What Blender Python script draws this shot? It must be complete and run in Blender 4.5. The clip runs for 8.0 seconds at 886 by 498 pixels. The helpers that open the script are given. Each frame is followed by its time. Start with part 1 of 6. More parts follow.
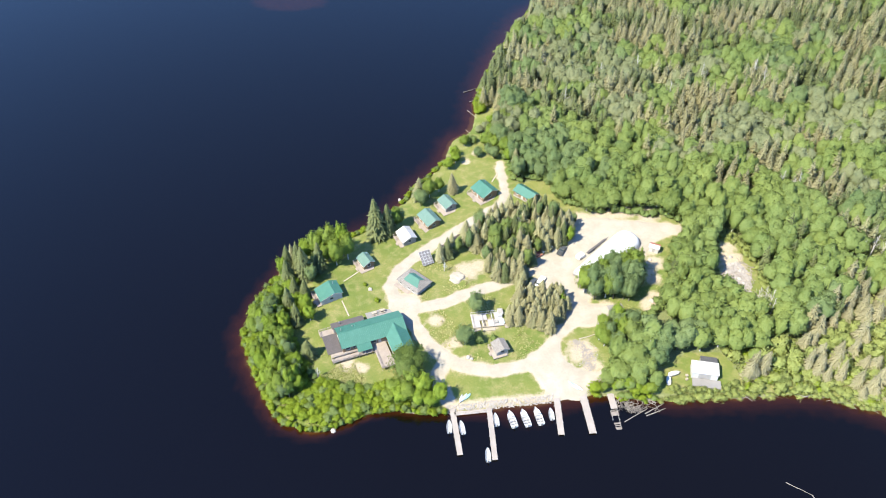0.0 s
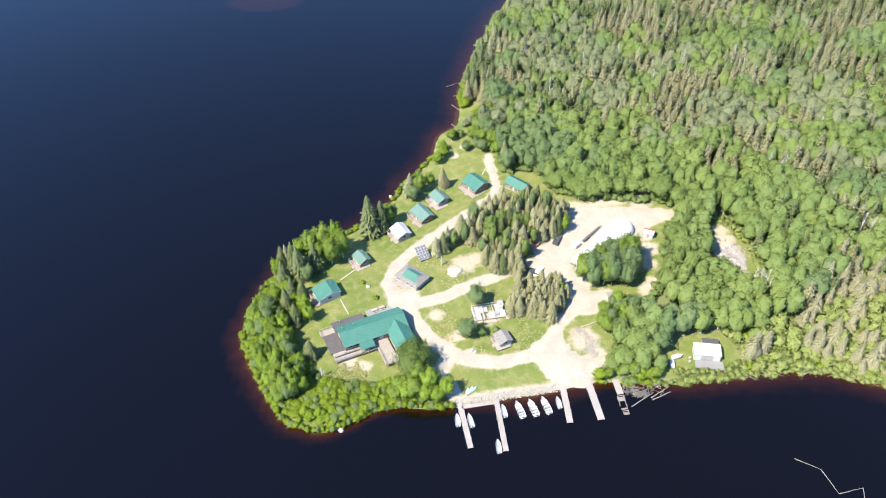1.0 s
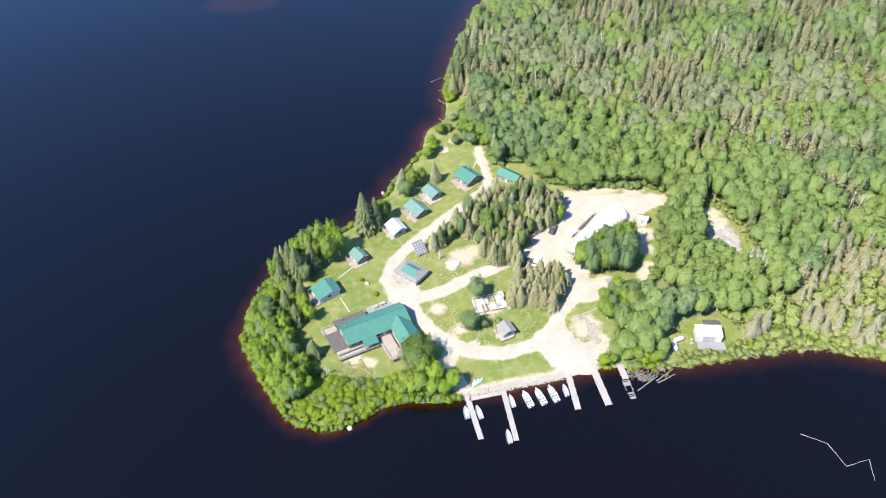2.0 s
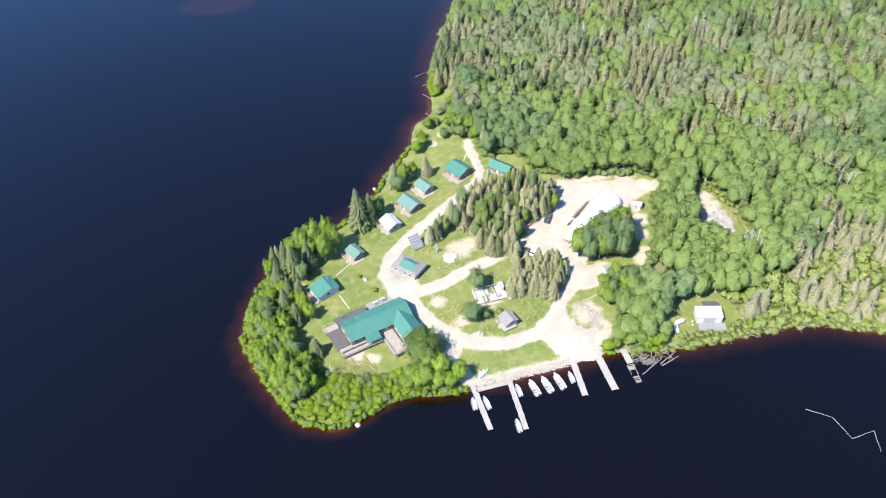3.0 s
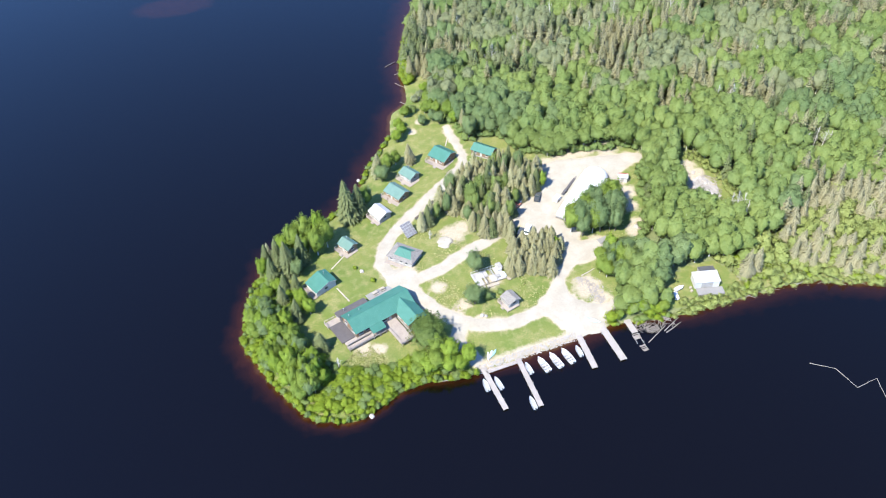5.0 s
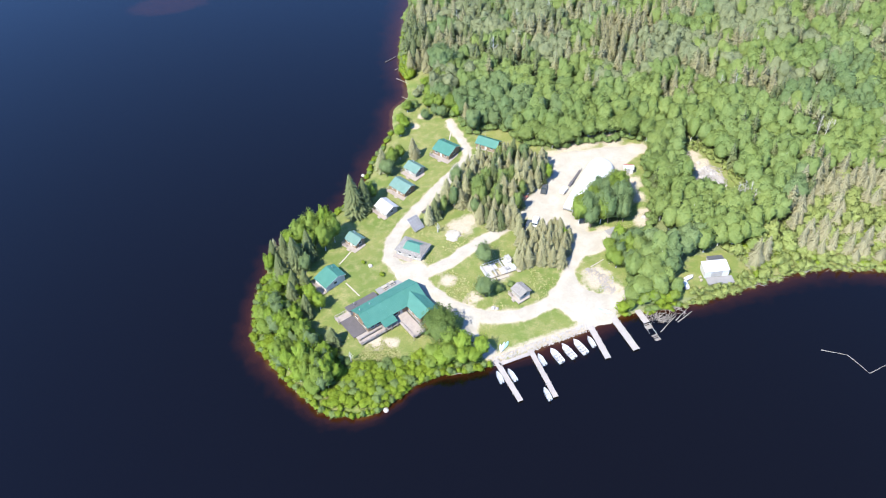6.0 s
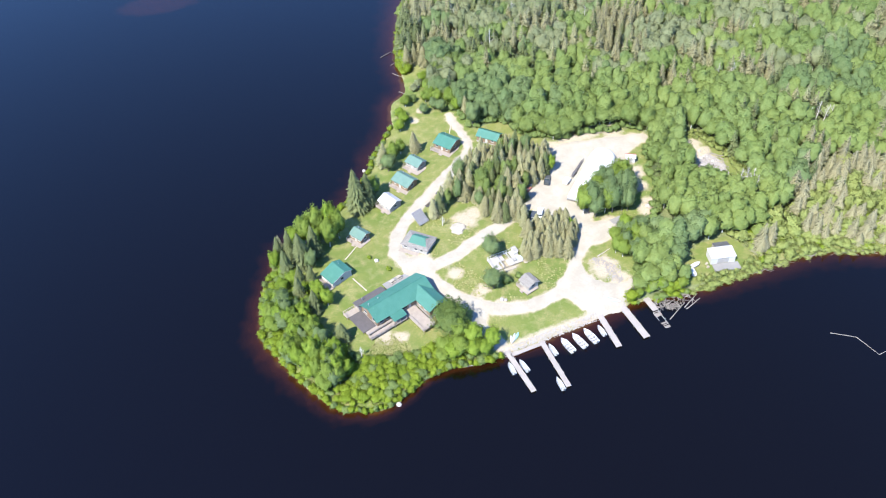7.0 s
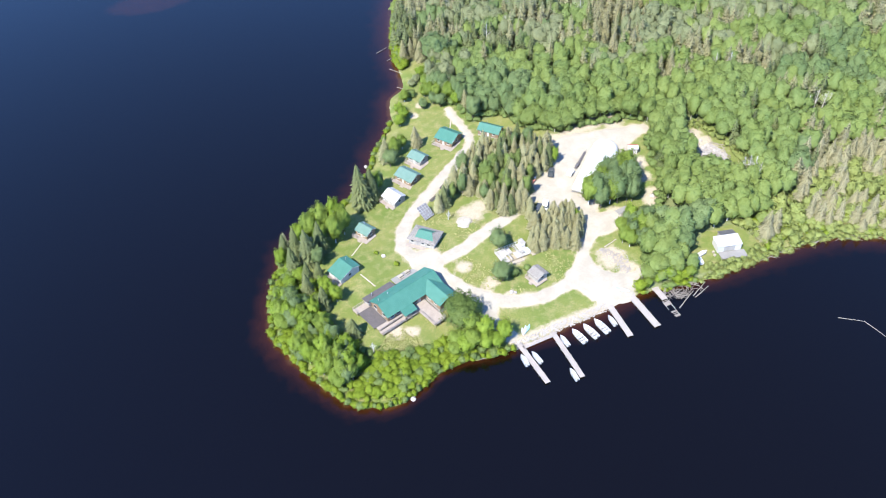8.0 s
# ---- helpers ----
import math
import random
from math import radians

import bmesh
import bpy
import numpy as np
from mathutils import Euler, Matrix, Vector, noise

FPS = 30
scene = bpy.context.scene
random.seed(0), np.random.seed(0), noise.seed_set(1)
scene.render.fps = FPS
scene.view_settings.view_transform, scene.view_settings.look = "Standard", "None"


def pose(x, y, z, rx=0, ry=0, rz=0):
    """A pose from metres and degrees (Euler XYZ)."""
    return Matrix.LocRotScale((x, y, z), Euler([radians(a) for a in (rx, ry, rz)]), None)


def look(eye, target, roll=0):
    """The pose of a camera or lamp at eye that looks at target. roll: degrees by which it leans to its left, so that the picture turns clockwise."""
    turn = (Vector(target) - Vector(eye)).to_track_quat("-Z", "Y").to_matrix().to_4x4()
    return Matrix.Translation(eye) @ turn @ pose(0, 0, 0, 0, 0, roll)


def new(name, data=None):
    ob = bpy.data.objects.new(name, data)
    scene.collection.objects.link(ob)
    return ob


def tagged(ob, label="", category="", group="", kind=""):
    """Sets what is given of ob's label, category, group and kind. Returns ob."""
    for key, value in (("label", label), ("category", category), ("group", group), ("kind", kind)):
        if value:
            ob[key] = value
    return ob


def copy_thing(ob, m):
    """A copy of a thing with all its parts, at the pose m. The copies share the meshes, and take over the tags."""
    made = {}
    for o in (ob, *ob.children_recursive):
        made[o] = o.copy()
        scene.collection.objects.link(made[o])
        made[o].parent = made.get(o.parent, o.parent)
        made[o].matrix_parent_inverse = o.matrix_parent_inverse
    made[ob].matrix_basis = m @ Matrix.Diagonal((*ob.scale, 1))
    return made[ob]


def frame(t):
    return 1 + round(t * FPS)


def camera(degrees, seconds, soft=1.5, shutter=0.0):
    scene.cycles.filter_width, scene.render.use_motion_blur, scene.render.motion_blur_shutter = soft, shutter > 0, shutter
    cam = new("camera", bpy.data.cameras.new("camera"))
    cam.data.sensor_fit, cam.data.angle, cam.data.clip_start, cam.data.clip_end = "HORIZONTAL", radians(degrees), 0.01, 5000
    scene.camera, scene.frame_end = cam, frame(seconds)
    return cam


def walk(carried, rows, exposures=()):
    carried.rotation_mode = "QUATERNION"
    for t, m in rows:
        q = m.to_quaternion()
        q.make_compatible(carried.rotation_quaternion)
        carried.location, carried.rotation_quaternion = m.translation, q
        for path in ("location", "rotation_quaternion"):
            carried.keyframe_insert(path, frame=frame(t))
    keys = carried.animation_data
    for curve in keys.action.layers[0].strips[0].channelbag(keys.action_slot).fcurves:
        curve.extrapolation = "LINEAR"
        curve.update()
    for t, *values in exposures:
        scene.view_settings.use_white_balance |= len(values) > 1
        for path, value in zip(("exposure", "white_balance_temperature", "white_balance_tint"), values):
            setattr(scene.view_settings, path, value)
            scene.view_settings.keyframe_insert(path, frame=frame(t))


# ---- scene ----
cam = camera(57.7, 8.0, soft=1.06)
PATH = [
    (0, (-0.32, 1.016, 201.992), (-0.317, 2.475, 200.623), 0.2),
    (0.5, (-4.957, 0.967, 200.686), (-4.915, 2.425, 199.318), 0.0),
    (1, (-9.54, 0.855, 199.594), (-9.462, 2.311, 198.226), -0.2),
    (1.5, (-13.619, 0.605, 198.911), (-13.509, 2.058, 197.541), -0.5),
    (3, (-26.301, 0.837, 195.39), (-26.09, 2.278, 194.02), -1.3),
    (3.5, (-30.295, 1.18, 194.54), (-30.052, 2.614, 193.167), -1.5),
    (4, (-34.103, 1.552, 193.896), (-33.829, 2.977, 192.52), -1.9),
    (4.5, (-37.413, 2.042, 192.942), (-37.108, 3.459, 191.563), -2.2),
    (6, (-47.661, 3.579, 189.626), (-47.306, 4.982, 188.246), -2.3),
    (6.5, (-51.179, 4.241, 188.624), (-50.805, 5.638, 187.243), -2.4),
    (7, (-54.723, 5.006, 187.416), (-54.331, 6.398, 186.034), -2.6),
    (7.5, (-58.389, 6.022, 186.642), (-57.977, 7.407, 185.259), -2.6),
    (8, (-62.629, 7.135, 185.901), (-62.196, 8.511, 184.516), -2.6),
]
walk(cam, [(t, look(eye, target, roll)) for t, eye, target, roll in PATH],
     exposures=[(0.0, 1.64, 6860, 8), (1.5, 1.63, 6600, 9), (4.5, 1.63, 6220, 10), (8.0, 1.66, 6160, 11)])

# ---- sky, sun, exposure ----
SUN_ELEV, SHADOW_AZ = 51.0, 34.0          # degrees; shadows fall towards SHADOW_AZ (from +x to +y)
world = bpy.data.worlds.new("sky")
scene.world = world
world.use_nodes = True
wn = world.node_tree.nodes
sky = wn.new("ShaderNodeTexSky")
sky.sky_type, sky.sun_disc = "NISHITA", False
sky.sun_elevation = radians(SUN_ELEV)
sky.sun_rotation = radians(270.0 - SHADOW_AZ)
sky.altitude, sky.air_density, sky.dust_density = 2400.0, 1.0, 0.0
sky.ozone_density = 5.0
wn["Background"].inputs["Strength"].default_value = 0.165
deep = wn.new("ShaderNodeMix")
deep.data_type, deep.blend_type = "RGBA", "MULTIPLY"
deep.inputs[0].default_value, deep.inputs[7].default_value = 1.0, (0.78, 0.95, 1.10, 1.0)      # clear, dry northern air
world.node_tree.links.new(sky.outputs[0], deep.inputs[6])
world.node_tree.links.new(deep.outputs[2], wn["Background"].inputs["Color"])
sun = new("sun", bpy.data.lights.new("sun", "SUN"))
sun.data.energy, sun.data.angle, sun.data.color = 4.4, radians(0.53), (1.0, 0.95, 0.83)
_ce, _se = math.cos(radians(SUN_ELEV)), math.sin(radians(SUN_ELEV))
_to_sun = Vector((-_ce * math.cos(radians(SHADOW_AZ)), -_ce * math.sin(radians(SHADOW_AZ)), _se))
sun.matrix_world = look(_to_sun * 400 + Vector((0, 200, 0)), (0, 200, 0))

# ---- materials ----
class Nodes:
    """A thin hand on one material's node tree."""

    def __init__(self, name):
        self.m = bpy.data.materials.new(name)
        self.m.use_nodes = True
        self.t = self.m.node_tree
        self.t.nodes.clear()
        self.out = self.t.nodes.new("ShaderNodeOutputMaterial")

    def add(self, kind, **sockets):
        n = self.t.nodes.new(kind)
        for k, v in sockets.items():
            self.put(n, k.replace("_", " "), v)
        return n

    def put(self, n, key, v):
        sock = n.inputs[int(key)] if key.isdigit() else n.inputs[key]
        if isinstance(v, bpy.types.NodeSocket):
            self.t.links.new(v, sock)
        elif isinstance(v, (tuple, list)) and len(v) == 3 and sock.type == "RGBA":
            sock.default_value = (*v, 1.0)
        else:
            sock.default_value = v

    def coords(self):
        return self.add("ShaderNodeTexCoord").outputs["Object"]

    def place(self):
        return self.add("ShaderNodeNewGeometry").outputs["Position"]

    def noise(self, scale, detail=3.0, vec=None, rough=0.55):
        n = self.add("ShaderNodeTexNoise", Scale=scale, Detail=detail, Roughness=rough)
        self.put(n, "Vector", vec if vec is not None else self.place())
        return n.outputs["Fac"]

    def ramp(self, fac, lo, hi, a=0.0, b=1.0):
        n = self.add("ShaderNodeMapRange")
        for i, v in enumerate((fac, lo, hi, a, b)):
            self.put(n, str(i), v)
        return n.outputs[0]

    def math(self, op, a, b=0.0):
        n = self.t.nodes.new("ShaderNodeMath")
        n.operation = op
        self.put(n, "0", a)
        self.put(n, "1", b)
        return n.outputs[0]

    def vector(self, op, a, b=None):
        n = self.t.nodes.new("ShaderNodeVectorMath")
        n.operation = op
        self.put(n, "0", a)
        if op == "SCALE":
            self.put(n, "Scale", b)
        elif b is not None:
            self.put(n, "1", b)
        return n.outputs[0]

    def mix(self, fac, a, b):
        n = self.t.nodes.new("ShaderNodeMix")
        n.data_type = "RGBA"
        for i, v in ((0, fac), (6, a), (7, b)):
            self.put(n, str(i), v)
        return n.outputs[2]

    def attr(self, name):
        n = self.t.nodes.new("ShaderNodeAttribute")
        n.attribute_name = name
        return n.outputs["Fac"]

    def bump(self, height, strength, dist):
        return self.add("ShaderNodeBump", Height=height, Strength=strength, Distance=dist).outputs[0]

    def surface(self, color, rough=0.7, metal=0.0, normal=None, **more):
        p = self.add("ShaderNodeBsdfPrincipled", Base_Color=color, Roughness=rough, Metallic=metal, **more)
        if normal is not None:
            self.put(p, "Normal", normal)
        self.t.links.new(p.outputs[0], self.out.inputs[0])
        return self.m


def plain(name, a, b, scale=1.5, rough=0.7, metal=0.0, bump=0.3, fine=12.0):
    """Two tones of one surface, mottled at two scales, with fine relief and a shift from piece to piece."""
    n = Nodes(name)
    vec = n.coords()
    big, small = n.noise(scale, 4, vec), n.noise(fine, 3, vec)
    rnd = n.add("ShaderNodeObjectInfo").outputs["Random"]
    fac = n.math("ADD", n.math("MULTIPLY", big, 0.7), n.math("MULTIPLY", small, 0.3))
    fac = n.ramp(n.math("ADD", fac, n.math("MULTIPLY", n.math("SUBTRACT", rnd, 0.5), 0.15)), 0.3, 0.7)
    return n.surface(n.mix(fac, a, b), rough, metal, n.bump(small, bump, 0.03))


def foliage(name, dark, light, glow=0.3, ruffle=0.85):
    """Leaves: a tone per tree, a tone per clump, light that comes through."""
    n = Nodes(name)
    geo = n.add("ShaderNodeNewGeometry")
    tree = n.math("FRACT", n.math("ADD", n.add("ShaderNodeObjectInfo").outputs["Random"], n.attr("tint")))
    clump = geo.outputs["Random Per Island"]
    stand = n.noise(0.045, 2)
    f = n.math("ADD", n.math("MULTIPLY", tree, 0.30), n.math("MULTIPLY", clump, 0.30))
    f = n.ramp(n.math("ADD", f, n.math("MULTIPLY", stand, 0.6)), 0.24, 0.98)
    f = n.math("ADD", f, n.math("MULTIPLY", n.math("SUBTRACT", n.noise(1.7, 3), 0.5), 0.7))
    col = n.mix(f, dark, light)
    way = n.t.nodes.new("ShaderNodeAttribute")
    way.attribute_name = "puff"
    turn = n.t.nodes.new("ShaderNodeVectorTransform")
    turn.vector_type, turn.convert_from, turn.convert_to = "NORMAL", "OBJECT", "WORLD"
    n.put(turn, "Vector", way.outputs["Vector"])
    facing = turn.outputs[0]
    for scale, much in ((0.9, 0.9), (2.6, 1.1)):
        leaves = n.add("ShaderNodeTexNoise", Scale=scale, Detail=2.0, Roughness=0.6)
        n.put(leaves, "Vector", n.place())
        facing = n.vector("ADD", facing, n.vector("SCALE", n.vector("SUBTRACT", leaves.outputs["Color"], (0.5, 0.5, 0.5)), much * ruffle))
    facing = n.vector("NORMALIZE", facing)
    d = n.add("ShaderNodeBsdfPrincipled", Base_Color=col, Roughness=0.6, Normal=facing)
    n.put(d, "Specular IOR Level", 0.15)
    t = n.add("ShaderNodeBsdfTranslucent", Color=col, Normal=facing)
    s = n.add("ShaderNodeMixShader", Fac=glow)
    n.put(s, "1", d.outputs[0])
    n.put(s, "2", t.outputs[0])
    n.t.links.new(s.outputs[0], n.out.inputs[0])
    return n.m


def ground_material():
    n = Nodes("grass_and_soil")
    big, mid, small, grain = n.noise(0.06, 4), n.noise(0.35, 4), n.noise(2.2, 4), n.noise(9.0, 3)
    lawn = n.mix(n.ramp(big, 0.38, 0.62), (0.090, 0.122, 0.026), (0.146, 0.152, 0.044))
    lawn = n.mix(n.ramp(mid, 0.45, 0.68, 0, 0.8), lawn, (0.212, 0.188, 0.084))
    lawn = n.mix(n.ramp(small, 0.42, 0.7, 0.0, 0.65), lawn, (0.088, 0.124, 0.030))
    lawn = n.mix(n.ramp(grain, 0.55, 0.8, 0.0, 0.4), lawn, (0.182, 0.180, 0.074))
    floor = n.mix(n.ramp(small, 0.4, 0.65), (0.105, 0.122, 0.050), (0.160, 0.170, 0.076))
    soil = n.mix(n.ramp(small, 0.35, 0.7), (0.350, 0.298, 0.226), (0.268, 0.220, 0.152))
    edge = n.math("SUBTRACT", n.math("ADD", n.attr("bare"), n.math("MULTIPLY", n.math("SUBTRACT", mid, 0.5), 0.9)), 0.0)
    edge = n.math("ADD", edge, n.math("MULTIPLY", n.math("SUBTRACT", small, 0.5), 0.7))
    col = n.mix(n.ramp(n.math("ADD", n.attr("woods"), n.math("SUBTRACT", mid, 0.5)), 0.3, 0.7), lawn, floor)
    col = n.mix(n.ramp(edge, 0.35, 0.75), col, soil)
    col = n.mix(n.ramp(n.attr("bed"), 0.2, 0.8), col, (0.084, 0.049, 0.025))
    h = n.math("ADD", n.math("MULTIPLY", small, 0.6), n.math("MULTIPLY", grain, 0.4))
    return n.surface(col, 0.95, 0.0, n.bump(h, 0.9, 0.25), Specular_IOR_Level=0.15)


def gravel_material():
    n = Nodes("pale_gravel")
    mid, small, grain = n.noise(0.25, 4), n.noise(1.6, 4), n.noise(11.0, 3)
    col = n.mix(n.ramp(mid, 0.35, 0.65), (0.264, 0.232, 0.184), (0.304, 0.276, 0.228))
    col = n.mix(n.ramp(small, 0.48, 0.78, 0, 0.5), col, (0.232, 0.198, 0.152))
    col = n.mix(n.ramp(grain, 0.55, 0.8, 0, 0.35), col, (0.210, 0.188, 0.162))
    return n.surface(col, 0.95, 0.0, n.bump(grain, 0.6, 0.06), Specular_IOR_Level=0.2)


def water_material():
    n = Nodes("tannin_lake_water")
    depth = n.math("ADD", n.attr("depth"), n.math("MULTIPLY", n.math("SUBTRACT", n.noise(0.22, 4), 0.5), 0.35))
    shallow = n.mix(n.ramp(depth, 0.02, 0.30), (0.055, 0.027, 0.008), (0.026, 0.0075, 0.0023))
    col = n.mix(n.ramp(depth, 0.15, 0.85), shallow, (0.0027, 0.0019, 0.0009))
    h = n.math("ADD", n.math("MULTIPLY", n.noise(0.7, 3), 0.7), n.math("MULTIPLY", n.noise(3.0, 2), 0.3))
    return n.surface(col, 0.08, 0.0, n.bump(h, 0.12, 0.05), IOR=1.33, Specular_IOR_Level=0.54, Specular_Tint=(0.12, 0.60, 1.0))


def panel_material():
    n = Nodes("solar_cell")
    vec = n.coords()
    return n.surface(n.mix(n.ramp(n.noise(3.0, 2, vec), 0.4, 0.6), (0.105, 0.098, 0.098), (0.145, 0.136, 0.138)), 0.3, 0.0, None)


def shingle_material(name, a, b):
    n = Nodes(name)
    vec = n.coords()
    w = n.add("ShaderNodeTexBrick", Scale=1.0, Mortar_Size=0.012)
    n.put(w, "Vector", vec)
    n.put(w, "Color1", a)
    n.put(w, "Color2", b)
    n.put(w, "Mortar", tuple(v * 0.6 for v in a))
    n.put(w, "Brick Width", 0.35)
    n.put(w, "Row Height", 0.16)
    stain = n.noise(0.8, 4, vec)
    return n.surface(n.mix(n.ramp(stain, 0.4, 0.75, 0, 0.4), w.outputs[0], b), 0.9, 0.0, n.bump(n.noise(14, 2, vec), 0.5, 0.02))


M = dict(
    ground=ground_material(), gravel=gravel_material(), water=water_material(), cell=panel_material(),
    roof_green=plain("green_sheet_metal", (0.030, 0.110, 0.080), (0.046, 0.138, 0.104), 0.5, 0.5, 0.0, 0.08),
    roof_pale=plain("faded_green_sheet_metal", (0.072, 0.134, 0.108), (0.104, 0.170, 0.142), 0.6, 0.5, 0.0, 0.08),
    roof_white=plain("white_sheet_metal", (0.336, 0.326, 0.317), (0.384, 0.374, 0.370), 0.6, 0.45, 0.0, 0.08),
    roof_gray=shingle_material("gray_shingle", (0.150, 0.135, 0.122), (0.205, 0.188, 0.170)),
    roof_dark=plain("dark_roofing_felt", (0.058, 0.051, 0.051), (0.082, 0.071, 0.071), 0.8, 0.9),
    log_wall=plain("stained_log", (0.136, 0.088, 0.054), (0.204, 0.143, 0.088), 1.2, 0.75),
    white_wall=plain("white_clapboard", (0.359, 0.348, 0.326), (0.414, 0.402, 0.381), 0.8, 0.7),
    gray_wall=plain("gray_weathered_boards", (0.204, 0.190, 0.177), (0.286, 0.272, 0.252), 1.0, 0.85),
    deck=plain("weathered_deck_boards", (0.215, 0.176, 0.146), (0.285, 0.242, 0.207), 0.9, 0.85),
    dock=plain("sun_bleached_planks", (0.225, 0.194, 0.174), (0.285, 0.252, 0.228), 0.7, 0.85),
    subfloor=plain("new_plywood_floor", (0.262, 0.238, 0.220), (0.322, 0.300, 0.282), 0.6, 0.8),
    lumber=plain("fresh_lumber", (0.262, 0.219, 0.160), (0.312, 0.278, 0.228), 0.8, 0.75),
    old_wood=plain("rotten_planks", (0.11, 0.09, 0.075), (0.22, 0.19, 0.165), 1.2, 0.9),
    drift=plain("driftwood", (0.152, 0.131, 0.110), (0.228, 0.202, 0.177), 0.7, 0.9),
    bark=plain("bark", (0.088, 0.068, 0.054), (0.163, 0.136, 0.116), 1.5, 0.95),
    birch=plain("birch_bark", (0.340, 0.320, 0.292), (0.476, 0.456, 0.422), 1.0, 0.8),
    stone=plain("granite", (0.250, 0.226, 0.200), (0.320, 0.296, 0.270), 0.9, 0.9, 0, 0.6, 5),
    rubble=plain("gray_rubble", (0.205, 0.184, 0.168), (0.27, 0.246, 0.228), 0.9, 0.9, 0, 0.6, 5),
    concrete=plain("concrete", (0.158, 0.149, 0.141), (0.200, 0.191, 0.182), 0.4, 0.9),
    fabric=plain("white_tent_fabric", (0.484, 0.477, 0.471), (0.521, 0.515, 0.508), 0.3, 0.6, 0, 0.1, 3),
    alu=plain("pale_aluminium", (0.314, 0.321, 0.326), (0.400, 0.406, 0.412), 0.8, 0.45, 0.2, 0.05),
    gel=plain("white_gelcoat", (0.437, 0.431, 0.431), (0.484, 0.479, 0.479), 0.5, 0.3, 0, 0.03),
    seat=plain("gray_vinyl", (0.255, 0.240, 0.235), (0.315, 0.300, 0.292), 1.0, 0.6),
    black=plain("black_plastic", (0.03, 0.03, 0.032), (0.05, 0.05, 0.052), 1.0, 0.45),
    rubber=plain("rubber", (0.025, 0.025, 0.025), (0.045, 0.042, 0.04), 2.0, 0.85),
    steel=plain("dull_steel", (0.25, 0.25, 0.26), (0.36, 0.36, 0.37), 1.0, 0.5, 0.6, 0.1),
    frame_dark=plain("dark_painted_steel", (0.06, 0.06, 0.065), (0.10, 0.10, 0.105), 1.0, 0.55),
    paint_dark=plain("charcoal_car_paint", (0.045, 0.05, 0.055), (0.06, 0.065, 0.07), 0.5, 0.25, 0, 0.0),
    paint_white=plain("white_car_paint", (0.74, 0.74, 0.74), (0.80, 0.80, 0.80), 0.5, 0.28, 0, 0.0),
    paint_red=plain("faded_red_paint", (0.32, 0.09, 0.06), (0.42, 0.15, 0.11), 0.7, 0.6),
    teal_paint=plain("pale_teal_fibreglass", (0.20, 0.34, 0.35), (0.28, 0.43, 0.43), 0.7, 0.4, 0, 0.03),
    blue_paint=plain("pale_blue_fibreglass", (0.32, 0.40, 0.45), (0.42, 0.50, 0.55), 0.7, 0.4, 0, 0.03),
    glass=Nodes("window_glass").surface((0.03, 0.04, 0.045), 0.05),
    leaf_bright=foliage("bright_leaves", (0.154, 0.231, 0.026), (0.233, 0.318, 0.046), 0.46),
    leaf_fresh=foliage("fresh_woodland_leaves", (0.153, 0.211, 0.058), (0.228, 0.285, 0.087), 0.47),
    leaf_sun=foliage("sunlit_yellow_green_leaves", (0.171, 0.244, 0.022), (0.261, 0.337, 0.038), 0.52),
    leaf_green=foliage("full_green_leaves", (0.137, 0.201, 0.033), (0.209, 0.274, 0.053), 0.46),
    leaf_mid=foliage("green_leaves", (0.141, 0.203, 0.060), (0.215, 0.276, 0.093), 0.47),
    leaf_cool=foliage("blue_green_leaves", (0.120, 0.178, 0.068), (0.189, 0.246, 0.104), 0.46),
    leaf_olive=foliage("olive_leaves", (0.074, 0.112, 0.027), (0.127, 0.172, 0.045), 0.36),
    leaf_pale=foliage("grayish_leaves", (0.176, 0.206, 0.106), (0.251, 0.272, 0.145), 0.46),
    needle=foliage("spruce_needles", (0.101, 0.128, 0.050), (0.175, 0.194, 0.084), 0.36, 0.5),
    needle_pale=foliage("lichen_gray_needles", (0.233, 0.234, 0.121), (0.352, 0.338, 0.191), 0.4, 0.5),
    needle_brown=foliage("browned_needles", (0.214, 0.208, 0.103), (0.314, 0.290, 0.164), 0.4, 0.5),
    leaf_lush=foliage("pale_yellow_green_leaves", (0.234, 0.286, 0.084), (0.333, 0.372, 0.127), 0.46),
    needle_shore=foliage("lichen_hung_needles", (0.233, 0.222, 0.125), (0.343, 0.320, 0.195), 0.32, 0.5),
    grass=foliage("long_grass", (0.150, 0.165, 0.055), (0.290, 0.270, 0.120), 0.3),
)

# ---- the lie of the land ----
# shoreline, clockwise from the far north-east corner of the land round the point and back east
SHORE = [(3800, 2600), (420, 640), (140, 490), (58, 417), (29, 359), (16.5, 322), (14.3, 304), (12, 291), (4, 283), (0, 268), (-6, 258),
         (-12, 250), (-16, 241.5), (-29.5, 225.5), (-47.5, 215.3), (-55, 210.5), (-58, 203), (-63, 190), (-65.2, 176), (-63.5, 168.5),
         (-57, 154), (-50, 142.3), (-44.5, 139), (-38, 137), (-31, 139), (-23.3, 143.2), (-15, 144.7), (-4, 143.4), (3.5, 144.4), (13.4, 145.4),
         (33.8, 148.4), (42.9, 149.3), (47.7, 150.5), (66, 148.4), (88, 150), (108, 151.4), (118, 150.2), (136, 143.5), (165, 136), (230, 128), (330, 120), (3800, -60)]
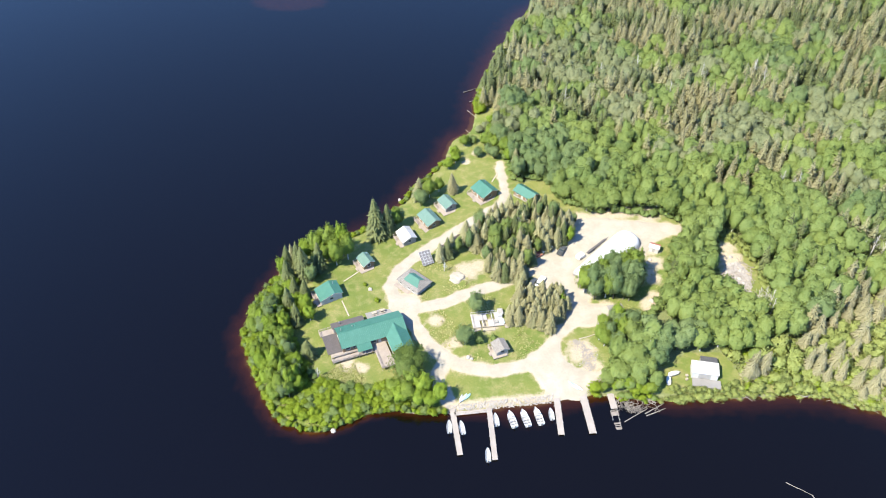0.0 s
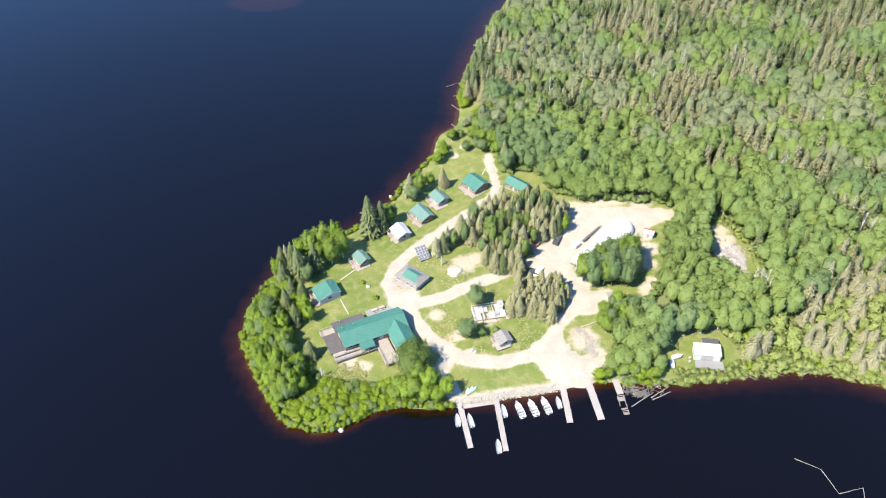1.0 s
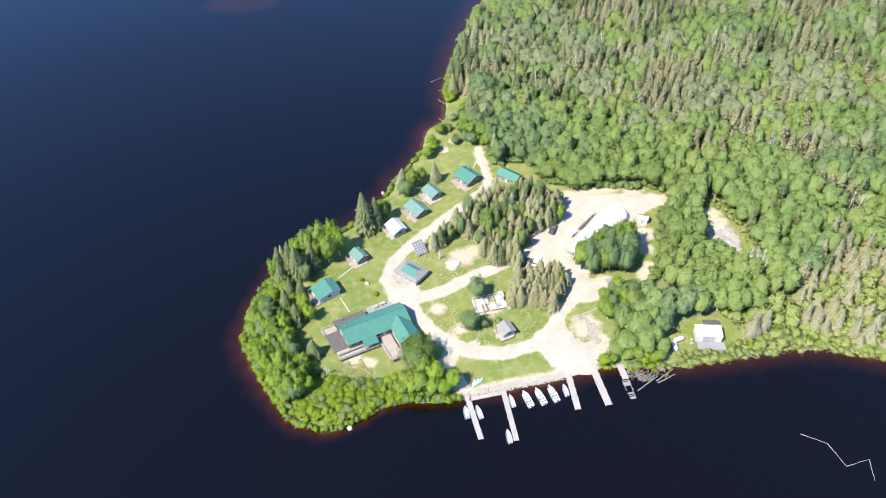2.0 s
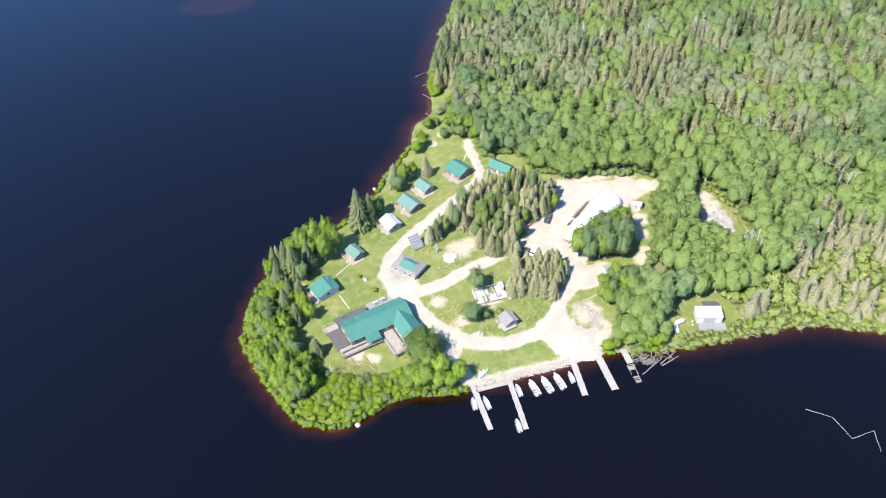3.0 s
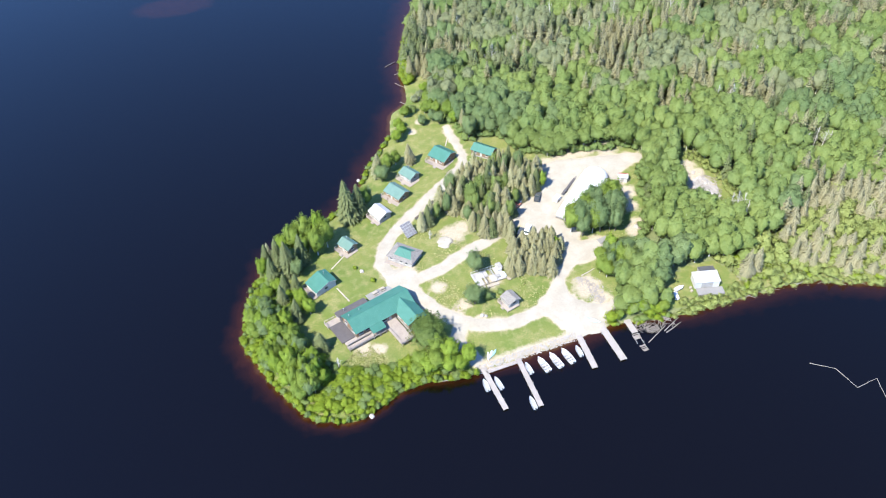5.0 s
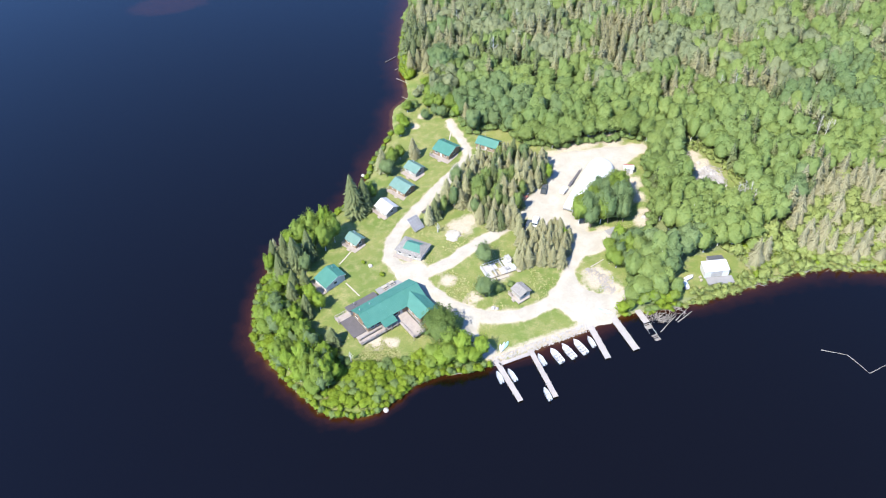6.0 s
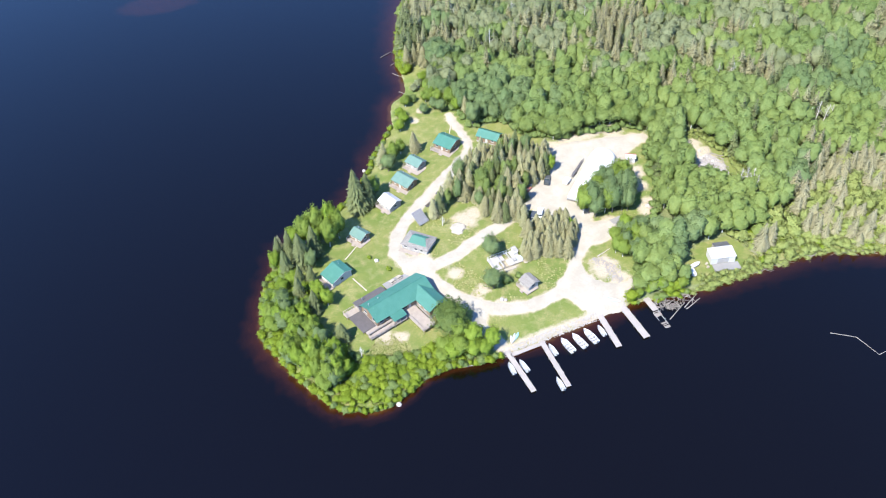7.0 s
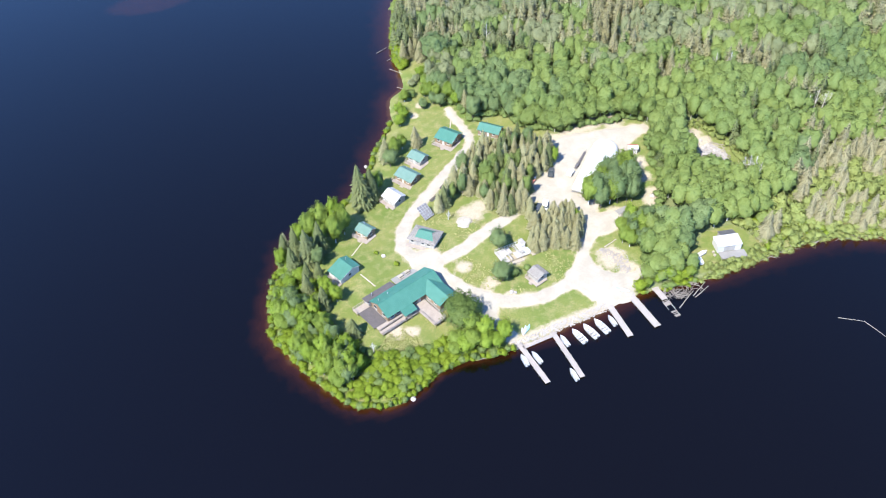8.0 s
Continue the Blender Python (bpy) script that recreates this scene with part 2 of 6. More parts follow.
ROAD_WEST = [(23.3, 265), (23.6, 254), (23.8, 242), (19.7, 235.6), (11.3, 227.6), (2.3, 219.8), (-6.8, 212.1), (-13.9, 203.6), (-17.4, 195.5), (-16.2, 187.3),
             (-11.6, 181), (-8.2, 174), (-2.9, 166.6), (5.6, 160.5), (16.1, 158.7), (26.7, 160.5), (33, 160)]
ROAD_MID = [(-12.5, 182.5), (-1, 184.8), (7.6, 188.9), (17.3, 192.6), (23.1, 195.4), (30.3, 199), (37, 200)]
LANDING = [(0.5, 161.5), (-1.5, 155), (1.5, 148)]
YARD = [(33, 204), (40, 211.3), (51.6, 226), (66.7, 224.3), (84, 222.5), (87, 219), (77, 214.5), (71.5, 207), (61, 196), (49, 186.5),
        (60, 183.3), (52, 177.3), (43, 175), (38.7, 171), (37.6, 166.7), (39.5, 161.5), (46, 158.8), (52, 159), (50, 156.4), (45, 152), (43, 148.2), (33.8, 147.8),
        (29.5, 155.7), (26.5, 160), (27.5, 164.4), (32.5, 168.4), (36.6, 174.9), (43.5, 186.1), (42, 189.3), (33.6, 193)]


def curve_through(pts, closed, n=6):
    """Points on a Catmull-Rom curve through pts."""
    p = np.array(pts, float)
    p = np.vstack([p[-1:], p, p[:2]]) if closed else np.vstack([2 * p[:1] - p[1:2], p, 2 * p[-1:] - p[-2:-1]])
    out = []
    for i in range(1, len(p) - 2):
        for s in np.arange(n) / n:
            a, b, c, d = p[i - 1], p[i], p[i + 1], p[i + 2]
            out.append(0.5 * (2 * b + (c - a) * s + (2 * a - 5 * b + 4 * c - d) * s * s + (3 * b - a - 3 * c + d) * s ** 3))
    if not closed:
        out.append(p[-2])
    return np.array(out)


def gap_to(line, x, y, closed):
    """Distance from points to a polyline."""
    a, b = line, np.roll(line, -1, 0)
    if not closed:
        a, b = a[:-1], b[:-1]
    best = np.full(x.shape, 1e9)
    for (ax, ay), (bx, by) in zip(a, b):
        dx, dy = bx - ax, by - ay
        t = np.clip(((x - ax) * dx + (y - ay) * dy) / (dx * dx + dy * dy + 1e-12), 0, 1)
        best = np.minimum(best, (x - ax - t * dx) ** 2 + (y - ay - t * dy) ** 2)
    return np.sqrt(best)


def inside(line, x, y):
    hit = np.zeros(x.shape, bool)
    for (ax, ay), (bx, by) in zip(line, np.roll(line, -1, 0)):
        if ay != by:
            hit ^= ((ay > y) != (by > y)) & (x < (bx - ax) * (y - ay) / (by - ay) + ax)
    return hit


def signed(line, x, y):
    """Positive inside a closed line."""
    return np.where(inside(line, x, y), 1, -1) * gap_to(line, x, y, True)


def ripple(x, y, s, k=0.0):
    """Smooth unevenness of about unit size and s metres across."""
    x, y = x / s, y / s
    return (np.sin(1.7 * x + 1.3 * y + k) + np.sin(-1.1 * x + 2.1 * y + 2.3 * k + 1) + np.sin(2.9 * x - 0.7 * y + 0.7 * k + 2) * 0.7
            + np.sin(0.6 * x + 3.7 * y + 1.9 * k) * 0.5) / 2.2


shore_line = np.vstack([SHORE[:2], curve_through(SHORE[2:-2], False, 5), SHORE[-2:]])
west_line, mid_line, landing_line = curve_through(ROAD_WEST, False), curve_through(ROAD_MID, False), curve_through(LANDING, False)
yard_line = curve_through(YARD, True, 5)


def inland(x, y):
    """Metres inland from the water's edge (negative: out on the lake)."""
    return signed(shore_line, x, y) + 0.35 * ripple(x, y, 2.6) + 0.2 * ripple(x, y, 0.9, 2.0)


def rise(d, x, y):
    """Height of the ground d metres inland."""
    up = 1.0 * (1 - np.exp(-np.maximum(d, 0) / 2.2)) + 0.08 * np.clip(d, 0, 110) + 0.02 * np.clip(d - 110, 0, 600)
    down = 0.55 * np.minimum(d, 0) - 0.02 * np.minimum(d, 0) ** 2
    return np.where(d > 0, up + 0.12 * ripple(x, y, 7, 1.0) * np.clip(d / 4, 0, 1), np.maximum(down, -9))


def land(x, y):
    """Height of the ground at one or many places."""
    x, y = np.atleast_1d(np.asarray(x, float)), np.atleast_1d(np.asarray(y, float))
    return rise(inland(x, y), x, y)


def z_at(x, y):
    return float(land(x, y)[0])


def road_field(x, y):
    """How far inside the driven gravel a place lies, in metres."""
    wob = 0.35 * ripple(x, y, 3.1, 0.4) + 0.2 * ripple(x, y, 1.2, 3.0)
    half = 2.1 - 0.7 * np.clip((y - 232) / 8, 0, 1)
    f = half - gap_to(west_line, x, y, False)
    f = np.maximum(f, 2.0 - gap_to(mid_line, x, y, False))
    f = np.maximum(f, 2.0 - gap_to(landing_line, x, y, False))
    f = np.maximum(f, 5.5 - np.hypot(x + 12.5, y - 184))
    f = np.maximum(f, signed(yard_line, x, y))
    return f + wob


# bare, sandy places: x, y, radius
BARE = [(8, 200, 6.5), (12.5, 203, 4.5), (44, 166, 5.5), (47.5, 161, 4.5), (102, 211, 4), (101.5, 205, 6.5), (101, 198, 8), (101, 191, 6.5), (98, 186, 3),
        (69, 185, 4), (72, 199, 3.5), (74.5, 209.5, 4), (-30, 160.5, 4.0), (-25, 159.5, 3.0), (-13.5, 186, 7), (9.5, 266.5, 2.5), (14, 273, 3), (17, 291, 2.5), (55, 184, 4),
        (3.5, 169, 3.5), (-2, 178, 3.5), (8.2, 163.2, 1.8), (-9.5, 188.5, 2.5), (60, 228, 7), (76, 227, 6), (52, 227, 5), (68, 229, 6), (-20, 177.8, 3.2), (-61, 171, 1.5), (15, 176, 4), (74.5, 204, 4.5), (73, 196.5, 4), (72, 189, 3.5), (44.5, 166, 6.5)] + [(2.0 + 3.0 * i, 145.9 + 0.34 * i, 2.4) for i in range(11)]
# clearings that hold no woods
CAMP = [(-70, 135), (45, 146), (45, 151.5), (55, 163), (61, 178), (70, 180), (77.5, 192), (82, 209), (89, 219), (86, 226), (55, 229.5), (46, 237),
        (40, 252), (29, 252), (27.5, 262), (25, 274), (20, 281), (28, 296), (25, 306), (10, 309), (-30, 300), (-75, 220)]
BARE_EAST = [(100, 219), (106, 214), (110.5, 203), (111, 191), (107.5, 184.5), (99, 185), (93.5, 194), (95.5, 207)]
GARAGE_LOT = [(65, 151), (66.5, 160), (78, 166), (90, 165), (93.5, 156), (91, 151), (78, 151)]
camp_line, bare_line, lot_line = (np.array(p, float) for p in (CAMP, BARE_EAST, GARAGE_LOT))


def wooded(x, y, margin=0.0):
    """Whether a place lies in the closed woods."""
    ok = ~inside(camp_line, x, y) & ~inside(bare_line, x, y) & ~inside(lot_line, x, y)
    return ok & (inland(x, y) > 1.2 + margin)


def sheet(name, xs, ys, height, material, keep=None, fields=()):
    """A grid of quads over xs and ys; fields are named numbers on its points."""
    gx, gy = np.meshgrid(xs, ys)
    gx, gy = gx.ravel(), gy.ravel()
    v = np.stack([gx, gy, height(gx, gy)], 1)
    nx, ny = len(xs), len(ys)
    i = (np.arange(ny - 1)[:, None] * nx + np.arange(nx - 1)).ravel()
    q = np.stack([i, i + 1, i + nx + 1, i + nx], 1)
    values = [(k, f(gx, gy)) for k, f in fields]
    if keep is not None:
        k = keep(gx, gy)
        q = q[k[q].any(1)]
        used = np.unique(q)
        back = np.zeros(len(v), int)
        back[used] = np.arange(len(used))
        v, q, values = v[used], back[q], [(k, f[used]) for k, f in values]
    me = mesh_of(name, v, q)
    for key, val in values:
        me.attributes.new(key, "FLOAT", "POINT").data.foreach_set("value", np.ascontiguousarray(val, dtype=np.float32))
    me.materials.append(material)
    me.polygons.foreach_set("use_smooth", np.ones(len(q), bool))
    return new(name, me)


def mesh_of(name, v, q):
    """A mesh of quads or triangles from arrays."""
    me = bpy.data.meshes.new(name)
    me.vertices.add(len(v))
    me.vertices.foreach_set("co", np.ascontiguousarray(v, dtype=np.float32).ravel())
    q = np.asarray(q)
    me.loops.add(q.size)
    me.loops.foreach_set("vertex_index", np.ascontiguousarray(q, dtype=np.int32).ravel())
    me.polygons.add(len(q))
    me.polygons.foreach_set("loop_start", np.arange(len(q), dtype=np.int32) * q.shape[1])
    me.update(calc_edges=True)
    return me


def spread(lo, hi, step, reach):
    """Even steps from lo to hi, then ever wider ones out to reach either way."""
    out = list(np.arange(lo, hi + step, step))
    s, w = step, out[-1]
    while w < reach:
        s *= 1.35
        w += s
        out.append(w)
    s, w = step, lo
    while w > -reach:
        s *= 1.35
        w -= s
        out.insert(0, w)
    return np.array(out)


def bare_amount(x, y):
    b = np.zeros(x.shape)
    for cx, cy, r in BARE:
        b = np.maximum(b, 1.25 - np.hypot(x - cx, y - cy) / r)
    b = np.maximum(b, 0.75 + 0.5 * road_field(x, y))
    d = inland(x, y)
    return np.clip(np.maximum(b, np.where(d < 0.5, 0.45, 0)), 0, 1.2)


def wood_amount(x, y):
    return np.where(wooded(x, y), np.where((x > 88) & (y < 150 + 0.3 * (x - 60)), 0.15, 1.0), 0.0)


def bed_amount(x, y):
    return np.clip(-inland(x, y) * 1.5, 0, 1)


def lake_depth(x, y):
    d = np.maximum(-inland(x, y), 0)
    shoal = np.clip(np.hypot((x + 83.5) / 1.9, y - 413) / 14, 0.6, 1)
    wide = 2.4 + 1.0 * ripple(x, y, 30, 0.5) - 0.8 * np.clip((x + 25) / 20, 0, 1) + 2.2 * np.clip((x - 50) / 20, 0, 1) + 2.6 * np.exp(-((x - 27) / 17) ** 2) + 3.0 * np.clip((y - 200) / 60, 0, 1) + 3.5 * np.exp(-((x + 64) / 14) ** 2 - ((y - 176) / 25) ** 2)
    return np.minimum(1 - np.exp(-d / np.maximum(wide, 1.1)), shoal)


ground = sheet("ground", spread(-74, 270, 1.5, 4200), spread(126, 440, 1.5, 4200), land, M["ground"],
               fields=(("bare", bare_amount), ("woods", wood_amount), ("bed", bed_amount)))
tagged(ground, "mown lawn and rough forest floor running down to the lake", "ground", kind="structure")
water = sheet("water", spread(-150, 150, 2.5, 4200), spread(95, 430, 2.5, 4200), lambda x, y: 0 * x, M["water"], fields=(("depth", lake_depth),))
tagged(water, "calm dark lake water, red-brown over the shallows", "lake", kind="structure")
road = sheet("road", np.arange(-24, 92, 0.8), np.arange(144, 270, 0.8),
             lambda x, y: land(x, y) + np.clip(0.16 * road_field(x, y), -0.35, 0.13), M["gravel"], keep=lambda x, y: (road_field(x, y) > -1.2) & (inland(x, y) > -3))
tagged(road, "pale sun-bleached gravel camp road widening into a yard", "gravel road", kind="structure")

# ---- building blocks ----
def part(name, bm, material, parent, label="", at=None):
    """Links a bmesh as one mesh object under a thing or a part."""
    me = bpy.data.meshes.new(name)
    bm.to_mesh(me)
    bm.free()
    me.materials.append(material)
    ob = new(name, me)
    ob.parent = parent
    if at is not None:
        ob.matrix_basis = at
    if label:
        ob["label"] = label
    return ob


def thing(name, x, y, turn, label, category, group="", z=None, kind=""):
    """An Empty at a thing's base, standing on the ground unless z is given."""
    ob = new(name)
    ob.empty_display_size = 0.5
    ob.matrix_basis = pose(x, y, z_at(x, y) if z is None else z, 0, 0, turn)
    return tagged(ob, label, category, group, kind)


def solid(bm, corners, faces):
    vs = [bm.verts.new(c) for c in corners]
    for f in faces:
        bm.faces.new([vs[i] for i in f])
    return vs


BOX = ((0, 3, 2, 1), (4, 5, 6, 7), (0, 1, 5, 4), (1, 2, 6, 5), (2, 3, 7, 6), (3, 0, 4, 7))


def box(bm, x0, x1, y0, y1, z0, z1, m=None):
    c = [(x0, y0, z0), (x1, y0, z0), (x1, y1, z0), (x0, y1, z0), (x0, y0, z1), (x1, y0, z1), (x1, y1, z1), (x0, y1, z1)]
    return solid(bm, [m @ Vector(p) for p in c] if m else c, BOX)


def slab(bm, a, b, c, d, thick):
    """A plate with the upper corners a, b, c, d."""
    up = [Vector(p) for p in (a, b, c, d)]
    low = [p - Vector((0, 0, thick)) for p in up]
    return solid(bm, low + up, BOX)


def prism(bm, outline, x0, x1):
    """An outline in y and z, drawn out along x."""
    n = len(outline)
    vs = [bm.verts.new((x, y, z)) for x in (x0, x1) for y, z in outline]
    bm.faces.new(vs[:n][::-1])
    bm.faces.new(vs[n:])
    for i in range(n):
        j = (i + 1) % n
        bm.faces.new((vs[i], vs[j], vs[n + j], vs[n + i]))


def rod(bm, a, b, r0, r1=None, sides=7):
    """A round bar from a to b, tapering from r0 to r1."""
    a, b = Vector(a), Vector(b)
    r1 = r0 if r1 is None else r1
    q = (b - a).to_track_quat("Z", "Y")
    rings = []
    for p, r in ((a, r0), (b, r1)):
        rings.append([bm.verts.new(p + q @ Vector((r * math.cos(t), r * math.sin(t), 0))) for t in (2 * math.pi * i / sides for i in range(sides))])
    for i in range(sides):
        j = (i + 1) % sides
        bm.faces.new((rings[0][i], rings[0][j], rings[1][j], rings[1][i]))
    bm.faces.new(rings[0][::-1])
    bm.faces.new(rings[1])


def soften(bm, width, segments=2):
    bmesh.ops.bevel(bm, geom=list(bm.edges), offset=width, segments=segments, affect="EDGES", profile=0.5)
    return bm


def fresh():
    return bmesh.new()


def boxes(*rows):
    bm = fresh()
    for r in rows:
        box(bm, *r)
    return bm


def lumpy(rng, r, squash=0.7, rough=0.22, level=2):
    """A worn boulder."""
    bm = fresh()
    bmesh.ops.create_icosphere(bm, subdivisions=level, radius=r)
    k = rng.uniform(0, 50)
    for v in bm.verts:
        n = noise.noise(v.co / r * 1.4 + Vector((k, k * 0.7, 0)))
        v.co *= 1 + rough * 2 * n
        v.co.z *= squash
        v.co.z = max(v.co.z, -0.35 * r)
    return bm

# ---- trees ----
def sprays_of(c, n, size, rng):
    """Three-cornered leaf sprays at the places c, facing n."""
    r = rng.normal(size=c.shape)
    t1 = np.cross(n, r)
    t1 /= np.linalg.norm(t1, axis=1)[:, None] + 1e-9
    t2 = np.cross(n, t1)
    s = size[:, None]
    k = rng.uniform(0.6, 1.3, size=(len(c), 3, 1))
    v = np.stack([c + t1 * s * k[:, 0], c + (t2 * 0.87 - t1 * 0.5) * s * k[:, 1], c - (t2 * 0.87 + t1 * 0.5) * s * k[:, 2]], 1)
    return v.reshape(-1, 3)


def tri(q):
    """Quads cut into triangles."""
    return np.concatenate([q[:, [0, 1, 2]], q[:, [0, 2, 3]]])


def tube(pts, radii, sides=5):
    """Quads of a tapering tube."""
    ang = np.arange(sides) * 2 * np.pi / sides
    v = np.concatenate([np.stack([p[0] + r * np.cos(ang), p[1] + r * np.sin(ang), np.full(sides, p[2])], 1) for p, r in zip(pts, radii)])
    q = [(k * sides + i, k * sides + (i + 1) % sides, (k + 1) * sides + (i + 1) % sides, (k + 1) * sides + i) for k in range(len(pts) - 1) for i in range(sides)]
    return v, tri(np.array(q))


def billowed(rng, count, depth):
    """An uneven rounded form: says how far out its skin lies, and how it bulges, in the directions asked for."""
    tops = rng.normal(size=(count, 3))
    tops[:, 2] = np.abs(tops[:, 2]) * 0.9 - 0.25
    tops = unit(tops)
    height, sharp = rng.uniform(0.45, 1.0, count), rng.uniform(0.5, 0.95, count) * count

    def skin(d):
        near = height * np.exp((d @ tops.T - 1) * sharp)
        k = near.argmax(1)
        return 1 - depth + 1.35 * depth * near.max(1), unit(d + 1.1 * (d - tops[k]))
    return skin


def crown_of(rng, centre, axes, sprays, size, billows, depth, ragged, lift, close=0.9, sides=11):
    """Vertices, triangles and facings of a crown: leaf sprays over a billowed skin that is closed below them."""
    skin = billowed(rng, billows, depth)
    d = unit(rng.normal(size=(sprays, 3)))
    d[:, 2] = np.where(d[:, 2] < -0.55, -d[:, 2], d[:, 2])
    far, bulge = skin(d)
    place = centre + d * axes * (far * (1 + ragged * rng.uniform(-0.09, 0.11, sprays)))[:, None]
    nrm = unit(bulge / axes * axes.mean() + rng.normal(scale=0.2 + 0.25 * ragged, size=d.shape) + np.array((0, 0, 0.2)))
    leaves = sprays_of(place, nrm, size * rng.uniform(0.6, 1.35, sprays), rng)
    zen = np.array([0.1, 0.42, 0.78, 1.15, 1.55, 2.05, 2.6])
    rings = len(zen)
    az = np.arange(sides) * 2 * np.pi / sides
    hd = np.stack([np.outer(np.sin(zen), np.cos(az)).ravel(), np.outer(np.sin(zen), np.sin(az)).ravel(), np.repeat(np.cos(zen), sides)], 1)
    hfar, hbulge = skin(hd)
    hull = centre + hd * axes * (hfar * close * rng.uniform(0.95, 1.05, len(hd)))[:, None]
    quads = np.array([(k * sides + i, (k + 1) * sides + i, (k + 1) * sides + (i + 1) % sides, k * sides + (i + 1) % sides) for k in range(rings - 1) for i in range(sides)])
    caps = np.array([(e, e + i, e + i + 1) for e in (0,) for i in range(1, sides - 1)])
    v = np.concatenate([leaves, hull])
    q = np.concatenate([np.arange(len(leaves)).reshape(-1, 3), tri(quads) + len(leaves), caps + len(leaves)])
    own = np.concatenate([np.repeat(bulge * 0.75 + d * 0.35 + nrm * 0.35, 3, 0), hbulge * 0.7 + hd * 0.5])
    return v, q, unit(own + np.array((0, 0, lift)))


def leafy(seed, height, radius, sprays, size, low=-0.04):
    """Crown and trunk arrays of a broadleaved tree: a billowed crown on a leaning trunk with a few limbs."""
    rng = np.random.default_rng(seed)
    fine = sprays > 700
    axes = np.array((radius * rng.uniform(0.9, 1.08), radius * rng.uniform(0.9, 1.08), height * (1 - low) * 0.5))
    centre = np.array((0, 0, height * (low + (1 - low) * 0.5)))
    v, q, puff = crown_of(rng, centre, axes, sprays, size, int(rng.integers(20, 30)), 0.42 if fine else 0.40, 0.95 if fine else 0.85, 0.14 if fine else 0.24, 0.9 if fine else 0.95)
    lean = rng.uniform(-0.25, 0.25, 2)
    tv, tq = tube([(0, 0, -0.4), (lean[0] * 0.5, lean[1] * 0.5, height * 0.4), (lean[0], lean[1], height * 0.8)], (0.018 * height, 0.013 * height, 0.004 * height))
    tvs, tqs, n2 = [tv], [tq], len(tv)
    for i in range(4 if fine else 0):
        a = 1.6 * i + rng.uniform(-0.4, 0.4)
        x, y, z = radius * 0.6 * np.cos(a), radius * 0.6 * np.sin(a), height * rng.uniform(0.5, 0.75)
        bv, bq = tube([(lean[0] * 0.4, lean[1] * 0.4, height * 0.3), (x * 0.5, y * 0.5, z * 0.75), (x, y, z)], (0.009 * height, 0.006 * height, 0.002 * height), 4)
        tvs.append(bv)
        tqs.append(bq + n2)
        n2 += len(bv)
    return v, q, np.concatenate(tvs), np.concatenate(tqs), puff


def unit(v):
    return v / (np.linalg.norm(v, axis=1)[:, None] + 1e-9)


def spruce(seed, height, radius, whorls, arms, bare=0.06, thin=1.0):
    """Crown and trunk arrays of a spruce: ragged whorls of drooping boughs, each a narrow bent kite, with gaps and long arms."""
    rng = np.random.default_rng(seed)
    out, puff = [], []
    side = rng.uniform(0, 6.283)
    for k in range(whorls):
        f = min(max((k + rng.uniform(-0.45, 0.45)) / whorls, 0.0), 0.985)
        z = height * (bare + (1 - bare) * f ** 0.9) * 0.98
        r = radius * (1 - f) ** 0.72 * (0.7 + 0.3 * min(1, 6 * f + 0.3)) * rng.uniform(0.8, 1.15)
        count = max(4, int(arms * (0.4 + 0.6 * (1 - f))))
        for i in range(count):
            a = 6.283 * (i + rng.uniform(-0.5, 0.5)) / count + k * 0.9
            L = r * rng.uniform(0.5, 1.25) * (1 + 0.16 * np.cos(a - side)) + 0.15
            w = (0.17 * L + 0.12) * thin * rng.uniform(0.7, 1.25)
            d = np.array((np.cos(a), np.sin(a), 0.0))
            s = np.array((-np.sin(a), np.cos(a), 0.0))
            drop = L * rng.uniform(0.05, 0.55)
            start = rng.uniform(0.1, 0.4)
            base = np.array((0, 0, z)) + d * start * L + np.array((0, 0, -drop * start * 0.5))
            roll = rng.uniform(-0.4, 0.4) * w
            mid = np.array((0, 0, z)) + d * L * rng.uniform(start + 0.25, 0.75) + np.array((0, 0, -drop * 0.4))
            out += [base, mid + s * w + np.array((0, 0, roll - 0.25 * w)), np.array((0, 0, z)) + d * L + np.array((0, 0, -drop)), mid - s * w + np.array((0, 0, -roll - 0.25 * w))]
            face = d * 0.75 + s * rng.normal(0, 0.3) + np.array((0, 0, 0.75 + rng.normal(0, 0.25)))
            puff += [face + np.array((-0.1, -0.12, 0.25))] * 4
    tip = np.array([(0.13, 0, height * 0.9), (0, 0.13, height * 0.9), (0, 0, height * 1.03), (-0.1, -0.1, height * 0.9)])
    v = np.concatenate([np.array(out), tip])
    puff += [np.array((0.0, -0.3, 1.0))] * 4
    tv, tq = tube([(0, 0, -0.4), (0, 0, height * 0.5), (0, 0, height * 0.97)], (0.012 * height, 0.008 * height, 0.002 * height))
    return v, tri(np.arange(len(v)).reshape(-1, 4)), tv, tq, unit(np.array(puff))


def bush(seed, height, radius, sprays, size, close=0.86, ragged=1.5):
    """Crown and stem arrays of a shrub that leafs to the ground."""
    rng = np.random.default_rng(seed)
    axes = np.array((radius * rng.uniform(0.85, 1.1), radius * rng.uniform(0.85, 1.1), height * 0.62))
    v, q, puff = crown_of(rng, np.array((0, 0, height * 0.36)), axes, sprays, size, int(rng.integers(11, 17)), 0.48, ragged, 0.22, close, 8)
    v[:, 2] = np.maximum(v[:, 2], -0.1)
    tv, tq = tube([(0, 0, -0.3), (0.1, 0, height * 0.3), (0.15, 0.05, height * 0.7)], (0.07, 0.05, 0.02), 4)
    return v, q, tv, tq, puff


